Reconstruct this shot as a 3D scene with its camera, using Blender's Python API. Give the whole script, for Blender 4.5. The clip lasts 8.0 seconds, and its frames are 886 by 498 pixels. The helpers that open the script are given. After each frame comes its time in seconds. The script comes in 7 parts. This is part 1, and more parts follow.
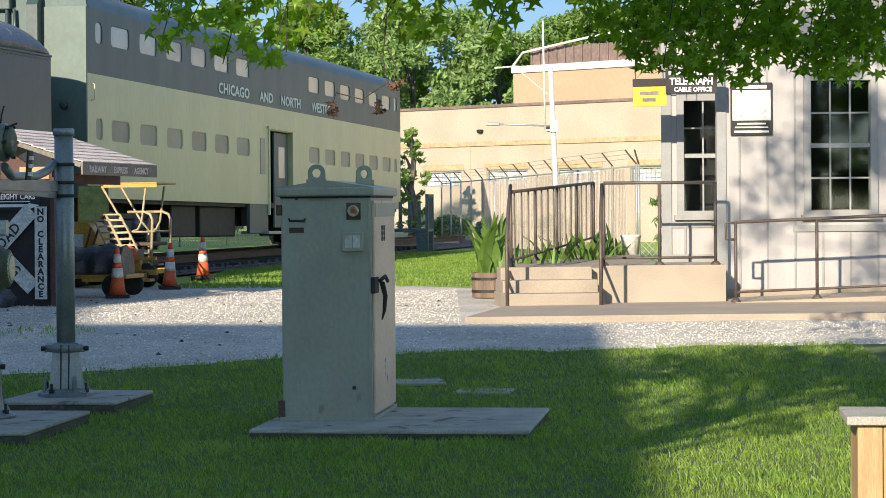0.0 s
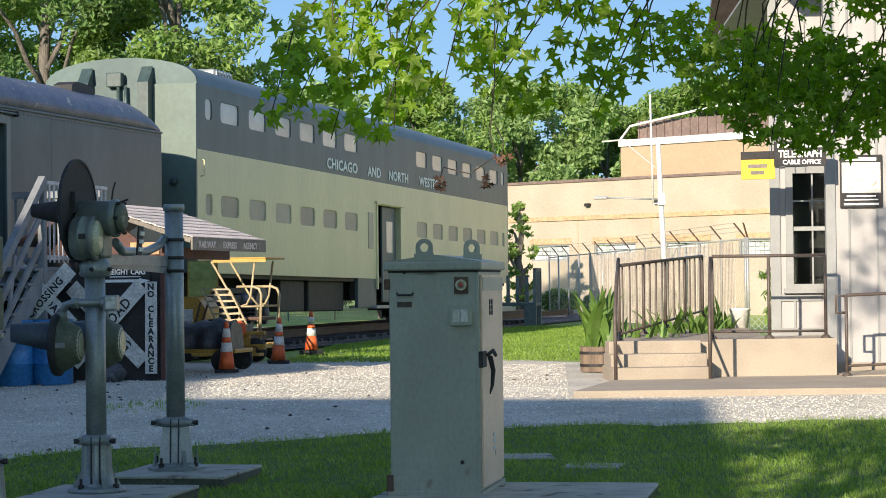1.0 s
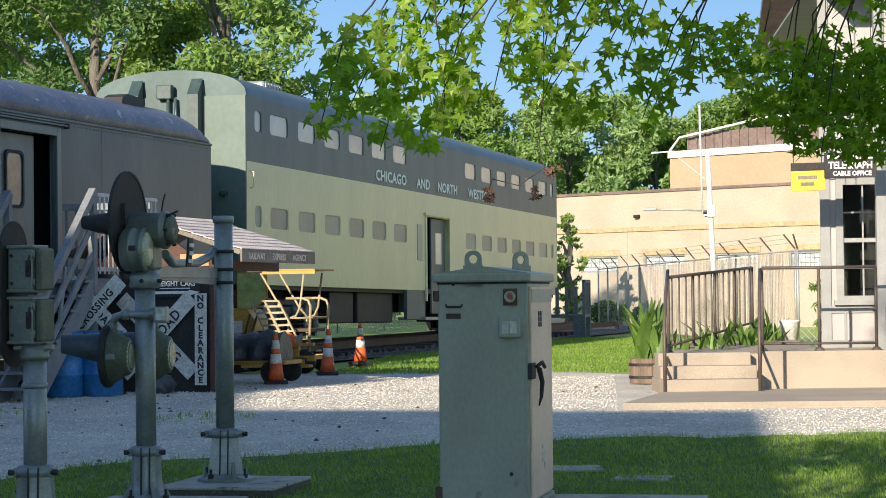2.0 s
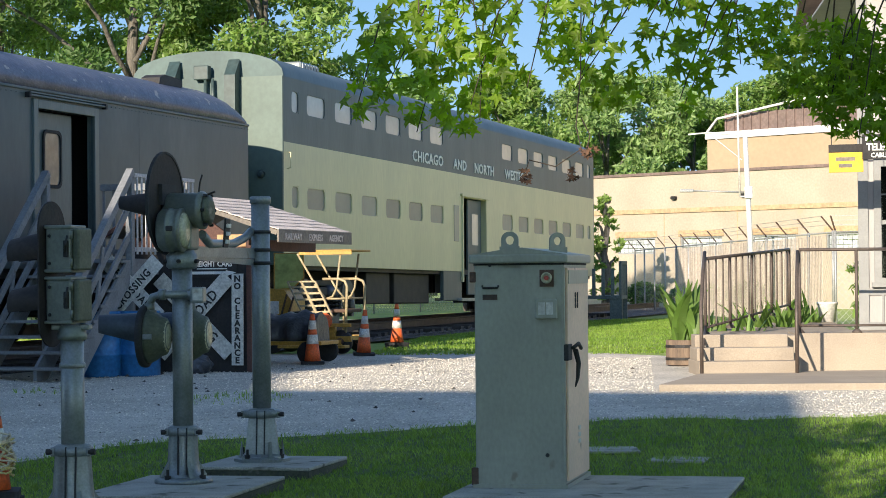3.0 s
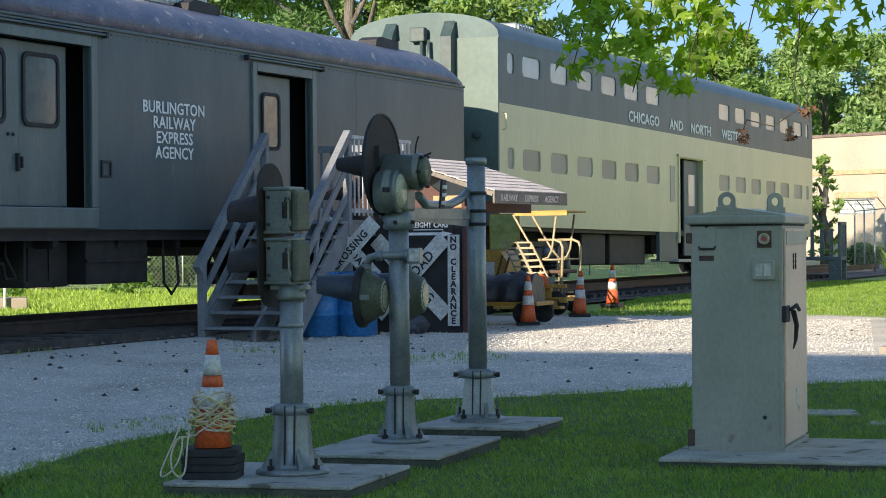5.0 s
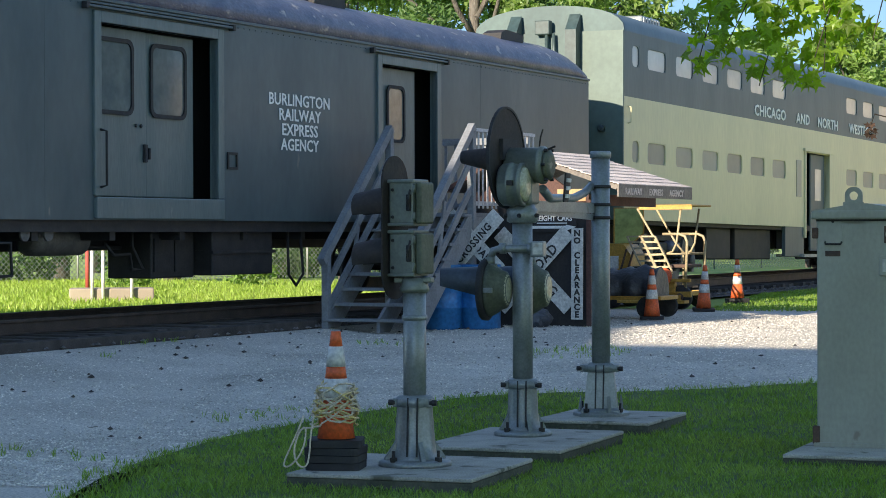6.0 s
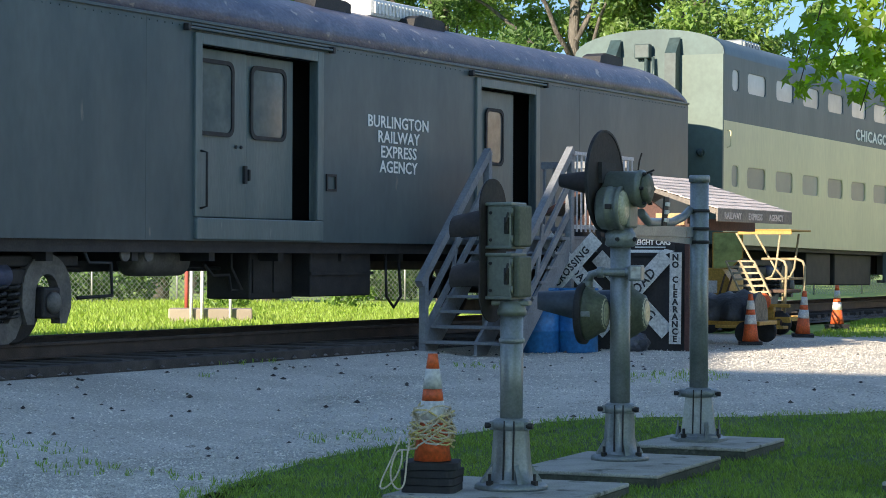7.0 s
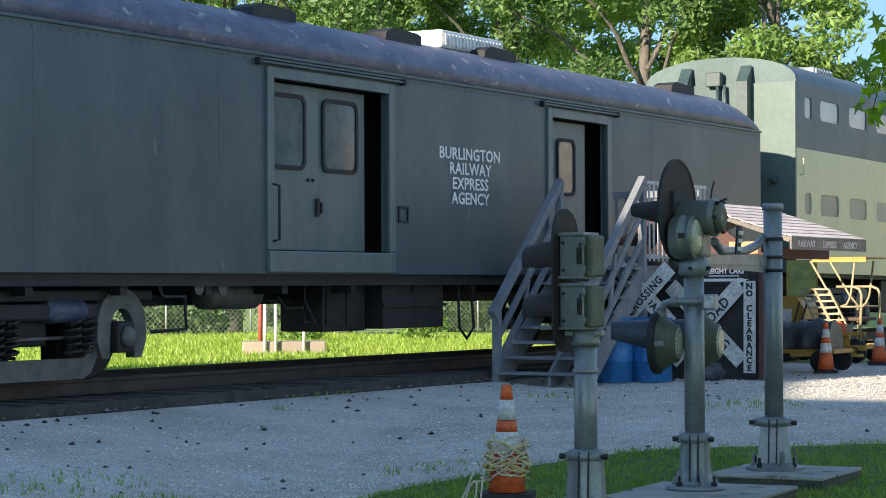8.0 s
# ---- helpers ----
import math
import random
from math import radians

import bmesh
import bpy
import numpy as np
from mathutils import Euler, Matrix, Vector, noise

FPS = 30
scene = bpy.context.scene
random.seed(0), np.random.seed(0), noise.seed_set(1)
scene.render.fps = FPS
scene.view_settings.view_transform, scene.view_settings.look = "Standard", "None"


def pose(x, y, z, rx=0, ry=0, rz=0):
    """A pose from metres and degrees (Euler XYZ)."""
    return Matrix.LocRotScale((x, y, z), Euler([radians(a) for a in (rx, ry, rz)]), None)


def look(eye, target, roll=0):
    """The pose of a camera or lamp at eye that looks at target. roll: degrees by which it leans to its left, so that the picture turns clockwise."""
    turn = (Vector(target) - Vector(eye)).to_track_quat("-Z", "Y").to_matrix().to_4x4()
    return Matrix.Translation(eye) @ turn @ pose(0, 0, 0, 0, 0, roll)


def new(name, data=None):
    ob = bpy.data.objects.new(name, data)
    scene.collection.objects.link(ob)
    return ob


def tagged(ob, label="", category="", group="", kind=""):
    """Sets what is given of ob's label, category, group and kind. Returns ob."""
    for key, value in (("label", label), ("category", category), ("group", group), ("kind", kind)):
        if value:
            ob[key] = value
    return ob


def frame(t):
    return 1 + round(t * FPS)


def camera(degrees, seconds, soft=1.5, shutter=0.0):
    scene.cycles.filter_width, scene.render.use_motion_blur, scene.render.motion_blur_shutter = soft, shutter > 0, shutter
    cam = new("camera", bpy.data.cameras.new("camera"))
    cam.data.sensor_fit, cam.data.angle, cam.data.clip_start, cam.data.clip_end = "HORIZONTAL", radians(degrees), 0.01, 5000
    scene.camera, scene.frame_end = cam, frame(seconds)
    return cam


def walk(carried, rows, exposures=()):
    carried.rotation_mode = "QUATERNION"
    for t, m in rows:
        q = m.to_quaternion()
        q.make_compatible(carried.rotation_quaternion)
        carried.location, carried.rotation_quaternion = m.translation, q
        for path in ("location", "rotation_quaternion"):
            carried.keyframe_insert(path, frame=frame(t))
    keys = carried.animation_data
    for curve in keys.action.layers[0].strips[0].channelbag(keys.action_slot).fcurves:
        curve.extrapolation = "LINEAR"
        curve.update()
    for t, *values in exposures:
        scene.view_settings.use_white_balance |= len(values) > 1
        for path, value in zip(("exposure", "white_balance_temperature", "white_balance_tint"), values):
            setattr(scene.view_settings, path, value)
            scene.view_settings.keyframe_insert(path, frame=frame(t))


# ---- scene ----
EYE = 1.55
cam = camera(22.5, 8.0, soft=0.9)
# seconds, yaw, pitch, roll: the camera stands still and pans to the left
ROWS = [
    (0.0, -0.000, -1.052, 0.502),
    (0.5, 1.526, 0.071, 0.685),
    (1.0, 2.770, 0.881, 0.673),
    (1.5, 3.584, 1.279, 0.668),
    (3.0, 4.968, 0.716, 0.518),
    (3.5, 6.004, 0.437, 0.406),
    (4.0, 7.352, 0.150, 0.400),
    (4.5, 8.891, -0.071, 0.504),
    (6.0, 13.692, -0.397, 0.171),
    (6.5, 15.099, -0.195, -0.155),
    (7.0, 16.206, 0.188, -0.263),
    (7.5, 17.263, 0.697, -0.050),
    (8.0, 18.076, 0.988, 0.264),
]
walk(cam, [(t, pose(0, 0, EYE, 90 + pitch, roll, yaw)) for t, yaw, pitch, roll in ROWS],
     exposures=[(0.0, 0.88, 6800, 10), (4.0, 0.98, 6800, 10), (8.0, 1.25, 6800, 10)])

# ---- world, sun ----
SUN_EL, SUN_TURN = 20.0, 21.2          # degrees; the light travels to +y, turned this much to +x
world = bpy.data.worlds.new("world")
scene.world = world
world.use_nodes = True
wn = world.node_tree.nodes
sky = wn.new("ShaderNodeTexSky")
sky.sky_type, sky.sun_disc = 'NISHITA', False
sky.sun_elevation, sky.sun_rotation = radians(SUN_EL), radians(180 + SUN_TURN)
sky.air_density, sky.dust_density, sky.ozone_density, sky.altitude = 1.0, 0.0, 2.0, 2500
wn["Background"].inputs[1].default_value = 0.14
world.node_tree.links.new(sky.outputs[0], wn["Background"].inputs[0])
sun_data = bpy.data.lights.new("sun", 'SUN')
sun_data.energy, sun_data.angle, sun_data.color = 4.3, radians(0.53), (1.0, 0.89, 0.74)
sun = new("sun", sun_data)
SD = Vector((math.sin(radians(SUN_TURN)) * math.cos(radians(SUN_EL)), math.cos(radians(SUN_TURN)) * math.cos(radians(SUN_EL)), -math.sin(radians(SUN_EL))))
sun.matrix_world = look((0, -60, 40), Vector((0, -60, 40)) + SD)

# ---- materials ----
def mat(name, a, b=None, rough=0.6, metal=0.0, scale=3.0, fine=40.0, bump=0.15, dist=0.01, stretch=(1, 1, 1), rand=0.0, spots=None, spec=0.5, contrast=(0.35, 0.65), fine_amt=0.25):
    """Two colours mixed by coarse and fine noise in object space, with fine relief."""
    m = bpy.data.materials.new(name)
    m.use_nodes = True
    nt = m.node_tree
    n, l = nt.nodes, nt.links
    bs = n["Principled BSDF"]
    bs.inputs["Roughness"].default_value, bs.inputs["Metallic"].default_value = rough, metal
    bs.inputs["Specular IOR Level"].default_value = spec
    b = b or tuple(c * 0.75 for c in a)
    tc, mp = n.new("ShaderNodeTexCoord"), n.new("ShaderNodeMapping")
    mp.inputs["Scale"].default_value = stretch
    l.new(tc.outputs["Object"], mp.inputs["Vector"])
    n1, n2 = n.new("ShaderNodeTexNoise"), n.new("ShaderNodeTexNoise")
    n1.inputs["Scale"].default_value, n1.inputs["Detail"].default_value = scale, 6
    n2.inputs["Scale"].default_value, n2.inputs["Detail"].default_value = fine, 4
    l.new(mp.outputs[0], n1.inputs["Vector"])
    l.new(mp.outputs[0], n2.inputs["Vector"])
    r1 = n.new("ShaderNodeMapRange")
    r1.inputs[1].default_value, r1.inputs[2].default_value = contrast
    l.new(n1.outputs[0], r1.inputs[0])
    mx = n.new("ShaderNodeMix")
    mx.data_type = 'RGBA'
    mx.inputs[6].default_value, mx.inputs[7].default_value = (*a, 1), (*b, 1)
    l.new(r1.outputs[0], mx.inputs[0])
    hs = n.new("ShaderNodeHueSaturation")
    r2 = n.new("ShaderNodeMapRange")
    r2.inputs[1].default_value, r2.inputs[2].default_value = 0.3, 0.7
    r2.inputs[3].default_value, r2.inputs[4].default_value = 1 - fine_amt, 1 + fine_amt
    l.new(n2.outputs[0], r2.inputs[0])
    if rand:
        oi = n.new("ShaderNodeObjectInfo")
        geo = n.new("ShaderNodeNewGeometry")
        ad, fr, r3, mu = n.new("ShaderNodeMath"), n.new("ShaderNodeMath"), n.new("ShaderNodeMapRange"), n.new("ShaderNodeMath")
        ad.operation, fr.operation, mu.operation = 'ADD', 'FRACT', 'MULTIPLY'
        l.new(oi.outputs["Random"], ad.inputs[0])
        l.new(geo.outputs["Random Per Island"], ad.inputs[1])
        l.new(ad.outputs[0], fr.inputs[0])
        l.new(fr.outputs[0], r3.inputs[0])
        r3.inputs[3].default_value, r3.inputs[4].default_value = 1 - rand, 1 + rand
        l.new(r3.outputs[0], mu.inputs[0])
        l.new(r2.outputs[0], mu.inputs[1])
        l.new(mu.outputs[0], hs.inputs["Value"])
    else:
        l.new(r2.outputs[0], hs.inputs["Value"])
    l.new(mx.outputs[2], hs.inputs["Color"])
    out = hs.outputs[0]
    if spots:
        n3 = n.new("ShaderNodeTexNoise")
        n3.inputs["Scale"].default_value, n3.inputs["Detail"].default_value = spots[1], 8
        l.new(mp.outputs[0], n3.inputs["Vector"])
        r4 = n.new("ShaderNodeMapRange")
        r4.inputs[1].default_value, r4.inputs[2].default_value = spots[2], spots[2] + 0.06
        l.new(n3.outputs[0], r4.inputs[0])
        m2 = n.new("ShaderNodeMix")
        m2.data_type = 'RGBA'
        m2.inputs[7].default_value = (*spots[0], 1)
        l.new(out, m2.inputs[6])
        l.new(r4.outputs[0], m2.inputs[0])
        out = m2.outputs[2]
    l.new(out, bs.inputs["Base Color"])
    if bump:
        bp = n.new("ShaderNodeBump")
        bp.inputs["Strength"].default_value, bp.inputs["Distance"].default_value = bump, dist
        l.new(n2.outputs[0], bp.inputs["Height"])
        l.new(bp.outputs[0], bs.inputs["Normal"])
    return m


def leaf_mat(name, a, b, trans=0.35, rough=0.5):
    m = mat(name, a, b, rough, scale=0.8, fine=6, bump=0, rand=0.35, fine_amt=0.15)
    n, l = m.node_tree.nodes, m.node_tree.links
    bs = n["Principled BSDF"]
    tr, ad = n.new("ShaderNodeBsdfTranslucent"), n.new("ShaderNodeMixShader")
    ad.inputs[0].default_value = trans
    src = bs.inputs["Base Color"].links[0].from_socket
    br = n.new("ShaderNodeHueSaturation")
    br.inputs["Saturation"].default_value, br.inputs["Value"].default_value = 1.15, 1.8
    l.new(src, br.inputs["Color"])
    l.new(br.outputs[0], tr.inputs["Color"])
    l.new(bs.outputs[0], ad.inputs[1])
    l.new(tr.outputs[0], ad.inputs[2])
    l.new(ad.outputs[0], n["Material Output"].inputs[0])
    return m


def glass_mat(name, tint=(0.86, 0.92, 0.90)):
    """Thin window glass: clear straight through, glossy by Fresnel."""
    m = bpy.data.materials.new(name)
    m.use_nodes = True
    n, l = m.node_tree.nodes, m.node_tree.links
    n.remove(n["Principled BSDF"])
    tr, gl, mx, fr = n.new("ShaderNodeBsdfTransparent"), n.new("ShaderNodeBsdfGlossy"), n.new("ShaderNodeMixShader"), n.new("ShaderNodeFresnel")
    tr.inputs[0].default_value, gl.inputs["Roughness"].default_value = (*tint, 1), 0.03
    fr.inputs[0].default_value = 1.5
    l.new(fr.outputs[0], mx.inputs[0])
    l.new(tr.outputs[0], mx.inputs[1])
    l.new(gl.outputs[0], mx.inputs[2])
    l.new(mx.outputs[0], n["Material Output"].inputs[0])
    return m


M = {}
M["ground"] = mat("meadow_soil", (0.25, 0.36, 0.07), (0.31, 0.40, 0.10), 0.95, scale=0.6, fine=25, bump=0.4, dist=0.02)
M["lawn"] = mat("lawn_soil", (0.075, 0.125, 0.03), (0.115, 0.155, 0.045), 0.95, scale=1.4, fine=60, bump=0.8, dist=0.02)
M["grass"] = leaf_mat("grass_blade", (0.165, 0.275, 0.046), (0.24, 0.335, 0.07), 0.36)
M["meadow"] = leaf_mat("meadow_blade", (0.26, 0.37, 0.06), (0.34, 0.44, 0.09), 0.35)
M["gravel"] = mat("white_gravel", (0.66, 0.61, 0.53), (0.50, 0.46, 0.39), 0.95, scale=0.7, fine=48, bump=0.7, dist=0.02, fine_amt=0.36, spots=((0.20, 0.18, 0.14), 7, 0.665))
M["stone"] = mat("gravel_stone", (0.75, 0.70, 0.61), (0.50, 0.465, 0.40), 0.95, scale=4, fine=40, bump=0.3, rand=0.32, spec=0.2)
M["ballast"] = mat("ballast", (0.20, 0.18, 0.17), (0.11, 0.10, 0.095), 0.95, scale=3, fine=26, bump=1.0, dist=0.05, fine_amt=0.5)
M["concrete"] = mat("concrete", (0.38, 0.32, 0.25), (0.315, 0.265, 0.21), 0.9, scale=1.5, fine=60, bump=0.25, spots=((0.28, 0.24, 0.2), 3, 0.70), fine_amt=0.12)
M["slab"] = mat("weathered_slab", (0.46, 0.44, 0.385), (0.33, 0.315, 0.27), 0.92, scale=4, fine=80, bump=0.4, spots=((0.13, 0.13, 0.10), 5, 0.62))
M["dark_side"] = mat("dark_concrete", (0.115, 0.115, 0.085), (0.065, 0.07, 0.05), 0.95, scale=5, fine=50, bump=0.5, spots=((0.22, 0.21, 0.17), 6, 0.68))
M["car_green"] = mat("pullman_green", (0.044, 0.076, 0.086), (0.088, 0.118, 0.122), 0.42, spec=0.4, scale=0.8, fine=7, bump=0.03, stretch=(1.5, 1.5, 0.55), fine_amt=0.09, spots=((0.19, 0.185, 0.165), 2.6, 0.70), contrast=(0.3, 0.75))
M["car_door"] = mat("door_green", (0.088, 0.128, 0.13), (0.125, 0.16, 0.155), 0.4, scale=1.2, fine=14, bump=0.03, stretch=(3, 3, 0.5), fine_amt=0.12, spots=((0.27, 0.26, 0.23), 3.5, 0.71))
M["car_roof"] = mat("tarred_roof", (0.055, 0.066, 0.115), (0.125, 0.125, 0.165), 0.45, scale=2.2, fine=16, bump=0.3, dist=0.02, stretch=(1, 1, 1.6), spots=((0.34, 0.30, 0.27), 4.2, 0.63))
M["rust"] = mat("rusty_iron", (0.13, 0.075, 0.05), (0.065, 0.045, 0.038), 0.85, scale=6, fine=50, bump=0.3)
M["dark_iron"] = mat("black_iron", (0.012, 0.012, 0.013), (0.028, 0.025, 0.023), 0.65, scale=5, fine=40, bump=0.2, spots=((0.12, 0.09, 0.07), 4, 0.71))
M["grey_iron"] = mat("grey_iron", (0.16, 0.145, 0.125), (0.09, 0.083, 0.075), 0.6, scale=5, fine=40, bump=0.2)
M["rail"] = mat("rail_steel", (0.085, 0.065, 0.055), (0.05, 0.04, 0.035), 0.6, 0.3, scale=4, fine=60, bump=0.2)
M["tie"] = mat("old_tie", (0.10, 0.085, 0.075), (0.05, 0.043, 0.038), 0.95, scale=5, fine=60, bump=0.6, stretch=(1, 0.2, 1), rand=0.3)
M["gal_green"] = mat("gallery_green", (0.070, 0.104, 0.112), (0.098, 0.132, 0.136), 0.5, scale=0.6, fine=8, bump=0.02, stretch=(2.5, 2.5, 0.4), fine_amt=0.1, spots=((0.2, 0.21, 0.2), 1.5, 0.72))
M["gal_cream"] = mat("gallery_cream", (0.655, 0.605, 0.37), (0.60, 0.56, 0.345), 0.42, scale=0.5, fine=6, bump=0.02, stretch=(2, 2, 0.5), fine_amt=0.06)
# End wall green in two copies: darkened for shade, paler where sunlit.
M["gal_end_shade"] = mat("gallery_end_shade_green", (0.065, 0.115, 0.108), (0.045, 0.085, 0.082), 0.5, scale=0.9, fine=10, bump=0.03, fine_amt=0.12, contrast=(0.4, 0.6))
M["gal_end_lit"] = mat("gallery_end_lit_green", (0.10, 0.148, 0.124), (0.09, 0.135, 0.112), 0.5, scale=1.2, fine=10, bump=0.03, fine_amt=0.1)
M["gal_end_dark"] = mat("gallery_end_dark", (0.035, 0.062, 0.062), (0.05, 0.075, 0.07), 0.4, scale=2, fine=12, bump=0.03)
M["pane_pale"] = mat("blinded_pane", (0.60, 0.56, 0.53), (0.50, 0.47, 0.45), 0.15, scale=1.0, fine=6, bump=0, rand=0.1, fine_amt=0.05)
M["pane_grey"] = mat("painted_pane", (0.27, 0.28, 0.24), (0.22, 0.23, 0.20), 0.4, scale=1.0, fine=6, bump=0, rand=0.16, fine_amt=0.06)
M["rubber"] = mat("black_rubber", (0.016, 0.016, 0.017), (0.03, 0.03, 0.03), 0.75, scale=8, fine=60, bump=0.15)
M["glass"] = glass_mat("window_glass")
# Near-black colour stands in for the shade of unlit interiors.
M["room_shade"] = mat("interior_shade_black", (0.012, 0.012, 0.012), (0.02, 0.019, 0.018), 0.9, bump=0)
M["white_letter"] = mat("white_lettering", (0.86, 0.85, 0.82), (0.76, 0.75, 0.72), 0.6, scale=8, fine=60, bump=0, fine_amt=0.1)
M["black_letter"] = mat("black_lettering", (0.02, 0.02, 0.02), (0.035, 0.035, 0.035), 0.6, bump=0)
M["silver"] = mat("aluminium_paint", (0.265, 0.29, 0.285), (0.195, 0.215, 0.212), 0.38, 0.35, scale=5, fine=60, bump=0.12, fine_amt=0.15, spots=((0.14, 0.13, 0.115), 9, 0.68))
M["signal_green"] = mat("signal_grey_green", (0.21, 0.23, 0.19), (0.16, 0.175, 0.15), 0.42, 0.3, scale=6, fine=50, bump=0.05, fine_amt=0.12, spots=((0.14, 0.135, 0.11), 10, 0.70))
M["signal_moss"] = mat("mossy_signal_paint", (0.115, 0.125, 0.085), (0.075, 0.085, 0.055), 0.6, 0.1, scale=7, fine=50, bump=0.1, fine_amt=0.2, spots=((0.20, 0.20, 0.15), 9, 0.66))
M["visor_blue"] = mat("blue_black_visor", (0.045, 0.065, 0.085), (0.03, 0.04, 0.05), 0.5, scale=5, fine=40, bump=0.1)
M["target"] = mat("rusty_target", (0.045, 0.032, 0.027), (0.022, 0.02, 0.019), 0.8, scale=5, fine=40, bump=0.2)
M["lens"] = mat("clouded_lens", (0.55, 0.52, 0.36), (0.42, 0.40, 0.28), 0.2, scale=9, fine=40, bump=0.05)
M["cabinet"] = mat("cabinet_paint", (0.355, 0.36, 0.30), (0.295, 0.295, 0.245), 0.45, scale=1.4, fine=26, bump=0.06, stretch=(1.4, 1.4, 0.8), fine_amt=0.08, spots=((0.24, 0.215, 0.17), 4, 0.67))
# Door tan is lifted and warmed to stand in for bounced light.
M["cabinet_door_lit"] = mat("cabinet_door_bounce_tan", (0.74, 0.53, 0.40), (0.62, 0.45, 0.34), 0.45, scale=2, fine=30, bump=0.06, fine_amt=0.08, spots=((0.2, 0.15, 0.11), 6, 0.68))
M["orange"] = mat("cone_orange", (0.78, 0.135, 0.03), (0.6, 0.11, 0.035), 0.55, scale=8, fine=40, bump=0.05, spots=((0.3, 0.12, 0.07), 9, 0.68))
M["reflect"] = mat("cone_collar", (0.68, 0.67, 0.64), (0.55, 0.54, 0.5), 0.4, scale=8, fine=40, bump=0)
M["rope"] = mat("yellow_rope", (0.62, 0.50, 0.16), (0.6, 0.5, 0.32), 0.8, scale=12, fine=90, bump=0.1)
M["rope_pale"] = mat("pale_rope", (0.66, 0.58, 0.44), (0.56, 0.47, 0.34), 0.8, scale=12, fine=90, bump=0.1)
M["stair"] = mat("grey_stair_paint", (0.225, 0.24, 0.255), (0.17, 0.18, 0.195), 0.7, scale=3, fine=30, bump=0.15, stretch=(1, 1, 1), fine_amt=0.15, spots=((0.12, 0.11, 0.1), 6, 0.68))
M["balus"] = mat("pale_baluster", (0.50, 0.51, 0.53), (0.40, 0.41, 0.43), 0.7, scale=3, fine=30, bump=0.12)
M["blue"] = mat("blue_barrel", (0.02, 0.16, 0.38), (0.015, 0.11, 0.28), 0.4, scale=3, fine=20, bump=0.03)
M["black_board"] = mat("black_board", (0.02, 0.019, 0.02), (0.032, 0.028, 0.027), 0.7, scale=4, fine=30, bump=0.1)
M["white_board"] = mat("white_board", (0.66, 0.65, 0.61), (0.52, 0.51, 0.47), 0.6, scale=4, fine=30, bump=0.05, spots=((0.34, 0.30, 0.25), 8, 0.67))
M["worn_print"] = mat("worn_print", (0.42, 0.42, 0.42), (0.62, 0.61, 0.59), 0.7, scale=9, fine=40, bump=0)
M["shed"] = mat("shed_brown", (0.10, 0.045, 0.035), (0.07, 0.035, 0.028), 0.75, scale=3, fine=30, bump=0.2)
M["shingle"] = mat("shed_shingle", (0.70, 0.61, 0.56), (0.58, 0.50, 0.455), 0.9, scale=4, fine=50, bump=0.4, rand=0.12)
M["fascia"] = mat("fascia_board", (0.23, 0.20, 0.165), (0.17, 0.15, 0.13), 0.8, scale=3, fine=30, bump=0.2)
M["tan_wood"] = mat("tan_wood", (0.52, 0.33, 0.17), (0.42, 0.25, 0.12), 0.7, scale=3, fine=30, bump=0.15, stretch=(6, 6, 0.5), fine_amt=0.2)
M["yellow"] = mat("machine_yellow", (0.52, 0.29, 0.05), (0.42, 0.23, 0.04), 0.5, scale=4, fine=30, bump=0.08, spots=((0.3, 0.17, 0.06), 7, 0.68))
M["cream_pipe"] = mat("cream_pipe", (0.42, 0.34, 0.20), (0.34, 0.28, 0.17), 0.5, scale=6, fine=30, bump=0.05)
M["tarp"] = mat("black_tarp", (0.075, 0.083, 0.098), (0.045, 0.05, 0.06), 0.45, scale=3, fine=12, bump=0.6, dist=0.04)
M["screen"] = mat("yellowed_screen", (0.42, 0.47, 0.16), (0.33, 0.38, 0.13), 0.15, scale=2, fine=10, bump=0)
M["station"] = mat("station_white", (0.42, 0.40, 0.39), (0.37, 0.355, 0.345), 0.7, scale=1.5, fine=40, bump=0.08, stretch=(4, 4, 0.5), fine_amt=0.06)
M["trim"] = mat("station_grey_trim", (0.30, 0.305, 0.30), (0.26, 0.265, 0.26), 0.6, scale=3, fine=40, bump=0.05, fine_amt=0.06)
M["muntin"] = mat("muntin_grey", (0.31, 0.32, 0.32), (0.26, 0.27, 0.27), 0.6, scale=3, fine=40, bump=0)
M["brown_rail"] = mat("brown_rail", (0.12, 0.095, 0.08), (0.085, 0.065, 0.055), 0.55, 0.2, scale=6, fine=50, bump=0.1)
M["sign_gold"] = mat("sign_gold", (0.78, 0.50, 0.04), (0.7, 0.44, 0.04), 0.5, scale=4, fine=30, bump=0)
M["tan_wall"] = mat("tan_stucco", (0.445, 0.38, 0.30), (0.395, 0.335, 0.26), 0.9, scale=0.35, fine=6, bump=0.05, stretch=(2, 2, 0.5), fine_amt=0.08, spots=((0.46, 0.35, 0.25), 0.8, 0.66))
M["tan_upper"] = mat("tan_upper", (0.42, 0.32, 0.21), (0.385, 0.29, 0.19), 0.9, scale=0.4, fine=6, bump=0.05, fine_amt=0.06)
M["tan_band"] = mat("tan_band", (0.50, 0.35, 0.21), (0.43, 0.30, 0.18), 0.9, scale=1, fine=8, bump=0.05)
M["metal_roof"] = mat("brown_metal_roof", (0.21, 0.15, 0.13), (0.16, 0.115, 0.10), 0.5, scale=1, fine=8, bump=0.05)
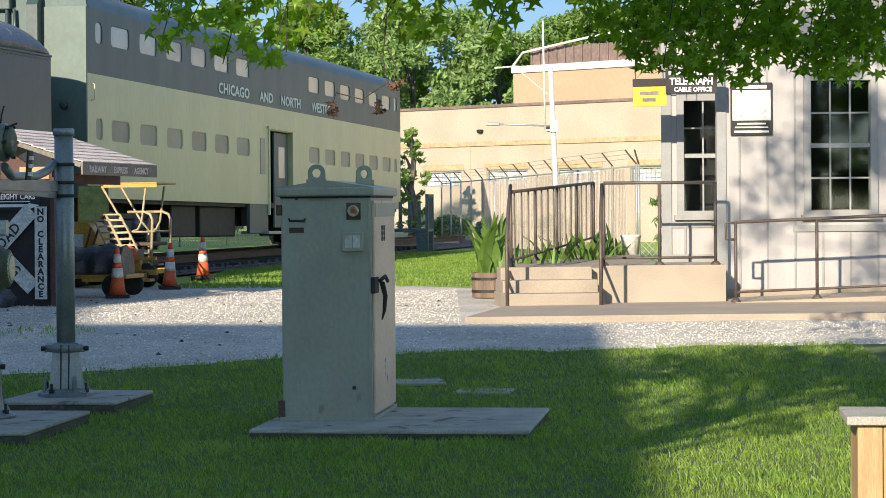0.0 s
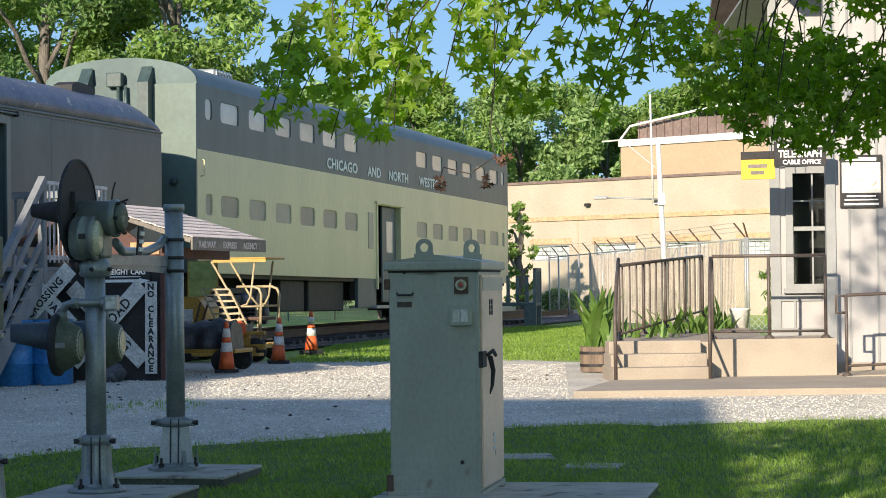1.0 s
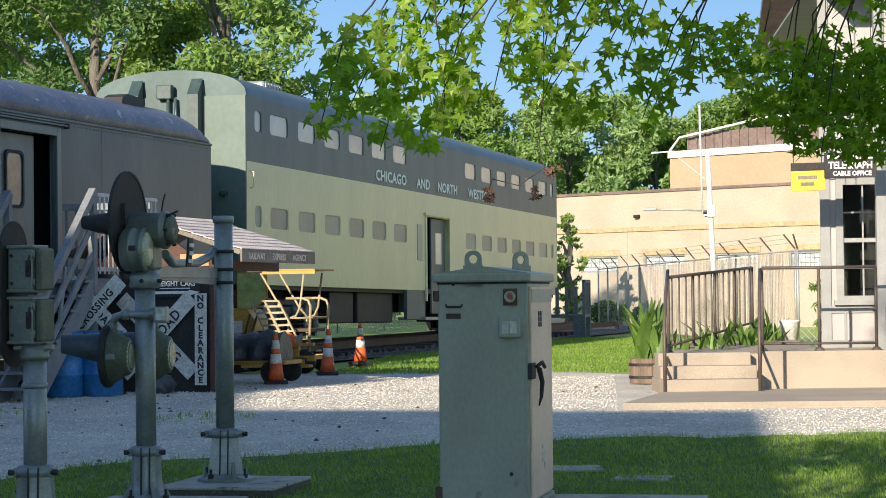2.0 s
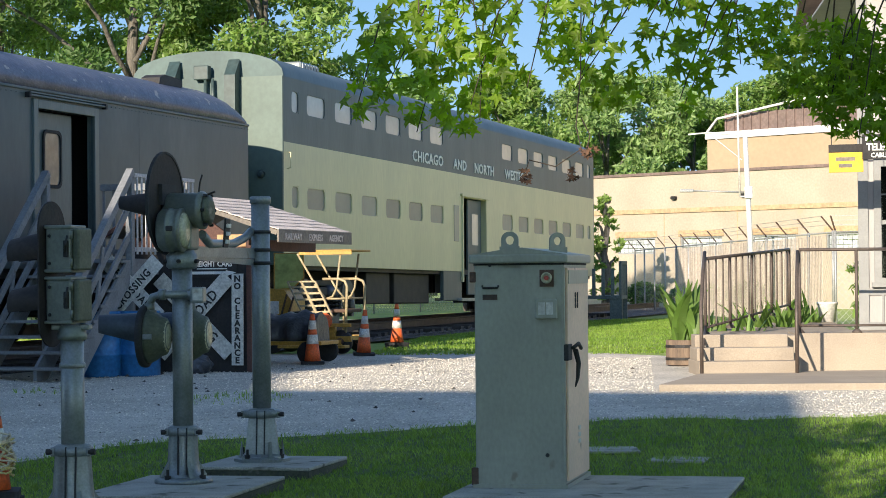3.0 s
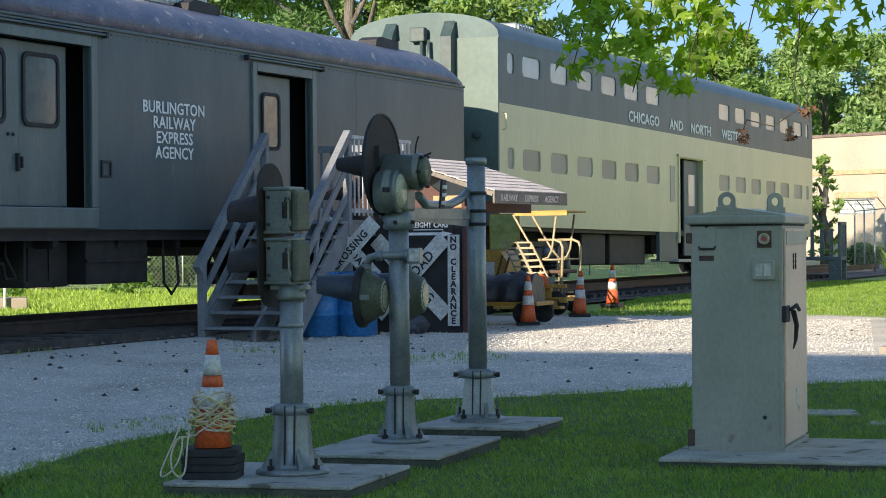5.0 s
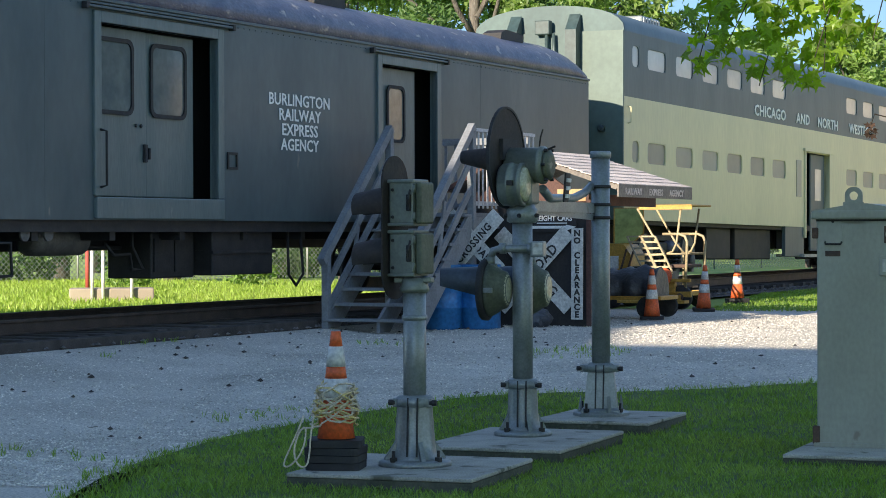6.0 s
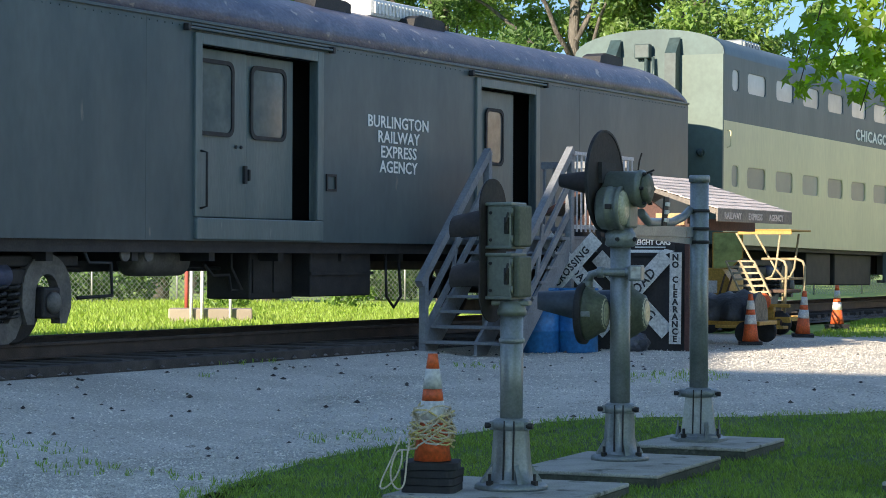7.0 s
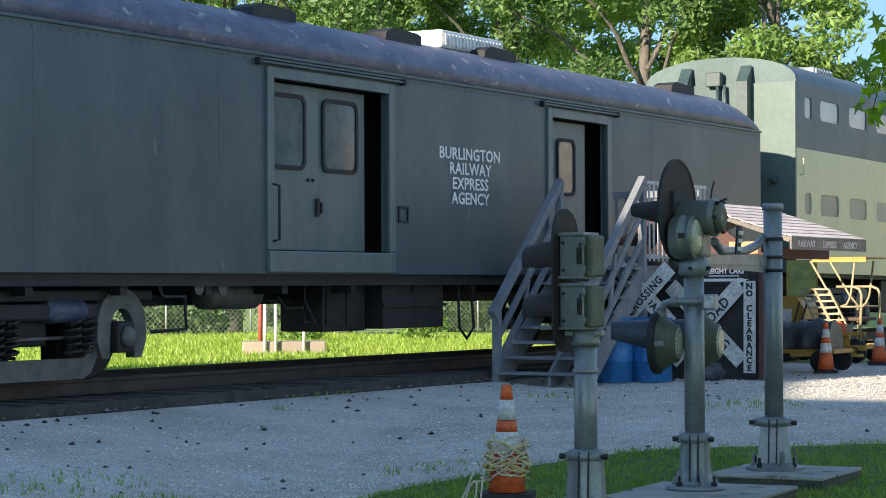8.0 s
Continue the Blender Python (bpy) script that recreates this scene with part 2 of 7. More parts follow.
M["block"] = mat("glass_block", (0.55, 0.58, 0.58), (0.42, 0.45, 0.46), 0.25, scale=2, fine=20, bump=0.1, rand=0.2)
M["galv"] = mat("galvanised", (0.40, 0.41, 0.41), (0.32, 0.33, 0.33), 0.5, 0.4, scale=6, fine=40, bump=0.05)
M["slat_brown"] = mat("fence_slat", (0.50, 0.43, 0.37), (0.42, 0.36, 0.31), 0.8, scale=2, fine=20, bump=0.1, rand=0.2)
M["white_pole"] = mat("white_pole", (0.68, 0.67, 0.64), (0.58, 0.57, 0.54), 0.5, scale=3, fine=30, bump=0.05)
M["barrel"] = mat("barrel_wood", (0.20, 0.145, 0.10), (0.14, 0.10, 0.075), 0.8, scale=3, fine=30, bump=0.25, stretch=(6, 6, 0.6), rand=0.2)
M["canna"] = leaf_mat("canna_leaf", (0.12, 0.22, 0.04), (0.17, 0.27, 0.07), 0.3)
M["bark"] = mat("bark", (0.20, 0.18, 0.155), (0.09, 0.08, 0.068), 0.95, scale=3, fine=14, bump=1.0, dist=0.04, stretch=(3, 3, 0.5))
M["twig"] = mat("twig", (0.07, 0.055, 0.045), (0.045, 0.036, 0.03), 0.9, scale=10, fine=40, bump=0.2)
M["star_leaf"] = leaf_mat("star_leaf", (0.16, 0.265, 0.035), (0.235, 0.345, 0.05), 0.58, 0.4)
M["far_leaf"] = leaf_mat("far_leaf", (0.14, 0.235, 0.055), (0.21, 0.305, 0.08), 0.4)
M["far_leaf_b"] = leaf_mat("far_leaf_deep", (0.09, 0.165, 0.05), (0.135, 0.22, 0.065), 0.35)
# Leaf colour lightened to paint distance haze over the farthest trees.
M["far_leaf_haze"] = leaf_mat("far_leaf_hazed", (0.20, 0.30, 0.11), (0.26, 0.36, 0.13), 0.4)
M["dead_leaf"] = mat("dead_leaf", (0.16, 0.085, 0.05), (0.07, 0.04, 0.03), 0.8, scale=12, fine=40, bump=0.1)
M["ac_white"] = mat("air_conditioner_white", (0.72, 0.71, 0.68), (0.62, 0.61, 0.58), 0.5, scale=4, fine=20, bump=0.03)
M["cart"] = mat("blue_grey_cart", (0.13, 0.17, 0.18), (0.09, 0.12, 0.13), 0.7, scale=3, fine=20, bump=0.1)
M["brick_wall"] = mat("rear_wall", (0.22, 0.235, 0.24), (0.17, 0.185, 0.19), 0.9, scale=1, fine=10, bump=0.1)
M["wood_red"] = mat("far_red_pipe", (0.45, 0.08, 0.06), (0.35, 0.07, 0.05), 0.7, bump=0)

# ---- mesh helpers ----
class B:
    """A small mesh builder over bmesh."""
    def __init__(self):
        self.bm = bmesh.new()

    def _add(self, verts, faces, m=None):
        vs = [self.bm.verts.new((m @ Vector(v)) if m else v) for v in verts]
        for f in faces:
            try:
                self.bm.faces.new([vs[i] for i in f])
            except ValueError:
                pass
        return self

    def box(self, x0, y0, z0, x1, y1, z1, m=None, bev=0.0):
        v = [(x, y, z) for z in (z0, z1) for x, y in ((x0, y0), (x1, y0), (x1, y1), (x0, y1))]
        f = [(3, 2, 1, 0), (4, 5, 6, 7), (0, 1, 5, 4), (1, 2, 6, 5), (2, 3, 7, 6), (3, 0, 4, 7)]
        if not bev:
            return self._add(v, f, m)
        t = bmesh.new()
        vs = [t.verts.new(q) for q in v]
        for q in f:
            t.faces.new([vs[i] for i in q])
        bmesh.ops.bevel(t, geom=t.edges[:], offset=bev, segments=2, affect='EDGES', profile=0.5)
        t.verts.index_update()
        return self._add([q.co.copy() for q in t.verts], [[w.index for w in q.verts] for q in t.faces], m)

    def beam(self, a, b, w, h=None, up=(0, 0, 1)):
        """A square bar from a to b."""
        a, b, up = Vector(a), Vector(b), Vector(up)
        h = h or w
        d = (b - a).normalized()
        s = d.cross(up)
        if s.length < 1e-4:
            s = d.cross(Vector((1, 0, 0)))
        s.normalize()
        u = s.cross(d)
        v = [p + s * (w / 2 * i) + u * (h / 2 * j) for p in (a, b) for i, j in ((-1, -1), (1, -1), (1, 1), (-1, 1))]
        return self._add(v, [(3, 2, 1, 0), (4, 5, 6, 7), (0, 1, 5, 4), (1, 2, 6, 5), (2, 3, 7, 6), (3, 0, 4, 7)])

    def tube(self, pts, r, n=10, caps=True):
        """A round bar along pts; r one radius or one for each point."""
        pts = [Vector(p) for p in pts]
        rs = r if isinstance(r, (list, tuple)) else [r] * len(pts)
        rings, prev = [], None
        for i, p in enumerate(pts):
            d = (pts[min(i + 1, len(pts) - 1)] - pts[max(i - 1, 0)]).normalized()
            s = prev if prev else (d.orthogonal())
            s = (s - d * s.dot(d))
            s = s.normalized() if s.length > 1e-6 else d.orthogonal().normalized()
            prev = s
            u = d.cross(s)
            rings.append([self.bm.verts.new(p + (s * math.cos(2 * math.pi * k / n) + u * math.sin(2 * math.pi * k / n)) * rs[i]) for k in range(n)])
        for a, b in zip(rings, rings[1:]):
            for k in range(n):
                f = self.bm.faces.new((a[k], a[(k + 1) % n], b[(k + 1) % n], b[k]))
                f.smooth = n > 6
        if caps:
            self.bm.faces.new(rings[0][::-1])
            self.bm.faces.new(rings[-1])
        return self

    def lathe(self, prof, n=20, m=None):
        """A turned body; prof: (radius, z) from below up."""
        m = m or Matrix()
        rings = [[self.bm.verts.new(m @ Vector((r * math.cos(2 * math.pi * k / n), r * math.sin(2 * math.pi * k / n), z))) for k in range(n)] for r, z in prof]
        for a, b in zip(rings, rings[1:]):
            for k in range(n):
                f = self.bm.faces.new((a[k], a[(k + 1) % n], b[(k + 1) % n], b[k]))
                f.smooth = n > 8
        self.bm.faces.new(rings[0][::-1])
        self.bm.faces.new(rings[-1])
        return self

    def prism(self, poly, h, m=None):
        """A plate: poly in x, y, raised by h in z."""
        n = len(poly)
        v = [(x, y, 0) for x, y in poly] + [(x, y, h) for x, y in poly]
        f = [tuple(range(n - 1, -1, -1)), tuple(range(n, 2 * n))] + [(i, (i + 1) % n, n + (i + 1) % n, n + i) for i in range(n)]
        return self._add(v, f, m)

    def ring(self, outer, inner, h, m=None):
        """A flat frame between two outlines with as many points, raised by h."""
        n = len(outer)
        v = [(x, y, z) for z in (0, h) for o in (outer, inner) for x, y in o]
        f = []
        for i in range(n):
            j = (i + 1) % n
            f += [(i, n + i, n + j, j), (2 * n + i, 2 * n + j, 3 * n + j, 3 * n + i), (i, j, 2 * n + j, 2 * n + i), (n + i, 3 * n + i, 3 * n + j, n + j)]
        return self._add(v, f, m)


def rrect(x0, y0, x1, y1, r, n=4):
    """A rounded outline."""
    out = []
    for cx, cy, a0 in ((x1 - r, y1 - r, 0), (x0 + r, y1 - r, 90), (x0 + r, y0 + r, 180), (x1 - r, y0 + r, 270)):
        out += [(cx + r * math.cos(radians(a0 + 90 * k / n)), cy + r * math.sin(radians(a0 + 90 * k / n))) for k in range(n + 1)]
    return out


def square(x0, y0, x1, y1, n=4):
    """The square outline with as many points as rrect gives."""
    out = []
    for cx, cy, sx, sy in ((x1, y1, 1, 1), (x0, y1, -1, 1), (x0, y0, -1, -1), (x1, y0, 1, -1)):
        out += [(cx, cy)] * (n + 1)
    return [(x + 1e-5 * k, y) for k, (x, y) in enumerate(out)]


def thing(name, m, label, category, group="", kind=""):
    ob = new(name)
    ob.empty_display_size = 0.1
    ob.matrix_world = m
    return tagged(ob, label, category, group, kind)


def finish(name, b, material):
    bm = b.bm if isinstance(b, B) else b
    bmesh.ops.recalc_face_normals(bm, faces=bm.faces[:])
    me = bpy.data.meshes.new(name)
    bm.to_mesh(me)
    bm.free()
    me.materials.append(M[material] if isinstance(material, str) else material)
    return me


def part(name, b, material, parent, label="", m=None):
    ob = new(name, b if isinstance(b, bpy.types.Mesh) else finish(name, b, material))
    ob.parent = parent
    if m is not None:
        ob.matrix_basis = m
    if label:
        ob["label"] = label
    return ob


def solid(name, b, material, label, category, group="", kind="", m=None):
    """A thing of one mesh."""
    ob = new(name, b if isinstance(b, bpy.types.Mesh) else finish(name, b, material))
    if m is not None:
        ob.matrix_world = m
    return tagged(ob, label, category, group, kind)


def letters(name, text, size, m, material, parent, squeeze=1.0, bold=0.0, spacing=1.0, align='CENTER'):
    cu = bpy.data.curves.new(name, 'FONT')
    cu.body, cu.size, cu.extrude, cu.offset, cu.align_x, cu.space_character, cu.resolution_u = text, size, 0.003, bold, align, spacing, 2
    tmp = bpy.data.objects.new(name, cu)
    scene.collection.objects.link(tmp)
    bpy.context.view_layer.update()
    me = bpy.data.meshes.new_from_object(tmp.evaluated_get(bpy.context.evaluated_depsgraph_get()))
    bpy.data.objects.remove(tmp)
    me.transform(Matrix.Diagonal((squeeze, 1, 1, 1)))
    me.materials.clear()
    me.materials.append(M[material])
    return part(name, me, material, parent, m=m)


def face_m(origin, right, up=(0, 0, 1)):
    """Local x along right, local y along up, local z out of the face."""
    r, u = Vector(right).normalized(), Vector(up).normalized()
    n = r.cross(u)
    m = Matrix((r, u, n)).transposed().to_4x4()
    m.translation = origin
    return m


def raw(name, verts, faces, material):
    me = bpy.data.meshes.new(name)
    me.from_pydata(verts, [], faces)
    me.materials.append(M[material])
    return me


def rise(y):
    """The height of the ground: a low lawn, rising gently to the yard."""
    u, v = min(1, max(0, (y - 17) / 13)), min(1, max(0, (y - 17.5) / 5.5))
    return 0.25 * u * u * (3 - 2 * u) - 0.09 * (1 - v * v * (3 - 2 * v))


def sky_backdrop():
    m = bpy.data.materials.new("clear_blue_sky")
    m.use_nodes = True
    n, l = m.node_tree.nodes, m.node_tree.links
    n.remove(n["Principled BSDF"])
    em, tc, sp, rp, mr = n.new("ShaderNodeEmission"), n.new("ShaderNodeTexCoord"), n.new("ShaderNodeSeparateXYZ"), n.new("ShaderNodeMix"), n.new("ShaderNodeMapRange")
    rp.data_type = 'RGBA'
    rp.inputs[6].default_value, rp.inputs[7].default_value = (0.42, 0.66, 0.86, 1), (0.15, 0.36, 0.74, 1)
    mr.inputs[1].default_value, mr.inputs[2].default_value = 0, 230
    l.new(tc.outputs["Object"], sp.inputs[0])
    l.new(sp.outputs[2], mr.inputs[0])
    l.new(mr.outputs[0], rp.inputs[0])
    l.new(rp.outputs[2], em.inputs[0])
    em.inputs[1].default_value = 0.68
    l.new(em.outputs[0], n["Material Output"].inputs[0])
    v, f = [], []
    for k in range(41):
        a = radians(30 + 120 * k / 40)
        v += [(1200 * math.cos(a), 1200 * math.sin(a), z) for z in (-20, 110, 260)]
    for k in range(40):
        i = 3 * k
        f += [(i, i + 1, i + 4, i + 3), (i + 1, i + 2, i + 5, i + 4)]
    me = bpy.data.meshes.new("backdrop")
    me.from_pydata(v, [], f)
    me.materials.append(m)
    ob = new("backdrop", me)
    ob.visible_shadow = False
    tagged(ob, "clear blue summer sky low over the trees", "sky", kind="structure")


sky_backdrop()

# the line of the railway cars: x along the cars, y away from the viewer's side
TRACK = pose(-6.529, 40.983, 0, 0, 0, 78.304)

# ---- ground ----
def sheet(name, x0, x1, y0, y1, nx, ny, material, label, dz=0.0, edge=None, category="ground"):
    v, f = [], []
    for j in range(ny + 1):
        for i in range(nx + 1):
            x, y = x0 + (x1 - x0) * i / nx, y0 + (y1 - y0) * j / ny
            if edge:
                x, y = edge(i / nx, j / ny)
            v.append((x, y, rise(y) + dz))
    for j in range(ny):
        for i in range(nx):
            a = j * (nx + 1) + i
            f.append((a, a + 1, a + nx + 2, a + nx + 1))
    me = raw(name, v, f, material)
    return tagged(new(name, me), label, category, kind="structure")


def ground_sheet():
    ys = [-600, -120, -30, 0, 5, 10] + [15, 16] + [17 + 0.5 * k for k in range(28)] + [34, 40, 60, 100, 160, 300, 900, 3500]
    xs = [-2500, -400, -120, -60, -30, -15, -8, -4, 0, 4, 8, 15, 30, 60, 120, 400, 2500]
    v = [(x, y, rise(y) - 0.035) for y in ys for x in xs]
    n = len(xs)
    f = [(j * n + i, j * n + i + 1, (j + 1) * n + i + 1, (j + 1) * n + i) for j in range(len(ys) - 1) for i in range(n - 1)]
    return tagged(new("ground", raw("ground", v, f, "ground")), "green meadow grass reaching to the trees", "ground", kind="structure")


ground_sheet()


LAWN_X = (-6.2, -6.0, -5.75, -5.4, -4.75, -4.05, -3.3, -2.6, -2.0, -0.4, 1.6, 3.0, 14)
LAWN_Y = (12.5, 17.0, 18.3, 19.3, 20.5, 20.9, 21.1, 21.3, 21.9, 22.5, 22.6, 22.9, 22.7)


def lawn_far(x):
    """The far edge of the lawn, against the gravel."""
    return float(np.interp(x, LAWN_X, LAWN_Y)) + 0.22 * noise.noise(Vector((x * 1.3, 0, 0))) + 0.15 * noise.noise(Vector((x * 5, 3, 0)))


def lawn_left(y):
    return float(np.interp(y, (11, 12.6, 13.8, 15.3, 16.6), (-4.9, -5.4, -5.75, -6.0, -6.1)))


def lawn_x(u, w, y):
    return lawn_left(y) * (1 - u) + 14.0 * u + (1 - u) ** 8 * 0.3 * noise.noise(Vector((0, w * 9, 5)))


def lawn_edge(u, w):
    x = -6.1 + 20.1 * u
    y = 6 + (lawn_far(x) - 6) * w
    return lawn_x(u, w, y), y


def gravel_edge(u, w):
    x = -26 + 42 * u
    far = max(14.0, min(float(np.interp(x, (-1, 5), (38.3, 30.5))), 40.98 + (x + 6.53) / 0.207 + 3.0))
    return x, 4 + (far - 4 + 0.5 * noise.noise(Vector((x * 0.8, 2, 0)))) * w


sheet("lawn", 0, 0, 0, 0, 160, 40, "lawn", "mown green lawn with clover in shade and sun", 0.004, lawn_edge, "lawn")
sheet("gravel_yard", 0, 0, 0, 0, 120, 80, "gravel", "pale crushed-stone gravel yard with weeds", -0.014, gravel_edge, "gravel")

sh_ = B()
SHOULDER = [(-4.6, -0.16), (-3.6, -0.03), (-2.6, 0.07), (-1.5, 0.19), (-0.58, 0.285), (-0.3, 0.285), (-0.3, -0.05)]
sh_.prism(SHOULDER, 42, TRACK @ pose(-50, 0, 0) @ Matrix(((0, 0, 1, 0), (1, 0, 0, 0), (0, 1, 0, 0), (0, 0, 0, 1))))
solid("gravel_shoulder", sh_, "gravel", "pale gravel shoulder sloping up to the track", "gravel", kind="structure")


def yard_z(x, y):
    """The height of the gravel, with the shoulder beside the track."""
    q = TRACK.inverted() @ Vector((x, y, 0))
    return max(rise(y), float(np.interp(q.y, (-4.6, -3.6, -2.6, -1.5, -0.58), (-0.16, -0.03, 0.07, 0.19, 0.285))) if q.x < -8 else -1.0)


flatbed = B().prism([(2.0, 4.5), (26.0, 4.5), (26.0, 9.5), (2.0, 8.0)], 0.02, TRACK @ pose(0, 0, 0.247))
solid("dirt_strip", flatbed, "gravel", "pale sunlit dirt behind the tracks", "dirt", kind="structure")
# track bed, ties, rails
bed = B()
prof = [(-0.48, 0.26), (-0.25, 0.31), (3.3, 0.31), (4.4, 0.24)]
bed.prism(prof, 90, TRACK @ pose(-45, 0, 0) @ Matrix(((0, 0, 1, 0), (1, 0, 0, 0), (0, 1, 0, 0), (0, 0, 0, 1))))
solid("track_bed", bed, "ballast", "dark stone ballast bed under the rails", "ballast", kind="structure")
for k, yy in enumerate((0.81, 2.245)):
    r = B()
    r.box(-40, yy - 0.07, 0.40, 40, yy + 0.07, 0.415).box(-40, yy - 0.012, 0.41, 40, yy + 0.012, 0.53).box(-40, yy - 0.036, 0.53, 40, yy + 0.036, 0.57, bev=0.008)
    solid("rail", r, "rail", "rusty steel rail on timber ties", "rail", "rails of the track", m=TRACK)
tie_me = finish("tie", B().box(-0.115, -0.22, 0.24, 0.115, 3.6, 0.40, bev=0.012), "tie")
tie_track = thing("tie_row", TRACK, "weathered black timber ties across the track bed", "railway ties", kind="structure")
for k in range(110):
    part("tie", tie_me, "tie", tie_track, m=pose(-32 + k * 0.55, random.uniform(-0.08, 0.08), random.uniform(-0.012, 0.012), 0, 0, random.uniform(-1.5, 1.5)))
b = B()
b.box(-30, -0.42, 0.22, -12.6, -0.27, 0.40, bev=0.015)
solid("edging_timber", b, "tie", "long black timber edging beside the rails", "timber", m=TRACK)

# ---- baggage car ----
def panel_wall(b, x0, x1, z0, z1, y0, y1, holes):
    """A wall of one welded mesh with rectangular holes (hx0, hz0, hx1, hz1)."""
    xs = sorted({x0, x1, *(h[0] for h in holes), *(h[2] for h in holes)})
    zs = sorted({z0, z1, *(h[1] for h in holes), *(h[3] for h in holes)})
    solid_ = [[not any(h[0] - 1e-5 < (xa + xb) / 2 < h[2] + 1e-5 and h[1] - 1e-5 < (za + zb) / 2 < h[3] + 1e-5 for h in holes) for za, zb in zip(zs, zs[1:])] for xa, xb in zip(xs, xs[1:])]
    vs = {}
    def v(i, y, k):
        if (i, y, k) not in vs:
            vs[i, y, k] = b.bm.verts.new((xs[i], y, zs[k]))
        return vs[i, y, k]
    nx, nz = len(xs) - 1, len(zs) - 1
    full = lambda i, k: 0 <= i < nx and 0 <= k < nz and solid_[i][k]
    for i in range(nx):
        for k in range(nz):
            if not solid_[i][k]:
                continue
            b.bm.faces.new((v(i, y0, k), v(i + 1, y0, k), v(i + 1, y0, k + 1), v(i, y0, k + 1)))
            b.bm.faces.new((v(i, y1, k), v(i, y1, k + 1), v(i + 1, y1, k + 1), v(i + 1, y1, k)))
            for di, dk, p, q in ((-1, 0, (i, k), (i, k + 1)), (1, 0, (i + 1, k), (i + 1, k + 1)), (0, -1, (i, k), (i + 1, k)), (0, 1, (i, k + 1), (i + 1, k + 1))):
                if not full(i + di, k + dk):
                    b.bm.faces.new((v(p[0], y0, p[1]), v(q[0], y0, q[1]), v(q[0], y1, q[1]), v(p[0], y1, p[1])))


def wheelset(parent, x, y0=0.81, y1=2.245, r=0.46, zc=1.03):
    for y, s in ((y0, -1), (y1, 1)):
        m = pose(x, y, zc) @ pose(0, 0, 0, 90 * s, 0, 0)
        part("wheel", B().lathe([(r - 0.02, -0.07), (r, -0.06), (r + 0.0, 0.05), (r - 0.07, 0.06), (r - 0.09, 0.03), (0.16, 0.02), (0.14, 0.08), (0.09, 0.09)], 28, m), "dark_iron", parent)
    part("axle", B().tube([(x, y0 - 0.15, zc), (x, y1 + 0.15, zc)], 0.075, 12), "dark_iron", parent)


def bogie(parent, xc):
    """A passenger truck: wheelsets, pedestal castings, drop equalisers, coil springs and brake gear."""
    t = part("truck_frame", B(), "dark_iron", parent)
    P = lambda y: Matrix(((1, 0, 0, xc), (0, 0, 1, y), (0, 1, 0, 0), (0, 0, 0, 1)))
    for x in (-1.25, 1.25):
        wheelset(t, xc + x)
    for y, s in ((0.36, -1), (2.60, 1)):
        part("side_frame", B().box(xc - 1.0, y - 0.05, 1.22, xc + 1.0, y + 0.09, 1.40, bev=0.03).box(xc - 1.85, y - 0.03, 1.42, xc + 1.85, y + 0.07, 1.54, bev=0.02), "dark_iron", t)
        eq = [(-1.20, 1.12), (-0.98, 0.98), (-0.78, 0.66), (-0.66, 0.60), (0.66, 0.60), (0.78, 0.66), (0.98, 0.98), (1.20, 1.12), (1.20, 1.22), (0.90, 1.12), (0.66, 0.82), (-0.66, 0.82), (-0.90, 1.12), (-1.20, 1.22)]
        part("equaliser", B().prism(eq, 0.07, P(y - 0.02 if s < 0 else y)), "grey_iron", t, "worn pale steel equaliser beam")
        for sx in (-1, 1):
            c = sx * 1.25
            arch = [(c + 0.42 * math.cos(a), 1.14 + 0.42 * math.sin(a)) for a in [radians(180 * k / 14) for k in range(15)]]
            hole = [(c + 0.20 * math.cos(a), 1.12 + 0.22 * math.sin(a)) for a in [radians(180 * k / 14) for k in range(15)]]
            part("pedestal", B().prism([(c + 0.42, 0.98)] + arch + [(c - 0.42, 0.98), (c - 0.34, 0.80), (c - 0.22, 0.80)] + hole[::-1] + [(c + 0.22, 0.80), (c + 0.34, 0.80)], 0.12, P(y - 0.07)), "grey_iron", t, "pale arched pedestal casting")
            bx = part("axle_box", B().box(xc + c - 0.15, y - 0.14, 0.86, xc + c + 0.15, y + 0.08, 1.20, bev=0.03), "dark_iron", t)
            part("journal_lid", B().lathe([(0.12, 0), (0.12, 0.03), (0.09, 0.055), (0.03, 0.07)], 18, face_m((xc + c, y - 0.14, 1.03), (1, 0, 0))), "grey_iron", bx)
            for dx in (0.50, 0.72):
                part("coil_spring", B().tube([(xc + sx * dx + 0.085 * math.cos(a * 0.8), y + 0.085 * math.sin(a * 0.8), 0.84 + 0.0098 * a) for a in range(0, 40)], 0.02, 6), "dark_iron", t)
            part("brake_shoe", B().box(xc + c - sx * 0.62, 0.66, 0.78, xc + c - sx * 0.50, 0.92, 1.30, bev=0.03), "dark_iron", t)
        part("brake_cylinder", B().tube([(xc + 0.05, y + 0.02, 1.32), (xc + 0.10, y + 0.02, 1.32), (xc + 0.62, y + 0.02, 1.32), (xc + 0.66, y + 0.02, 1.32)], [0.09, 0.13, 0.13, 0.06], 16), "car_roof", t, "blue-grey brake cylinder")
        part("piston_rod", B().tube([(xc + 0.66, y + 0.02, 1.32), (xc + 1.1, y + 0.02, 1.30)], 0.025, 8), "grey_iron", t)
        part("brake_lever", B().beam((xc + 1.0, y + 0.05, 1.38), (xc + 0.70, y + 0.05, 0.78), 0.03, 0.09), "dark_iron", t)
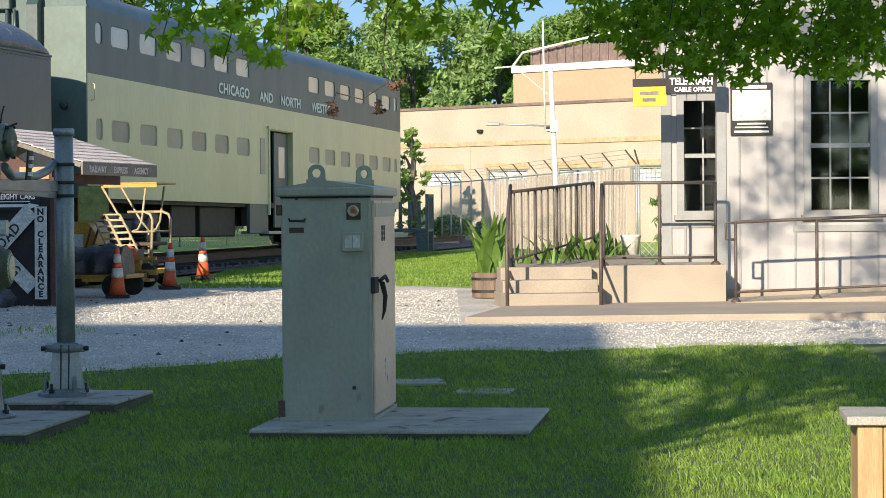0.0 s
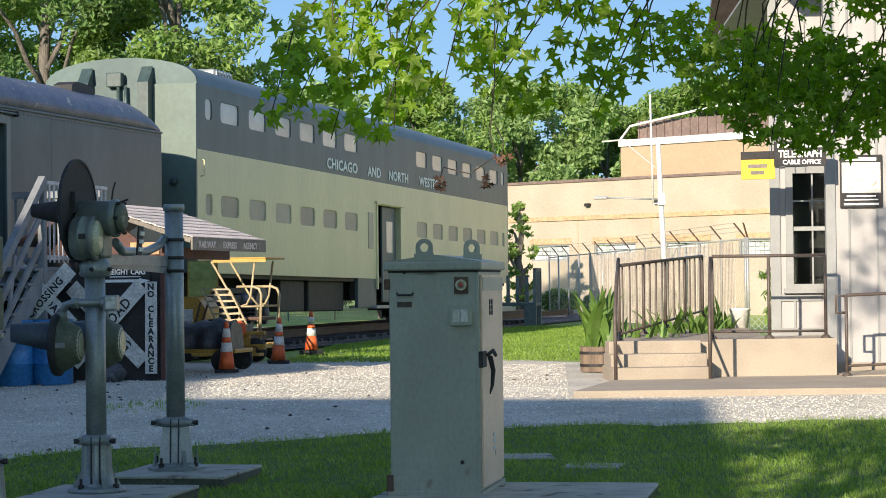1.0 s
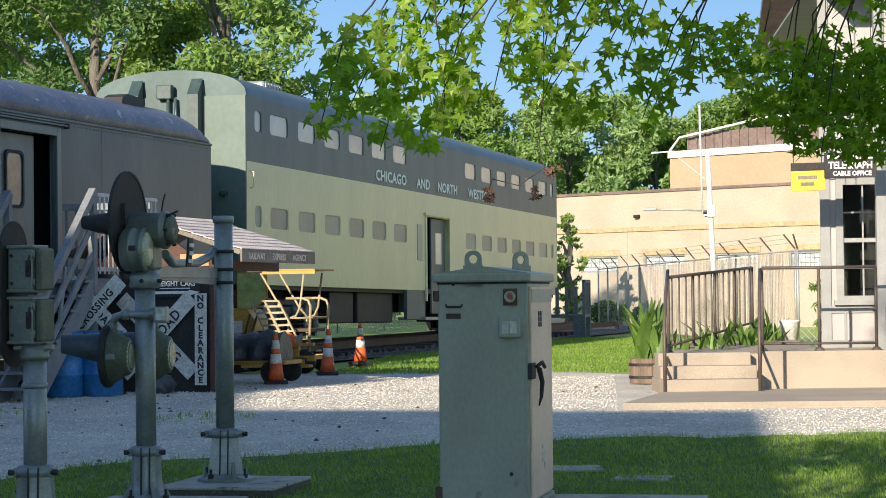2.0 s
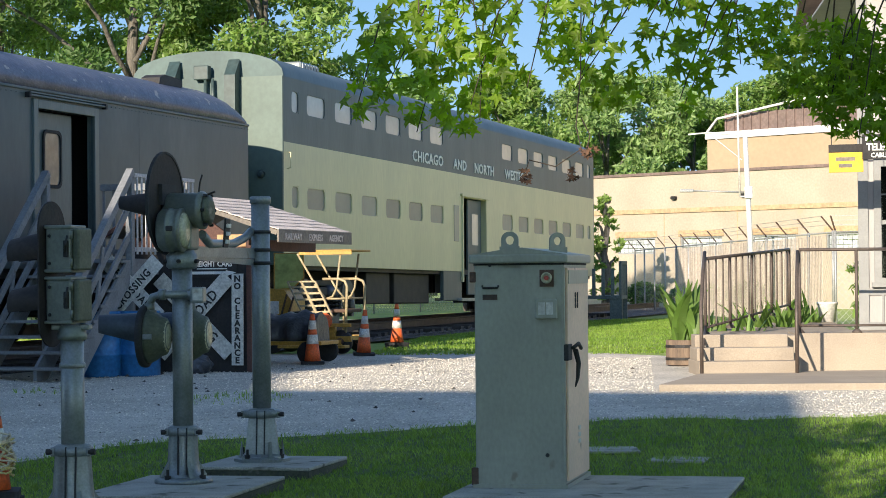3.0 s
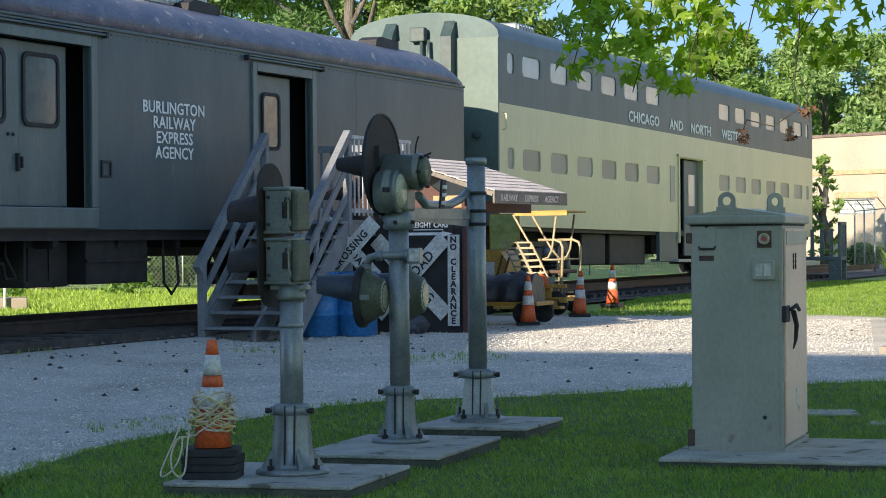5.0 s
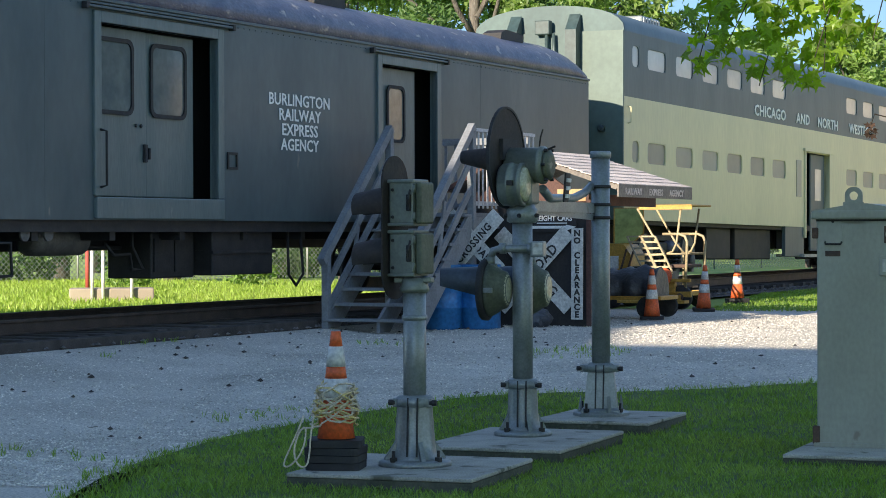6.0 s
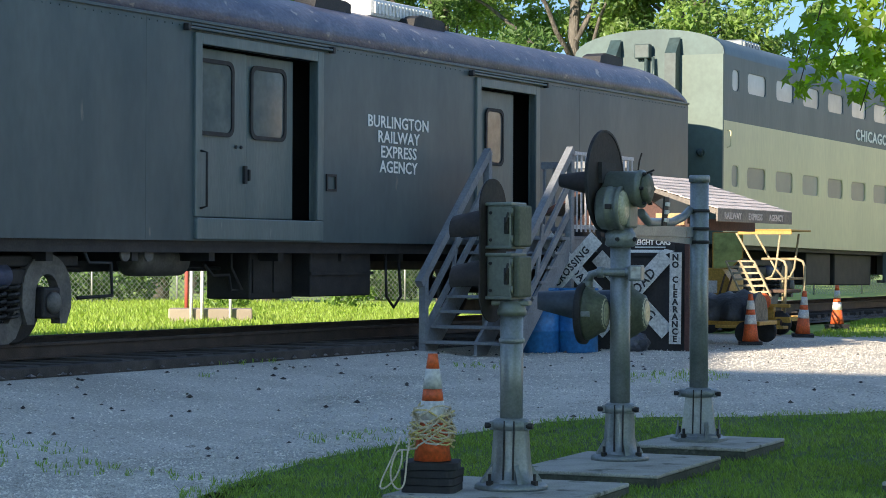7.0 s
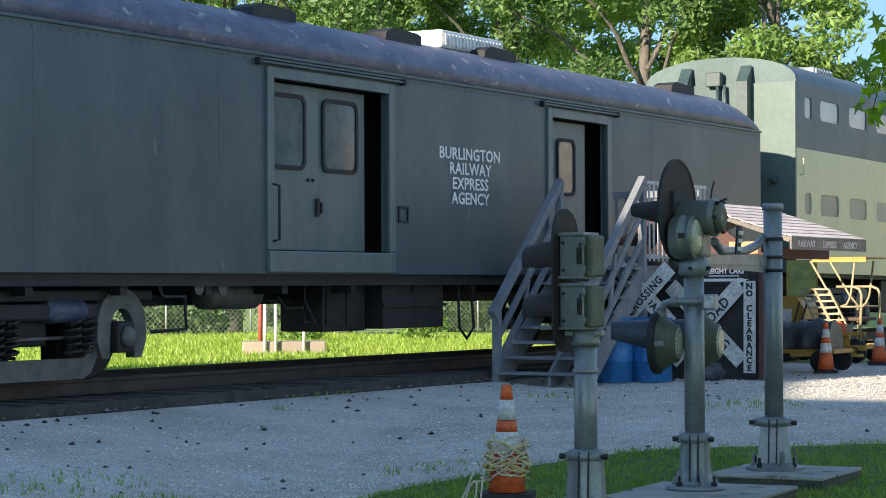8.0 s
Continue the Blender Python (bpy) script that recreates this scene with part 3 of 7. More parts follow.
        part("pull_rod", B().tube([(xc - 0.9, y + 0.06, 1.02), (xc + 0.55, y + 0.06, 1.04)], 0.02, 8), "grey_iron", t)
    part("bolster", B().box(xc - 0.25, 0.5, 0.95, xc + 0.25, 2.5, 1.35, bev=0.03), "dark_iron", t)


def door_leaf(parent, x0, x1, z0, z1, y, win, label="", lever=False):
    d = part("door", B().box(x0, y, z0, x1, y + 0.06, z1, bev=0.012), "car_door", parent, label)
    wx0, wz0, wx1, wz1 = win
    m = face_m((0, y - 0.012, 0), (1, 0, 0))
    part("window_rim", B().ring(rrect(wx0 - 0.05, wz0 - 0.05, wx1 + 0.05, wz1 + 0.05, 0.12), rrect(wx0, wz0, wx1, wz1, 0.09), 0.02, m), "rubber", d)
    part("pane", B().prism(rrect(wx0 + 0.002, wz0 + 0.002, wx1 - 0.002, wz1 - 0.002, 0.09), 0.008, face_m((0, y - 0.006, 0), (1, 0, 0))), M["pane_glass"], d)
    return d


M["pane_glass"] = mat("dusty_pane", (0.10, 0.125, 0.13), (0.15, 0.17, 0.165), 0.08, scale=2.5, fine=12, bump=0, spec=0.5, fine_amt=0.1)


def baggage_car():
    car = thing("baggage_car", TRACK, "dark green steel railway baggage car with a rusty blue-black roof", "railway car")
    X0, X1 = -25.6, -1.75
    hb, hs = (-17.13, 2.02, -14.52, 4.02), (-9.93, 1.95, -8.08, 4.02)
    w = B()
    panel_wall(w, X0, X1, 1.72, 4.30, 0.0, 0.07, [(hb[0], 1.95, hb[2], 4.02), hs])
    body = part("side_wall", w, "car_green", car, "streaked dark green steel side wall")
    part("far_wall", B().box(X0, 2.98, 1.72, X1, 3.05, 4.30), "car_green", car)
    part("end_wall", B().box(X1 - 0.06, 0.07, 1.72, X1, 2.98, 4.30), "car_green", car)
    part("end_wall", B().box(X0, 0.07, 1.72, X0 + 0.06, 2.98, 4.30), "car_green", car)
    part("car_floor", B().box(X0, 0.07, 1.66, X1 - 0.06, 2.98, 1.76), "dark_iron", car)
    # A black sheet inside the car paints the shade behind the doors.
    part("inner_wall", B().box(X0 + 0.3, 0.5, 1.78, X1 - 0.3, 0.54, 4.25), "room_shade", car)
    # roof: an arch swept along the car, drawn down at the far end
    rb = B()
    n, prof = 18, []
    for k in range(n + 1):
        a = math.pi * k / n
        prof.append((1.525 - 1.545 * math.cos(a), 4.285 + 0.68 * math.sin(a) ** 0.72))
    stations = [(X0, 1.0)] + [(X0 + (X1 - 1.0 - X0) * k / 12, 1.0) for k in range(1, 13)] + [(X1 - 1.0 + 1.02 * math.sin(radians(q)), 0.12 + 0.88 * math.cos(radians(q))) for q in (15, 30, 45, 60, 75, 90)]
    rings = [[rb.bm.verts.new((x, 1.525 + (y - 1.525) * (0.985 if h < 1 else 1), 4.285 + (z - 4.285) * h)) for y, z in prof] for x, h in stations]
    for a, c in zip(rings, rings[1:]):
        for k in range(n):
            rb.bm.faces.new((a[k], a[k + 1], c[k + 1], c[k])).smooth = True
    for rg in (rings[0], rings[-1]):
        rb.bm.faces.new(rg)
    rb.bm.faces.new([r[0] for r in rings] + [r[-1] for r in reversed(rings)])
    roof = part("roof", rb, "car_roof", car, "rounded tarred roof with patches of rust and pale wear")
    # gutter and rivets
    part("gutter", B().box(X0, -0.028, 4.262, X1, -0.002, 4.30, bev=0.006), "car_green", car)
    rv = B()
    for k in range(0, 160):
        rv.lathe([(0.012, 0), (0.008, 0.008)], 6, face_m((X0 + 0.15 + k * 0.149, -0.001, 4.21), (1, 0, 0)))
    part("rivet_row", rv, "car_green", car)["kind"] = "stuff"
    for x in (-21.4, -18.2, -6.4):
        part("wall_seam", B().box(x - 0.012, -0.002, 1.73, x + 0.012, 0.001, 4.25, bev=0.001), "car_green", car)
    # big double door
    for nm, h, top in (("door_frame", hb, 4.02), ("door_frame", hs, 4.02)):
        x0, z0, x1, z1 = h
        fr = B().box(x0 - 0.14, -0.035, z0 - 0.02, x0, 0.10, z1 + 0.13, bev=0.008).box(x1, -0.035, z0 - 0.02, x1 + 0.14, 0.10, z1 + 0.13, bev=0.008)
        fr.box(x0, -0.035, z1, x1, 0.10, z1 + 0.13, bev=0.008)
        f = part(nm, fr, "car_door", car)
        part("drip_rail", B().box(x0 - 0.32, -0.07, z1 + 0.155, x1 + 0.32, -0.003, z1 + 0.185, bev=0.008).box(x0 - 0.25, -0.045, z1 + 0.20, x1 + 0.25, -0.002, z1 + 0.225, bev=0.006), "car_green", f)
        for xa in (x0 - 0.33, x1 + 0.33):
            part("bracket", B().box(xa - 0.03, -0.08, z1 + 0.13, xa + 0.03, -0.004, z1 + 0.21, bev=0.008), "dark_iron", f)
    part("door_sill", B().box(hb[0] - 0.12, -0.05, 1.735, hb[2] + 0.12, 0.10, 1.99, bev=0.012), "car_door", car, "scuffed pale metal door sill")
    part("door_sill", B().box(hs[0] - 0.1, -0.04, 1.86, hs[2] + 0.1, 0.12, 1.94, bev=0.012), "car_door", car)
    mid = -15.93
    d1 = door_leaf(car, hb[0] + 0.01, mid - 0.012, 2.0, 4.0, 0.13, (-17.02, 3.02, -16.30, 3.83), "pale green sliding door leaf with a rounded window")
    d2 = door_leaf(car, mid + 0.012, -14.83, 2.0, 4.0, 0.15, (-15.80, 3.02, -15.08, 3.83), "pale green sliding door leaf with a rounded window")
    part("latch", B().box(mid - 0.09, 0.09, 2.42, mid - 0.03, 0.14, 2.64, bev=0.01).box(mid + 0.03, 0.11, 2.46, mid + 0.07, 0.16, 2.60, bev=0.01), "rubber", d1)
    for x in (mid - 0.25, mid - 0.14):
        part("bolt", B().lathe([(0.022, 0), (0.022, 0.015), (0.01, 0.02)], 10, face_m((x, 0.127, 2.86), (1, 0, 0))), "rubber", d1)
    part("grab_handle", B().tube([(-17.16, -0.035, 2.10), (-17.16, -0.12, 2.12), (-17.16, -0.12, 2.75), (-17.16, -0.035, 2.77)], 0.016, 8), "rubber", car)
    d3 = door_leaf(car, hs[0] + 0.01, -8.52, 1.95, 4.0, 0.14, (-9.45, 2.95, -8.95, 3.70), "green sliding side door with a tall rounded window")
    bx = part("card_holder", B().ring(square(-14.27, 2.38, -14.02, 2.60), rrect(-14.24, 2.41, -14.05, 2.57, 0.01), 0.02, face_m((0, -0.002, 0), (1, 0, 0))), "dark_iron", car)
    # lettering
    for k, (txt, sq) in enumerate((("BURLINGTON", 0.98), ("RAILWAY", 0.98), ("EXPRESS", 0.98), ("AGENCY", 0.95))):
        letters("lettering", txt, 0.225, face_m((-12.35, -0.006, 3.275 - 0.20 * k), (1, 0, 0)), "white_letter", car, sq * 1.2, 0.003, 1.03)
    # roof gear
    for x in (-16.4, -13.35, -10.65, -4.15):
        v = part("roof_vent", B().prism([(x - 0.55, 4.72), (x + 0.42, 4.72), (x + 0.42, 4.93), (x + 0.30, 4.96), (x - 0.30, 4.98), (x - 0.48, 4.92)], 0.34, Matrix(((1, 0, 0, 0), (0, 0, 1, 0.42), (0, 1, 0, 0), (0, 0, 0, 1)))), "dark_iron", roof, "low dark sheet-metal roof vent")
        part("vent_mouth", B().box(x + 0.421, 0.44, 4.74, x + 0.45, 0.74, 4.94, bev=0.008), "rust", v)
    # underframe
    part("centre_sill", B().box(X0 + 0.5, 1.2, 1.35, X1 - 0.3, 1.85, 1.66).box(X0, 0.08, 1.58, X1, 0.16, 1.71), "dark_iron", car)
    for x in np.arange(-24.4, -3, 1.55):
        part("cross_bearer", B().box(x - 0.06, 0.15, 1.48, x + 0.06, 2.9, 1.67), "dark_iron", car)
    bogie(car, -20.85)
    bogie(car, -5.2)
    part("air_tank", B().tube([(-17.55, 0.75, 1.49), (-17.48, 0.75, 1.49), (-16.5, 0.75, 1.49), (-16.42, 0.75, 1.49)], [0.10, 0.19, 0.19, 0.09], 18), "grey_iron", car, "dusty grey air tank")
    part("battery_box", B().box(-15.35, 0.45, 1.0, -14.34, 1.1, 1.58, bev=0.02).box(-15.3, 0.43, 1.08, -14.88, 0.46, 1.5).box(-14.82, 0.43, 1.08, -14.4, 0.46, 1.5), "dark_iron", car)
    part("equipment_box", B().box(-14.3, 0.2, 1.02, -12.75, 0.9, 1.62, bev=0.02).box(-14.33, 0.17, 1.3, -12.72, 0.93, 1.34), "dark_iron", car, "worn steel equipment box under the floor")
    part("brake_rod", B().tube([(-20, 0.6, 1.45), (-18.6, 0.6, 1.38)], 0.03, 8), "dark_iron", car)
    part("brake_rod", B().tube([(-17.0, 0.9, 1.42), (-14.3, 0.9, 1.36)], 0.025, 8), "dark_iron", car)
    part("brake_hanger", B().tube([(-16.3, 0.5, 1.45), (-16.1, 0.5, 1.30), (-15.75, 0.5, 1.31), (-15.7, 0.5, 1.12), (-15.45, 0.5, 1.12), (-15.7, 0.5, 1.4), (-15.7, 0.5, 1.6)], 0.02, 8), "dark_iron", car)
    part("foot_board", B().tube([(-19.2, 0.12, 1.62), (-19.15, 0.08, 1.46), (-18.75, 0.08, 1.46), (-18.72, 0.08, 1.10), (-19.35, 0.08, 1.08)], 0.02, 8), "dark_iron", car)
    for x in (-18.4, -17.95):
        part("hanger_disc", B().lathe([(0.085, 0), (0.085, 0.03)], 18, face_m((x, 0.16, 1.56), (1, 0, 0))), "grey_iron", car)
    part("step_iron", B().tube([(-12.35, 0.2, 1.65), (-12.4, 0.15, 1.0), (-12.2, 0.15, 0.85), (-12.0, 0.15, 1.0), (-12.0, 0.2, 1.65)], 0.02, 8), "dark_iron", car)
    part("buffer_passage", B().box(X1, 0.75, 1.4, X1 + 0.5, 2.3, 4.2, bev=0.05), "rubber", car, "black folded passage between the cars")
    return car


baggage_car()
ac = thing("air_conditioner", TRACK @ pose(-11.05, 1.0, 4.88), "white slatted rooftop air conditioner on the car roof", "air conditioner")
part("housing", B().box(-0.92, -0.35, 0.0, 0.92, 0.5, 0.27, bev=0.06), "ac_white", ac)
for k in range(17):
    part("slat", B().box(-0.84 + k * 0.1, -0.37, 0.05, -0.79 + k * 0.1, -0.352, 0.21), "ac_white", ac)

# ---- gallery car ----
def gallery_car():
    m = TRACK @ pose(0, 0, 0, 0, 0.6, 0)
    car = thing("gallery_car", m, "two-storey railway car, grey-green over cream, with rows of windows", "railway car")
    L, W0, P, WW = 25.93, 1.256, 1.617, 1.03
    xs = [W0 + P * k for k in range(6)] + [L - W0 - WW - P * (5 - k) for k in range(6)]
    up = [(x, 4.67, x + WW, 5.09) for x in xs] + [(0.42, 4.67, 0.80, 5.09), (L - 0.80, 4.67, L - 0.42, 5.09)]
    lo = [(x, 2.87, x + WW, 3.30) for x in xs] + [(0.42, 2.87, 0.80, 3.30), (L - 0.80, 2.87, L - 0.42, 3.30)]
    DX0, DX1 = 11.95, 13.95
    w = B()
    panel_wall(w, 0, L, 1.80, 4.10, 0, 0.10, lo + [(DX0, 1.80, DX1, 3.56)])
    part("lower_wall", w, "gal_cream", car, "cream-painted lower side wall")
    w = B()
    panel_wall(w, 0, L, 4.10, 5.32, 0, 0.10, up)
    part("upper_wall", w, "gal_green", car, "grey-green upper side wall")
    for h, q in [(h, "pane_pale") for h in up] + [(h, "pane_grey") for h in lo]:
        x0, z0, x1, z1 = h
        fr = part("window_frame", B().ring(square(x0, z0, x1, z1), rrect(x0 + 0.015, z0 + 0.015, x1 - 0.015, z1 - 0.015, 0.10), 0.088, face_m((0, 0.092, 0), (1, 0, 0))), "gal_green" if z0 > 4 else "gal_cream", car)
        part("pane", B().box(x0 + 0.01, 0.024, z0 + 0.01, x1 - 0.01, 0.036, z1 - 0.01), q, fr)
    part("far_wall", B().box(0, 2.95, 1.80, L, 3.05, 5.32), "gal_green", car)
    part("car_floor", B().box(0.1, 0.1, 1.72, L - 0.1, 2.95, 1.84), "dark_iron", car)
    # roof
    n = 16
    prof = [(1.525 - 1.525 * math.cos(math.pi * k / n), 5.32 + 0.52 * math.sin(math.pi * k / n) ** 0.8) for k in range(n + 1)]
    rb = B()
    rings = [[rb.bm.verts.new((x, y, z)) for y, z in prof] for x in [L * k / 8 for k in range(9)]]
    for a, c in zip(rings, rings[1:]):
        for k in range(n):
            rb.bm.faces.new((a[k], a[k + 1], c[k + 1], c[k])).smooth = True
    roof = part("roof", rb, "gal_green", car)
    for x in (0.0, L - 0.06):
        part("roof_end", B().prism([(y, z) for y, z in prof], 0.06, Matrix(((0, 0, 1, x), (1, 0, 0, 0), (0, 1, 0, 0), (0, 0, 0, 1)))), "gal_end_shade", car)
    for x in (1.55, L - 3.4, 11.8, 23.2):
        part("roof_louver", B().box(x - 0.38, 0.055, 5.36, x + 0.38, 0.40, 5.50, bev=0.015), "dark_iron", roof)
    hv = part("roof_unit", B().box(1.9, 0.35, 5.52, 2.9, 1.2, 5.80, bev=0.04), "silver", roof, "pale metal roof unit")
    for k in range(6):
        part("fin", B().box(1.95 + k * 0.16, 0.33, 5.60, 2.05 + k * 0.16, 0.352, 5.76), "galv", hv)
    # near end
    # Sunlit strip and shaded rest of one wall, told apart by colour.
    part("corner_panel", B().box(-0.062, 0.0, 1.80, 0.0, 0.86, 5.325), "gal_end_lit", car, "green corner strip of the end, coloured paler as sunlit")
    e = B().box(-0.06, 0.861, 1.80, 0.0, 1.05, 5.325).box(-0.06, 2.0, 1.80, 0.0, 3.05, 5.325).box(-0.06, 1.05, 3.95, 0.0, 2.0, 5.325)
    end = part("end_wall", e, "gal_end_shade", car, "green end wall with ribs, its colour darkened for shade")
    part("far_end_wall", B().box(L, 0.0, 1.80, L + 0.06, 3.05, 5.325), "gal_end_shade", car)
    for y in (0.85, 2.05):
        part("collision_post", B().prism([(-0.30, 3.6), (-0.06, 3.6), (-0.06, 5.66), (-0.18, 5.5), (-0.30, 5.35)], 0.22, Matrix(((1, 0, 0, 0), (0, 0, 1, y), (0, 1, 0, 0), (0, 0, 0, 1)))), "gal_end_dark", end, "dark green fin")
    part("horn_box", B().box(-0.22, 1.42, 5.28, -0.06, 1.72, 5.55, bev=0.02), "gal_end_dark", end)
    part("vent_pipe", B().tube([(-0.16, 1.5, 5.35), (-0.16, 1.5, 4.75), (-0.16, 1.5, 4.2)], 0.035, 8).tube([(-0.16, 1.36, 5.3), (-0.16, 1.34, 4.9), (-0.16, 1.2, 4.6), (-0.16, 1.18, 4.2)], 0.03, 8), "gal_end_dark", end)
    part("diaphragm", B().box(-0.55, 0.9, 1.7, -0.06, 2.15, 4.05, bev=0.06), "rubber", end, "black rubber gangway")
    part("marker_lamp", B().lathe([(0.07, 0), (0.07, 0.08), (0.04, 0.1)], 12, face_m((-0.06, 0.42, 3.5), (0, -1, 0))), "gal_end_dark", end)
    part("grab_iron", B().tube([(0.18, -0.002, 3.6), (0.18, -0.07, 3.62), (0.18, -0.07, 3.9), (0.18, -0.002, 3.92)], 0.014, 6), "gal_cream", car)
    # doorway
    part("door_frame", B().box(DX0 - 0.09, -0.03, 1.55, DX0, 0.12, 3.65).box(DX1, -0.03, 1.55, DX1 + 0.09, 0.12, 3.65).box(DX0 - 0.2, -0.06, 3.58, DX1 + 0.25, 0.02, 3.64), "gal_cream", car)
    # Black panel as the shade inside the doorway.
    part("door_gap", B().box(DX0, 0.7, 1.3, DX1, 0.74, 3.56), "room_shade", car)
    for x0, x1, y in ((DX0 + 0.75, DX1 - 0.06, 0.09), ):
        d = part("door", B().box(x0, y, 1.25, x1, y + 0.05, 3.54, bev=0.01), "gal_green", car, "grey sliding entrance door with a tall window")
        part("pane", B().box(x0 + 0.35, y - 0.006, 2.45, x1 - 0.3, y - 0.001, 3.2), "pane_pale", d)
    part("door_pocket", B().box(DX0 - 0.75, -0.012, 2.5, DX0 - 0.35, -0.001, 3.35, bev=0.003), "pane_grey", car)
    part("skirt", B().box(10.4, 0.02, 1.12, 11.9, 0.10, 1.80), "gal_green", car)
    part("skirt", B().box(13.95, 0.02, 1.12, 15.6, 0.10, 1.80), "gal_green", car)
    part("step_well", B().box(11.6, -0.08, 1.10, 14.2, 0.6, 1.17), "galv", car)
    # underneath
    part("centre_sill", B().box(0.3, 1.1, 1.3, L - 0.3, 1.95, 1.72), "dark_iron", car)
    for x0, x1 in ((5.5, 7.1), (7.4, 10.0), (15.8, 18.6)):
        part("under_box", B().box(x0, 0.25, 1.05, x1, 1.4, 1.72, bev=0.03), "dark_iron", car)
    bogie(car, 3.2)
    bogie(car, L - 3.2)
    for txt, x in (("CHICAGO", 9.15), ("AND", 11.72), ("NORTH", 13.85), ("WESTERN", 16.95)):
        letters("lettering", txt, 0.33, face_m((x, -0.012, 4.205), (1, 0, 0)), "white_letter", car, 1.5, 0.008, 1.05)
    return car


gallery_car()

# ---- station ----
def window_sash(parent, x0, x1, z0, z1, cols, rows_, m, dark=True):
    """A framed sash window on the face m (x right, y up, z out)."""
    w = part("window", B().ring(square(x0 - 0.10, z0 - 0.09, x1 + 0.10, z1 + 0.10), square(x0, z0, x1, z1), 0.05, m @ pose(0, 0, -0.01)), "trim", parent, "grey-framed sash window")
    part("sill", B().box(x0 - 0.14, z0 - 0.13, 0.0, x1 + 0.14, z0 - 0.06, 0.09, m), "trim", w)
    for k in range(1, cols):
        x = x0 + (x1 - x0) * k / cols
        part("muntin", B().box(x - 0.011, z0, -0.035, x + 0.011, z1, -0.012, m), "muntin", w)
    for k in range(1, rows_):
        z = z0 + (z1 - z0) * k / rows_
        h = 0.03 if k == rows_ // 2 else 0.011
        part("muntin", B().box(x0, z - h, -0.04 if h > 0.02 else -0.034, x1, z + h, -0.008 if h > 0.02 else -0.013, m), "muntin", w)
    g = part("pane", B().box(x0, z0, -0.048, x1, z1, -0.042, m), "glass", w)
    g.visible_shadow = False
    return w


def station():
    st = thing("station_house", pose(0, 0, 0), "white board-and-batten station house with grey trim", "building")
    X0, X1, Y0, ZT = 3.84, 13.0, 31.0, 6.0
    wx0, wx1, wz0, wz1 = 5.12, 5.95, 1.47, 3.28
    fw = face_m((0, Y0, 0), (1, 0, 0))
    w = B()
    panel_wall(w, X0, X1, 0.25, ZT, Y0, Y0 + 0.14, [(wx0, wz0, wx1, wz1)])
    wall = part("front_wall", w, "station", st, "white-painted vertical board siding")
    part("side_wall", B().prism([(X0, Y0 + 0.14), (X0 + 0.14, Y0 + 0.14), (5.88, 42.0), (5.74, 42.0)], ZT - 0.25, pose(0, 0, 0.25)), "station", st)
    part("far_side_wall", B().prism([(X1 - 0.14, Y0 + 0.14), (X1, Y0 + 0.14), (14.5, 42.0), (14.36, 42.0)], ZT - 0.25, pose(0, 0, 0.25)), "station", st)
    part("back_wall", B().box(5.74, 42.0, 0.25, 14.5, 42.14, ZT), "station", st)
    # the set-back bay beside the corner
    YB = 31.8
    ww = B()
    panel_wall(ww, 3.15, 4.08, 0.25, ZT, YB, YB + 0.10, [(3.44, 1.48, 4.0, 3.05)])
    bay = part("bay_wall", ww, "station", st, "set-back bay wall with a sash window")
    part("bay_side", B().prism([(3.15, YB + 0.1), (3.25, YB + 0.1), (3.45, 33.4), (3.35, 33.4)], ZT - 0.25, pose(0, 0, 0.25)), "trim", st)
    window_sash(bay, 3.44, 4.0, 1.48, 3.05, 2, 4, face_m((0, YB, 0), (1, 0, 0)))
    part("corner_board", B().box(3.12, YB - 0.03, 0.74, 3.26, YB - 0.002, ZT), "trim", bay)
    part("apron_rail", B().box(3.26, YB - 0.025, 1.24, 3.84, YB - 0.002, 1.33).box(3.26, YB - 0.025, 0.75, 3.84, YB - 0.002, 0.86).box(3.44, YB - 0.024, 0.86, 3.47, YB - 0.002, 1.24), "trim", bay)
    # Backing painted near-black for the shade behind the bay window.
    part("bay_back", B().box(3.3, 32.6, 0.76, 4.05, 32.64, ZT - 0.1), "room_shade", st)
    for k in range(24):
        x = 4.13 + k * 0.3853
        if wx0 - 0.2 < x < wx1 + 0.2:
            part("batten", B().box(x - 0.013, Y0 - 0.016, 0.40, x + 0.013, Y0, wz0 - 0.30), "trim", wall)
            part("batten", B().box(x - 0.013, Y0 - 0.016, wz1 + 0.12, x + 0.013, Y0, ZT), "trim", wall)
        else:
            part("batten", B().box(x - 0.013, Y0 - 0.016, 0.40, x + 0.013, Y0, ZT), "trim", wall)
    part("corner_board", B().box(X0 - 0.03, Y0 - 0.03, 0.36, X0 + 0.10, Y0 - 0.001, ZT).box(X0 - 0.03, Y0, 0.36, X0 - 0.001, Y0 + 0.12, ZT), "trim", wall)
    part("sill_rail", B().box(wx0 - 0.25, Y0 - 0.03, wz0 - 0.29, X1, Y0 - 0.001, wz0 - 0.20), "trim", wall)
    window_sash(wall, wx0, wx1, wz0, wz1, 3, 4, fw)
    # Room floor and back carry the indoor shade in their colour.
    part("room_floor", B().box(X0 + 0.6, Y0 + 0.14, 0.7, X1 - 0.14, 36.0, 0.75), "room_shade", st)
    part("room_back", B().box(5.0, 35.5, 0.76, X1 - 0.2, 35.56, ZT - 0.1), "room_shade", st)
    part("window_ledge", B().box(wx0, Y0 + 0.2, 1.44, wx1, Y0 + 0.5, 1.48), "tan_wood", st)
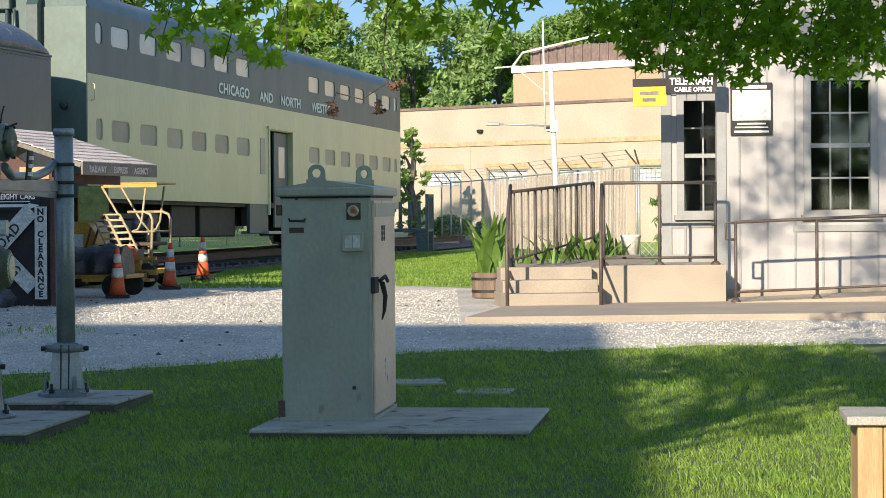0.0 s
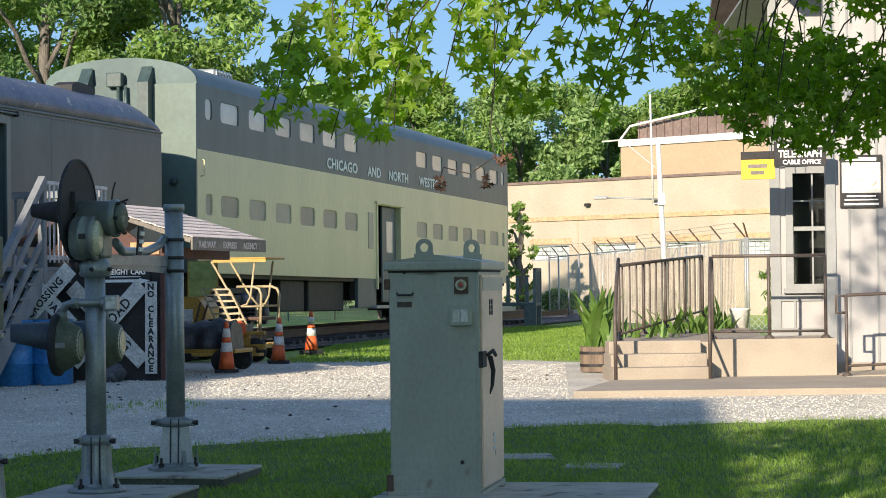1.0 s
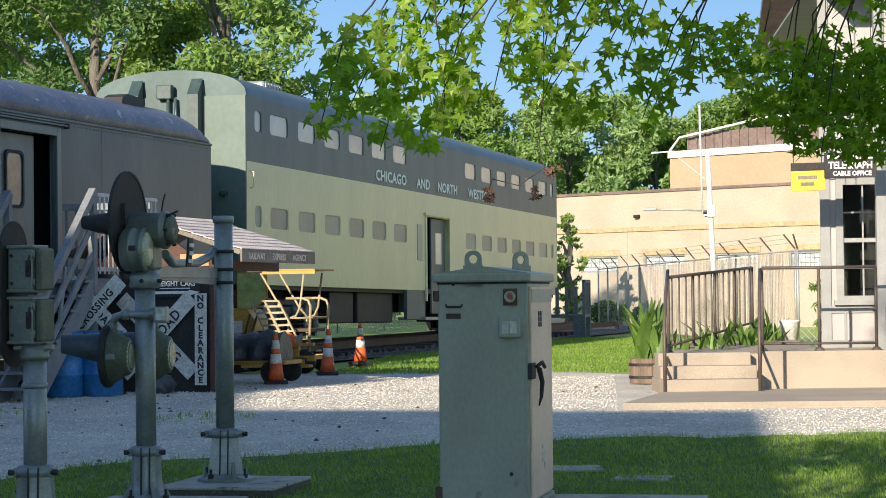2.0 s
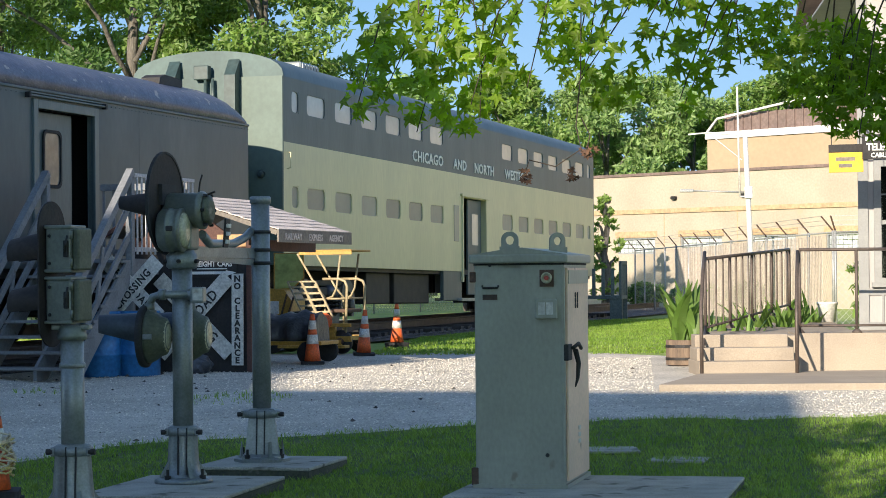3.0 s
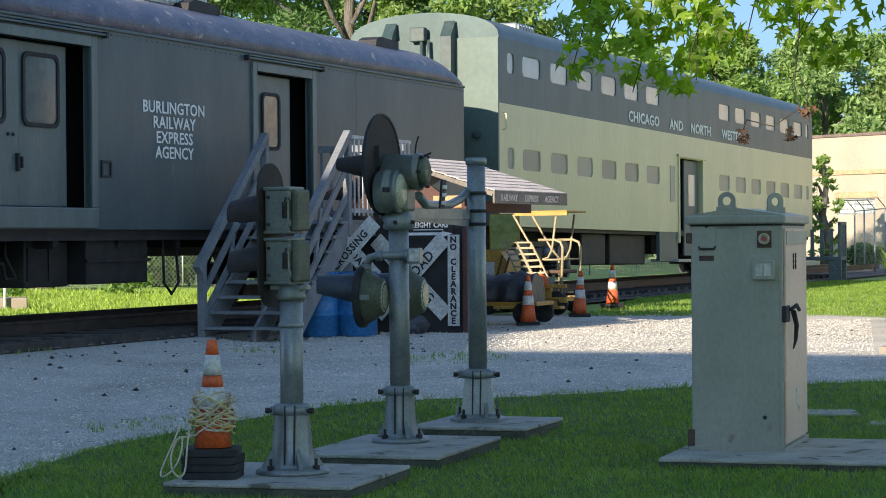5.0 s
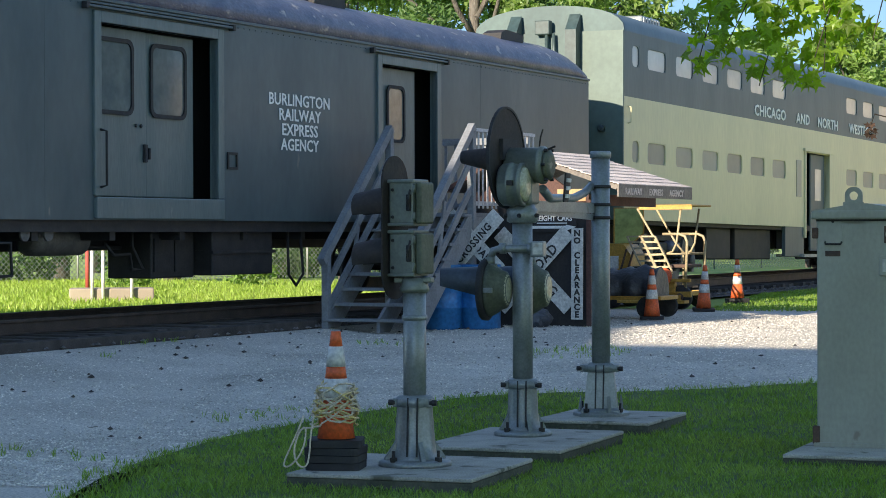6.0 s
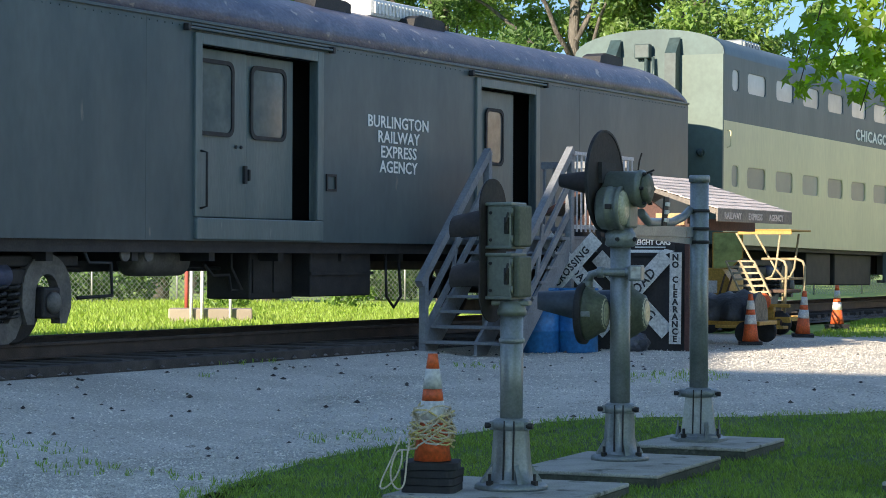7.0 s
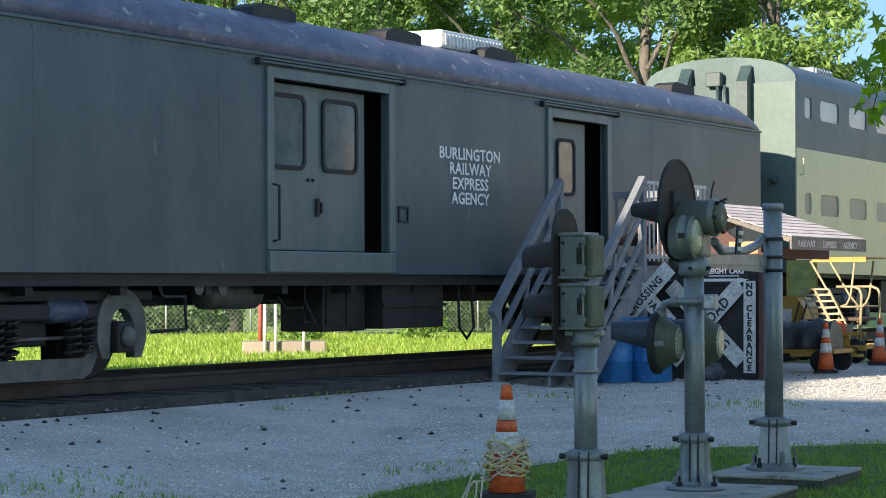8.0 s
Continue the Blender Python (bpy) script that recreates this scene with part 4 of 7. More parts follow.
    part("footing", B().box(X0 - 0.02, Y0 - 0.045, 0.2, X1, Y0 - 0.004, 0.39), "concrete", st)
    r = B()
    r.prism([(-0.85, 5.95), (5.2, 8.6), (11.4, 5.95), (11.4, 6.10), (5.2, 8.78), (-0.85, 6.10)], 11.6, Matrix(((0, 0, 1, 3.0), (1, 0, 0, 31.0), (0, 1, 0, 0), (0, 0, 0, 1))))
    part("roof", r, "metal_roof", st, "brown gabled roof")
    part("soffit", B().box(3.02, 30.2, 5.90, 14.8, 42.3, 5.94), "trim", st)
    return st


station()
# notice board on the wall
nb = thing("notice_board", face_m((4.295, 30.975, 2.885), (1, 0, 0)), "black and white painted notice board on the station wall", "sign")
part("board", B().box(-0.29, -0.36, 0, 0.29, 0.37, 0.02, bev=0.004), "black_board", nb)
part("field", B().box(-0.265, -0.155, 0.021, 0.265, 0.265, 0.024), "white_board", nb)
for y, w, h in ((0.31, 0.21, 0.045), (-0.2, 0.2, 0.022), (-0.25, 0.23, 0.018), (-0.31, 0.24, 0.028)):
    part("text_bar", B().box(-w, y - h / 2, 0.0205, w, y + h / 2, 0.0225), "white_letter", nb)
for y, w, h in ((0.12, 0.2, 0.06), (0.02, 0.22, 0.03), (-0.09, 0.2, 0.04)):
    part("text_bar", B().box(-w, y - h / 2, 0.0245, w, y + h / 2, 0.0265), "worn_print", nb)
# hanging signs under the eave
ds = thing("hanging_sign", face_m((3.40, 30.4, 3.25), (1, 0, 0)), "black hanging sign with white telegraph office lettering", "sign")
part("board", B().box(-0.35, -0.17, -0.02, 0.35, 0.17, 0.02, bev=0.004), "black_board", ds)
part("text_bar", B().box(-0.31, 0.085, 0.0205, 0.31, 0.135, 0.0225), "white_letter", ds)
letters("lettering", "TELEGRAPH", 0.13, pose(0, -0.045, 0.022), "white_letter", ds, 0.85, 0.004)
letters("lettering", "CABLE OFFICE", 0.085, pose(0.02, -0.14, 0.022), "white_letter", ds, 0.95, 0.003)
for x in (-0.3, 0.3):
    part("hanger", B().tube([(x, 0.17, 0), (x, 2.66, 0)], 0.006, 6), "dark_iron", ds)
ys = thing("yellow_sign", face_m((2.84, 30.6, 3.08), (1, 0, 0.03)), "yellow hanging sign with a black header", "sign")
part("board", B().box(-0.22, -0.16, -0.02, 0.24, 0.11, 0.02, bev=0.004), "sign_gold", ys)
part("header", B().box(-0.22, 0.112, -0.02, 0.24, 0.22, 0.02, bev=0.004), "black_board", ys)
for y, w, h in ((0.02, 0.13, 0.05), (-0.07, 0.09, 0.05)):
    part("text_bar", B().box(-w, y - h / 2, 0.0205, w, y + h / 2, 0.0225), "fascia", ys)
for x in (-0.18, 0.2):
    part("hanger", B().tube([(x, 0.22, 0), (x, 0.52, 0)], 0.006, 6), "dark_iron", ys)
part("bracket", B().tube([(-0.2, 0.52, 0), (0.36, 0.52, 0), (0.36, 0.52, -1.25)], 0.012, 6), "dark_iron", ys)

# ---- pavement, platform, steps, ramp ----
def flat(name, poly, z0, z1, material, label, cat):
    return solid(name, B().prism(poly, z1 - z0, pose(0, 0, z0)), material, label, cat, kind="structure")


flat("pavement", [(0.25, 26.2), (3.5, 26.4), (14, 25.9), (14, 31), (0.9, 29.6)], 0.12, 0.265, "concrete", "worn concrete pavement before the station", "pavement")
pl_ = B()
pl_.box(2.12, 30.2, 0.2, 3.83, 31.79, 0.75)
pl_.prism([(0.80, 30.15), (2.119, 30.2), (2.119, 31.7), (3.1, 33.0), (3.6, 45), (2.3, 45), (0.95, 31.5)], 0.52, pose(0, 0, 0.2))
solid("platform", pl_, "concrete", "sunlit concrete entrance platform", "platform", kind="structure")
stp = thing("entrance_steps", pose(0.80, 29.1, 0, 0, 0, 6), "worn concrete steps up to the platform", "steps", kind="structure")
for k in range(3):
    part("step", B().box(0.0 + 0.02 * k, 0.36 * k, 0.22, 1.32 - 0.02 * k, 1.12, 0.417 + 0.165 * k, bev=0.012), "concrete", stp)
rp = B()
rp.prism([(3.86, 0.2), (14, 0.2), (14, 0.62), (3.86, 0.27)], 1.45, Matrix(((1, 0, 0, 0), (0, 0, 1, 29.45), (0, 1, 0, 0), (0, 0, 0, 1))))
solid("ramp", rp, "concrete", "shallow concrete ramp along the station wall", "ramp", kind="structure")


def railing(name, pts, top, low, posts, label, r=0.022, bars=0):
    """A pipe railing over the foot points pts."""
    rail_ = thing(name, pose(*pts[0]), label, "railing", "pipe railings")
    o = Vector(pts[0])
    P = [Vector(p) - o for p in pts]
    U = Vector((0, 0, 1))
    part("top_rail", B().tube([p + U * top for p in P], r, 8), "brown_rail", rail_)
    if low:
        part("low_rail", B().tube([p + U * low for p in P], r * 0.8, 8), "brown_rail", rail_)
    a, c = P[0], P[-1]
    for k in range(posts):
        p = a.lerp(c, k / (posts - 1))
        q = part("post", B().tube([p, p + U * top], r, 8), "brown_rail", rail_)
        part("foot_plate", B().lathe([(0.07, 0), (0.07, 0.012), (0.035, 0.05)], 10, Matrix.Translation(p)), "brown_rail", q)
    for k in range(bars):
        p = a.lerp(c, (k + 0.5) / bars)
        part("baluster", B().tube([p + U * low, p + U * top], r * 0.55, 6), "brown_rail", rail_)
    return rail_


railing("walkway_railing", [(0.92, 30.3, 0.73), (2.57, 38.0, 0.93)], 1.03, 0.10, 5, "brown pipe railing with balusters beside the walkway", 0.024, 14)
railing("platform_railing", [(2.18, 30.28, 0.75), (3.70, 30.28, 0.75)], 1.12, 0.10, 3, "brown pipe railing along the platform edge")
railing("ramp_railing", [(3.88, 29.55, 0.27), (12.5, 29.55, 0.57)], 1.06, 0.13, 9, "brown pipe railing along the ramp")
for x0, y0, x1, y1 in ((2.16, 30.28, 2.06, 29.15), (0.92, 30.3, 0.83, 29.1)):
    s = thing("step_railing", pose(x0, y0, 0.75), "brown pipe handrail sloping down the steps", "railing", "pipe railings")
    dx, dy = x1 - x0, y1 - y0
    part("handrail", B().tube([(0, 0, 1.10), (dx * 0.5, dy * 0.5, 0.82), (dx, dy, 0.42), (dx, dy, -0.49)], 0.024, 8), "brown_rail", s)
    part("low_rail", B().tube([(0, 0, 0.1), (dx, dy, -0.32)], 0.02, 8), "brown_rail", s)
lo_ = thing("rail_return", pose(3.88, 29.55, 0.27), "square brown pipe end of the ramp railing", "railing")
part("loop", B().tube([(0, 0, 1.05), (-0.13, 0, 1.05), (-0.13, 0, 0.83), (0, 0, 0.83)], 0.02, 8), "brown_rail", lo_)

# ---- relay cabinet on its slab ----
def relay_cabinet():
    c = thing("relay_cabinet", pose(-1.20, 16.475, -0.0145, 0, 0, -7.3), "grey-green steel relay cabinet with lifting lugs", "cabinet")
    W, D, H = 0.67, 1.10, 1.745
    body = part("body", B().box(0, 0, 0.0, W, D, H - 0.085, bev=0.012), "cabinet", c)
    part("base_flange", B().box(-0.02, -0.02, 0.0, W + 0.02, D + 0.02, 0.03), "cabinet", c)
    lid = B()
    lid.box(-0.035, -0.035, H - 0.085, W + 0.035, D + 0.035, H - 0.02, bev=0.014)
    lid.prism([(-0.03, H - 0.022), (W + 0.03, H - 0.022), (W * 0.55, H + 0.03), (W * 0.45, H + 0.03)], D + 0.05, Matrix(((1, 0, 0, 0), (0, 0, 1, -0.025), (0, 1, 0, 0), (0, 0, 0, 1))))
    part("lid", lid, "cabinet", c, "sloping sheet-steel lid")
    for x, y, ang in ((W * 0.40, 0.03, 0), (W * 0.78, D * 0.55, 35)):
        lug = rrect(-0.065, -0.02, 0.065, 0.17, 0.06, 5)
        mm = pose(x, y, H - 0.02) @ pose(0, 0, 0, 0, 0, ang) @ pose(0, 0, 0, 90, 0, 0)
        hole = [(0.032 * math.cos(a), 0.105 + 0.032 * math.sin(a)) for a in [math.atan2(q[1] - 0.105, q[0]) for q in lug]]
        part("lifting_lug", B().ring(lug, hole, 0.018, mm).box(-0.075, -0.1, 0.016, 0.075, 0.06, 0.03, mm), "cabinet", c)
    part("lug_pin", B().tube([(W * 0.40 + 0.05, 0.0, H + 0.01), (W * 0.40 + 0.15, -0.01, H + 0.012)], 0.006, 6), "rubber", c)
    f = face_m((-0.012, 0, 0.085), (1, 0, 0))
    v = part("breather", B().box(0.505, 1.40, 0.0, 0.61, 1.525, 0.012, f), "rust", body, "dark square breather with a pale disc")
    part("breather_disc", B().lathe([(0.042, 0), (0.042, 0.018), (0.03, 0.022), (0.028, 0.014), (0.008, 0.014)], 18, f @ pose(0.558, 1.465, 0.012)), "lens", v)
    part("dial", B().lathe([(0.018, 0), (0.016, 0.02)], 12, f @ pose(0.558, 1.465, 0.024)), "wood_red", v)
    k = part("meter_box", B().box(0.475, 1.165, 0.0, 0.635, 1.31, 0.05, f, bev=0.008), "cabinet", body, "small grey box with two pale plates")
    part("plate", B().box(0.50, 1.195, 0.051, 0.55, 1.285, 0.053, f), "white_board", k)
    part("plate", B().box(0.56, 1.195, 0.051, 0.61, 1.285, 0.053, f), "white_board", k)
    part("name_plate", B().box(0.075, 1.40, 0.0, 0.20, 1.535, 0.006, f), "cabinet", body)
    part("handle", B().tube([(0.063, -0.006, 1.495), (0.068, -0.02, 1.48), (0.178, -0.02, 1.48), (0.183, -0.006, 1.495)], 0.008, 6), "rubber", body)
    part("tag", B().box(0.075, 1.305, 0.0, 0.185, 1.345, 0.005, f), "rust", body)
    part("bolt", B().lathe([(0.012, 0), (0.01, 0.008)], 8, f @ pose(0.13, 1.56, 0)), "rubber", body)
    part("bolt", B().lathe([(0.016, 0), (0.012, 0.01)], 8, f @ pose(0.55, 0.16, 0)), "rubber", body)
    part("hinge_block", B().box(-0.035, -0.01, 1.52, 0.012, 0.03, 1.60, bev=0.008), "rust", body)
    part("hinge_block", B().box(-0.03, -0.02, 0.02, 0.02, 0.02, 0.15, bev=0.006), "rust", body)
    part("lid_seam", B().box(-0.004, -0.004, H - 0.10, W + 0.004, D + 0.004, H - 0.086), "rubber", body)
    part("corner_strip", B().box(W - 0.02, -0.006, 0.03, W + 0.006, 0.02, H - 0.10, bev=0.004), "cabinet", body)
    # side door
    s = face_m((W, 0, 0.06), (0, 1, 0))
    d = part("door", B().box(0.05, -0.01, 0.0, D - 0.05, H - 0.18, 0.022, s, bev=0.008), "cabinet_door_lit", c, "tan cabinet door, its colour brightened for bounced light")
    part("door_head", B().box(0.07, H - 0.30, 0.022, D - 0.07, H - 0.20, 0.028, s), "cabinet", d)
    for z in (1.36, 1.40, 1.44):
        for y in (0.40, 0.50):
            part("vent_hole", B().lathe([(0.022, 0), (0.02, 0.006)], 10, s @ pose(y, z - 0.08, 0.022)), "rubber", d)
    for z in (0.24, 0.29, 0.34):
        part("vent_cap", B().box(0.5, z, 0.022, 0.58, z + 0.03, 0.03, s), "white_board", d)
    la = part("latch", B().box(-0.02, 0.88, 0.0, 0.16, 1.0, 0.035, s, bev=0.006), "rubber", d, "black latch with a curved lever")
    part("lever", B().tube([(W + 0.05, 0.1, 1.03), (W + 0.07, 0.24, 1.06), (W + 0.07, 0.36, 1.02)], 0.014, 8).tube([(W + 0.05, 0.22, 1.01), (W + 0.06, 0.30, 0.91), (W + 0.055, 0.28, 0.80), (W + 0.05, 0.2, 0.74)], [0.02, 0.018, 0.014, 0.006], 8), "rubber", la)


relay_cabinet()


def slab(name, cx, cy, w, d, rot, h, label):
    s = thing(name, pose(cx, cy, rise(cy), 0, 0, rot), label, "slab", "footing slabs")
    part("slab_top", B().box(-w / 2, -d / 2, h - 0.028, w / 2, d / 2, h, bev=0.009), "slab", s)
    part("slab_side", B().box(-w / 2 + 0.004, -d / 2 + 0.004, -0.14, w / 2 - 0.004, d / 2 - 0.004, h - 0.03), "dark_side", s, "dark concrete side")
    return s


slab("cabinet_slab", -0.29, 16.60, 2.0, 1.80, -7.3, 0.075, "weathered concrete slab under the relay cabinet")
slab("footing_slab", -3.70, 14.33, 1.26, 1.36, -5, 0.10, "weathered concrete footing slab in the lawn")
slab("footing_slab", -3.38, 16.42, 1.10, 1.66, -6.5, 0.10, "weathered concrete footing slab in the lawn")
slab("footing_slab", -3.05, 18.40, 1.00, 1.15, -8, 0.10, "weathered concrete footing slab in the lawn")
slab("step_stone", -0.3, 19.9, 0.6, 0.5, 5, 0.03, "flat stepping stone sunk in the lawn")
slab("step_stone", 0.35, 19.3, 0.5, 0.45, -12, 0.015, "flat stepping stone sunk in the lawn")

# ---- signal masts ----
def mast(x, y, top, label, collar_z, r0, r1, flange, sides):
    """A pipe mast in a split cast base; top and collar_z are heights over the slab."""
    t = thing("signal_mast", pose(x, y, rise(y) + 0.10), label, "signal mast", "signal masts")
    part("pole", B().tube([(0, 0, 0.2), (0, 0, top)], 0.077, 20), "silver", t)
    z, rot = collar_z, pose(0, 0, 0, 0, 0, 180 / sides + 8)
    bs = part("base_casting", B().lathe([(r1 + 0.03, 0.02), (r1 + 0.025, 0.05), (r1, 0.07), (r1 - 0.012, 0.14), (r0, z - 0.06), (r0 + 0.004, z - 0.01), (r0 - 0.012, z), (0.08, z + 0.004)], sides, rot), "silver", t, "flared split cast base")
    part("base_plate", B().lathe([(flange, 0.0), (flange, 0.025), (flange - 0.03, 0.042), (r1, 0.05)], 8 if sides < 6 else 20, rot), "silver", bs)
    part("collar", B().lathe([(r0 - 0.004, z - 0.075), (r0 + 0.012, z - 0.065), (r0 + 0.012, z - 0.02), (r0 - 0.004, z - 0.01)], 20), "silver", bs)
    for a in range(4):
        q = pose(0, 0, 0, 0, 0, a * 90 + 30)
        part("rib", B().prism([(r1 - 0.03, 0.03), (flange - 0.03, 0.03), (flange - 0.04, 0.06), (r1 - 0.02, 0.17)], 0.03, q @ Matrix(((1, 0, 0, 0), (0, 0, 1, -0.015), (0, 1, 0, 0), (0, 0, 0, 1)))), "silver", bs)
        an = radians(a * 90 + 62)
        part("anchor_bolt", B().lathe([(0.024, 0), (0.024, 0.03), (0.011, 0.03), (0.011, 0.075)], 6, pose((flange - 0.035) * math.cos(an), (flange - 0.035) * math.sin(an), 0.035)), "dark_iron", bs)
    for dx in (-0.015, 0.05):
        part("split_seam", B().beam((dx, -r1 - 0.002, 0.07), (dx, -r0 - 0.002, z - 0.01), 0.008, 0.02), "rubber", bs)
    for sx in (-1, 1):
        part("clamp_ear", B().box(sx * r0 - 0.015, -0.075, z - 0.075, sx * r0 + 0.015, 0.02, z - 0.015, bev=0.008), "silver", bs)
        part("clamp_bolt", B().tube([(sx * (r0 + 0.0), -0.06, z - 0.045), (sx * (r0 + 0.045), -0.06, z - 0.045)], 0.02, 8), "dark_iron", bs)
    return t


def oval(rx, ry, n=36):
    return [(rx * math.cos(2 * math.pi * k / n), ry * math.sin(2 * math.pi * k / n)) for k in range(n)]


def visor(r0, r1, ln, drop, m):
    """A hooded visor, open below, along local -x."""
    b = B()
    n, th = 14, 0.006
    def ring(x, r, z, rr):
        return [b.bm.verts.new(m @ Vector((x, rr(r) * math.cos(a), z + rr(r) * math.sin(a)))) for a in [radians(-35 + 250 * k / n) for k in range(n + 1)]]
    o = [ring(-ln * u, r0 + (r1 - r0) * u, -drop * u, lambda r: r) for u in (0, 0.5, 1)]
    i = [ring(-ln * u, r0 + (r1 - r0) * u, -drop * u, lambda r: r - th) for u in (0, 0.5, 1)]
    for s in (o, i):
        for a, c in zip(s, s[1:]):
            for k in range(n):
                b.bm.faces.new((a[k], a[k + 1], c[k + 1], c[k])).smooth = True
    for k in range(n):
        b.bm.faces.new((o[-1][k], o[-1][k + 1], i[-1][k + 1], i[-1][k]))
    return b


# the mast with two stacked lamp housings
t1 = mast(-3.69, 14.34, 1.25, "silver signal mast with two stacked grey-green lamp housings", 0.465, 0.118, 0.15, 0.245, 12)
part("pole_joint", B().lathe([(0.079, 0), (0.086, 0.006), (0.086, 0.03), (0.079, 0.036)], 18, pose(0, 0, 0.965)), "silver", t1)
part("collar", B().lathe([(0.095, 0), (0.10, 0.03), (0.09, 0.05), (0.088, 0.09)], 16, pose(0, 0, 1.15)).box(-0.13, -0.05, 1.215, 0.125, 0.05, 1.25, bev=0.008), "signal_green", t1)
sh = pose(0, 0, 0, 0, 0, -12)
for z0 in (1.255, 1.59):
    h = part("lamp_housing", B().box(-0.14, -0.10, z0 + 0.012, 0.045, 0.11, z0 + 0.295, sh, bev=0.016).box(-0.148, -0.11, z0 + 0.285, 0.05, 0.12, z0 + 0.31, sh, bev=0.008).box(-0.148, -0.108, z0, 0.05, 0.118, z0 + 0.022, sh, bev=0.006), "signal_green", t1, "grey-green cast lamp housing")
    part("rear_door", B().box(0.052, -0.095, z0 + 0.015, 0.10, 0.10, z0 + 0.29, sh, bev=0.014).box(0.046, -0.10, z0 + 0.04, 0.053, 0.105, z0 + 0.27, sh), "signal_moss", h, "mossy dark rear door")
    part("hasp", B().box(0.0, -0.128, z0 + 0.10, 0.03, -0.098, z0 + 0.21, sh, bev=0.006).tube([sh @ Vector((0.01, -0.13, z0 + 0.13)), sh @ Vector((0.028, -0.148, z0 + 0.18)), sh @ Vector((0.034, -0.13, z0 + 0.24))], 0.008, 6), "dark_iron", h)
    for dz in (0.06, 0.24):
        part("hinge", B().tube([sh @ Vector((0.05, -0.105, z0 + dz - 0.02)), sh @ Vector((0.05, -0.105, z0 + dz + 0.03))], 0.011, 8), "signal_green", h)
        part("bolt", B().lathe([(0.012, 0), (0.009, 0.012)], 8, sh @ pose(-0.11, -0.10, z0 + dz) @ pose(0, 0, 0, 90)), "dark_iron", h)
    part("visor", visor(0.115, 0.095, 0.26, 0.03, sh @ pose(-0.165, 0, z0 + 0.16)), "target", h)
bl = rrect(-0.19, -0.48, 0.19, 0.48, 0.188, 10)
part("background_plate", B().prism(bl, 0.012, sh @ face_m((-0.162, 0.02, 1.58), (0, 1, 0))), "target", t1, "rusty oval background plate")

# the mast with a round target and a low-hung lamp
t2 = mast(-3.435, 16.66, 1.70, "silver signal mast with a round dark target and two lamps", 0.43, 0.112, 0.135, 0.22, 10)
part("top_collar", B().lathe([(0.10, 0), (0.12, 0.015), (0.12, 0.10), (0.10, 0.12), (0.085, 0.16)], 18, pose(0, 0, 1.62)), "silver", t2)
for a in (200, 270, 340):
    part("set_bolt", B().lathe([(0.018, 0), (0.014, 0.03)], 8, pose(0.115 * math.cos(radians(a)), 0.115 * math.sin(radians(a)), 1.675) @ face_m((0, 0, 0), (-math.sin(radians(a)), math.cos(radians(a)), 0))), "dark_iron", t2)
s2 = pose(0, 0, 0, 0, 0, -9)
AX = lambda m: m @ pose(0, 0, 0, 0, 90, 0)
hd = part("searchlight_body", B().lathe([(0.10, -0.13), (0.135, -0.11), (0.135, 0.13), (0.145, 0.14), (0.145, 0.17), (0.12, 0.185)], 22, AX(s2 @ pose(0, 0.03, 2.06))).box(-0.09, -0.08, 1.76, 0.10, 0.12, 1.98, s2, bev=0.02), "signal_green", t2, "grey-green searchlight housing with a bolted rear")
part("rear_cover", B().lathe([(0.115, 0.186), (0.115, 0.215), (0.07, 0.235)], 20, AX(s2 @ pose(0, 0.03, 2.06))), "signal_moss", hd)
for k in range(6):
    an = radians(60 * k)
    part("rear_bolt", B().lathe([(0.014, 0.0), (0.011, 0.03)], 6, AX(s2 @ pose(0.19, 0.03 + 0.128 * math.cos(an), 2.06 + 0.128 * math.sin(an)))), "dark_iron", hd)
part("terminal_plate", B().box(0.185, -0.05, 1.80, 0.20, 0.05, 2.02, s2 @ pose(0, 0, 0, 0, 5, 0), bev=0.004), "dark_iron", hd)
for dz in (1.83, 1.89, 1.95):
    part("terminal", B().box(0.2, -0.04, dz, 0.214, 0.04, dz + 0.03, s2 @ pose(0, 0, 0, 0, 5, 0), bev=0.003), "white_board", hd)
dm = s2 @ pose(-0.10, -0.13, 1.91) @ pose(0, 0, 0, 0, 0, 4) @ pose(0, 0, 0, 0, 90, 0)
part("round_cover", B().lathe([(0.14, -0.02), (0.16, 0.0), (0.162, 0.05), (0.168, 0.052), (0.168, 0.075), (0.16, 0.08), (0.155, 0.13), (0.165, 0.135), (0.165, 0.16), (0.145, 0.165)], 28, dm), "signal_green", hd, "drum-shaped lamp cover with a clamp band")
part("round_glass", B().lathe([(0.142, 0.16), (0.12, 0.185), (0.07, 0.20)], 24, dm), "lens", hd, "yellowed round glass cover")
part("clamp_lug", B().box(-0.02, -0.295, 1.90, 0.03, -0.265, 1.94, s2, bev=0.006), "dark_iron", hd)
part("wing_nut", B().tube([s2 @ Vector((0.14, 0, 2.20)), s2 @ Vector((0.15, 0, 2.27)), s2 @ Vector((0.165, 0.01, 2.33))], 0.007, 6).tube([s2 @ Vector((0.19, 0, 2.17)), s2 @ Vector((0.27, 0, 2.20))], 0.008, 6), "dark_iron", hd)
tg = part("target_disc", B().prism(oval(0.385, 0.385), 0.012, s2 @ face_m((-0.145, 0.02, 2.12), (0, 1, 0))), "target", t2, "round rusty black target disc")
part("disc_rim", B().ring(oval(0.392, 0.392), oval(0.372, 0.372), 0.024, s2 @ face_m((-0.151, 0.02, 2.12), (0, 1, 0))), "rubber", tg)
part("disc_recess", B().box(-0.132, -0.14, 2.10, -0.10, 0.16, 2.26, s2), "rubber", tg)
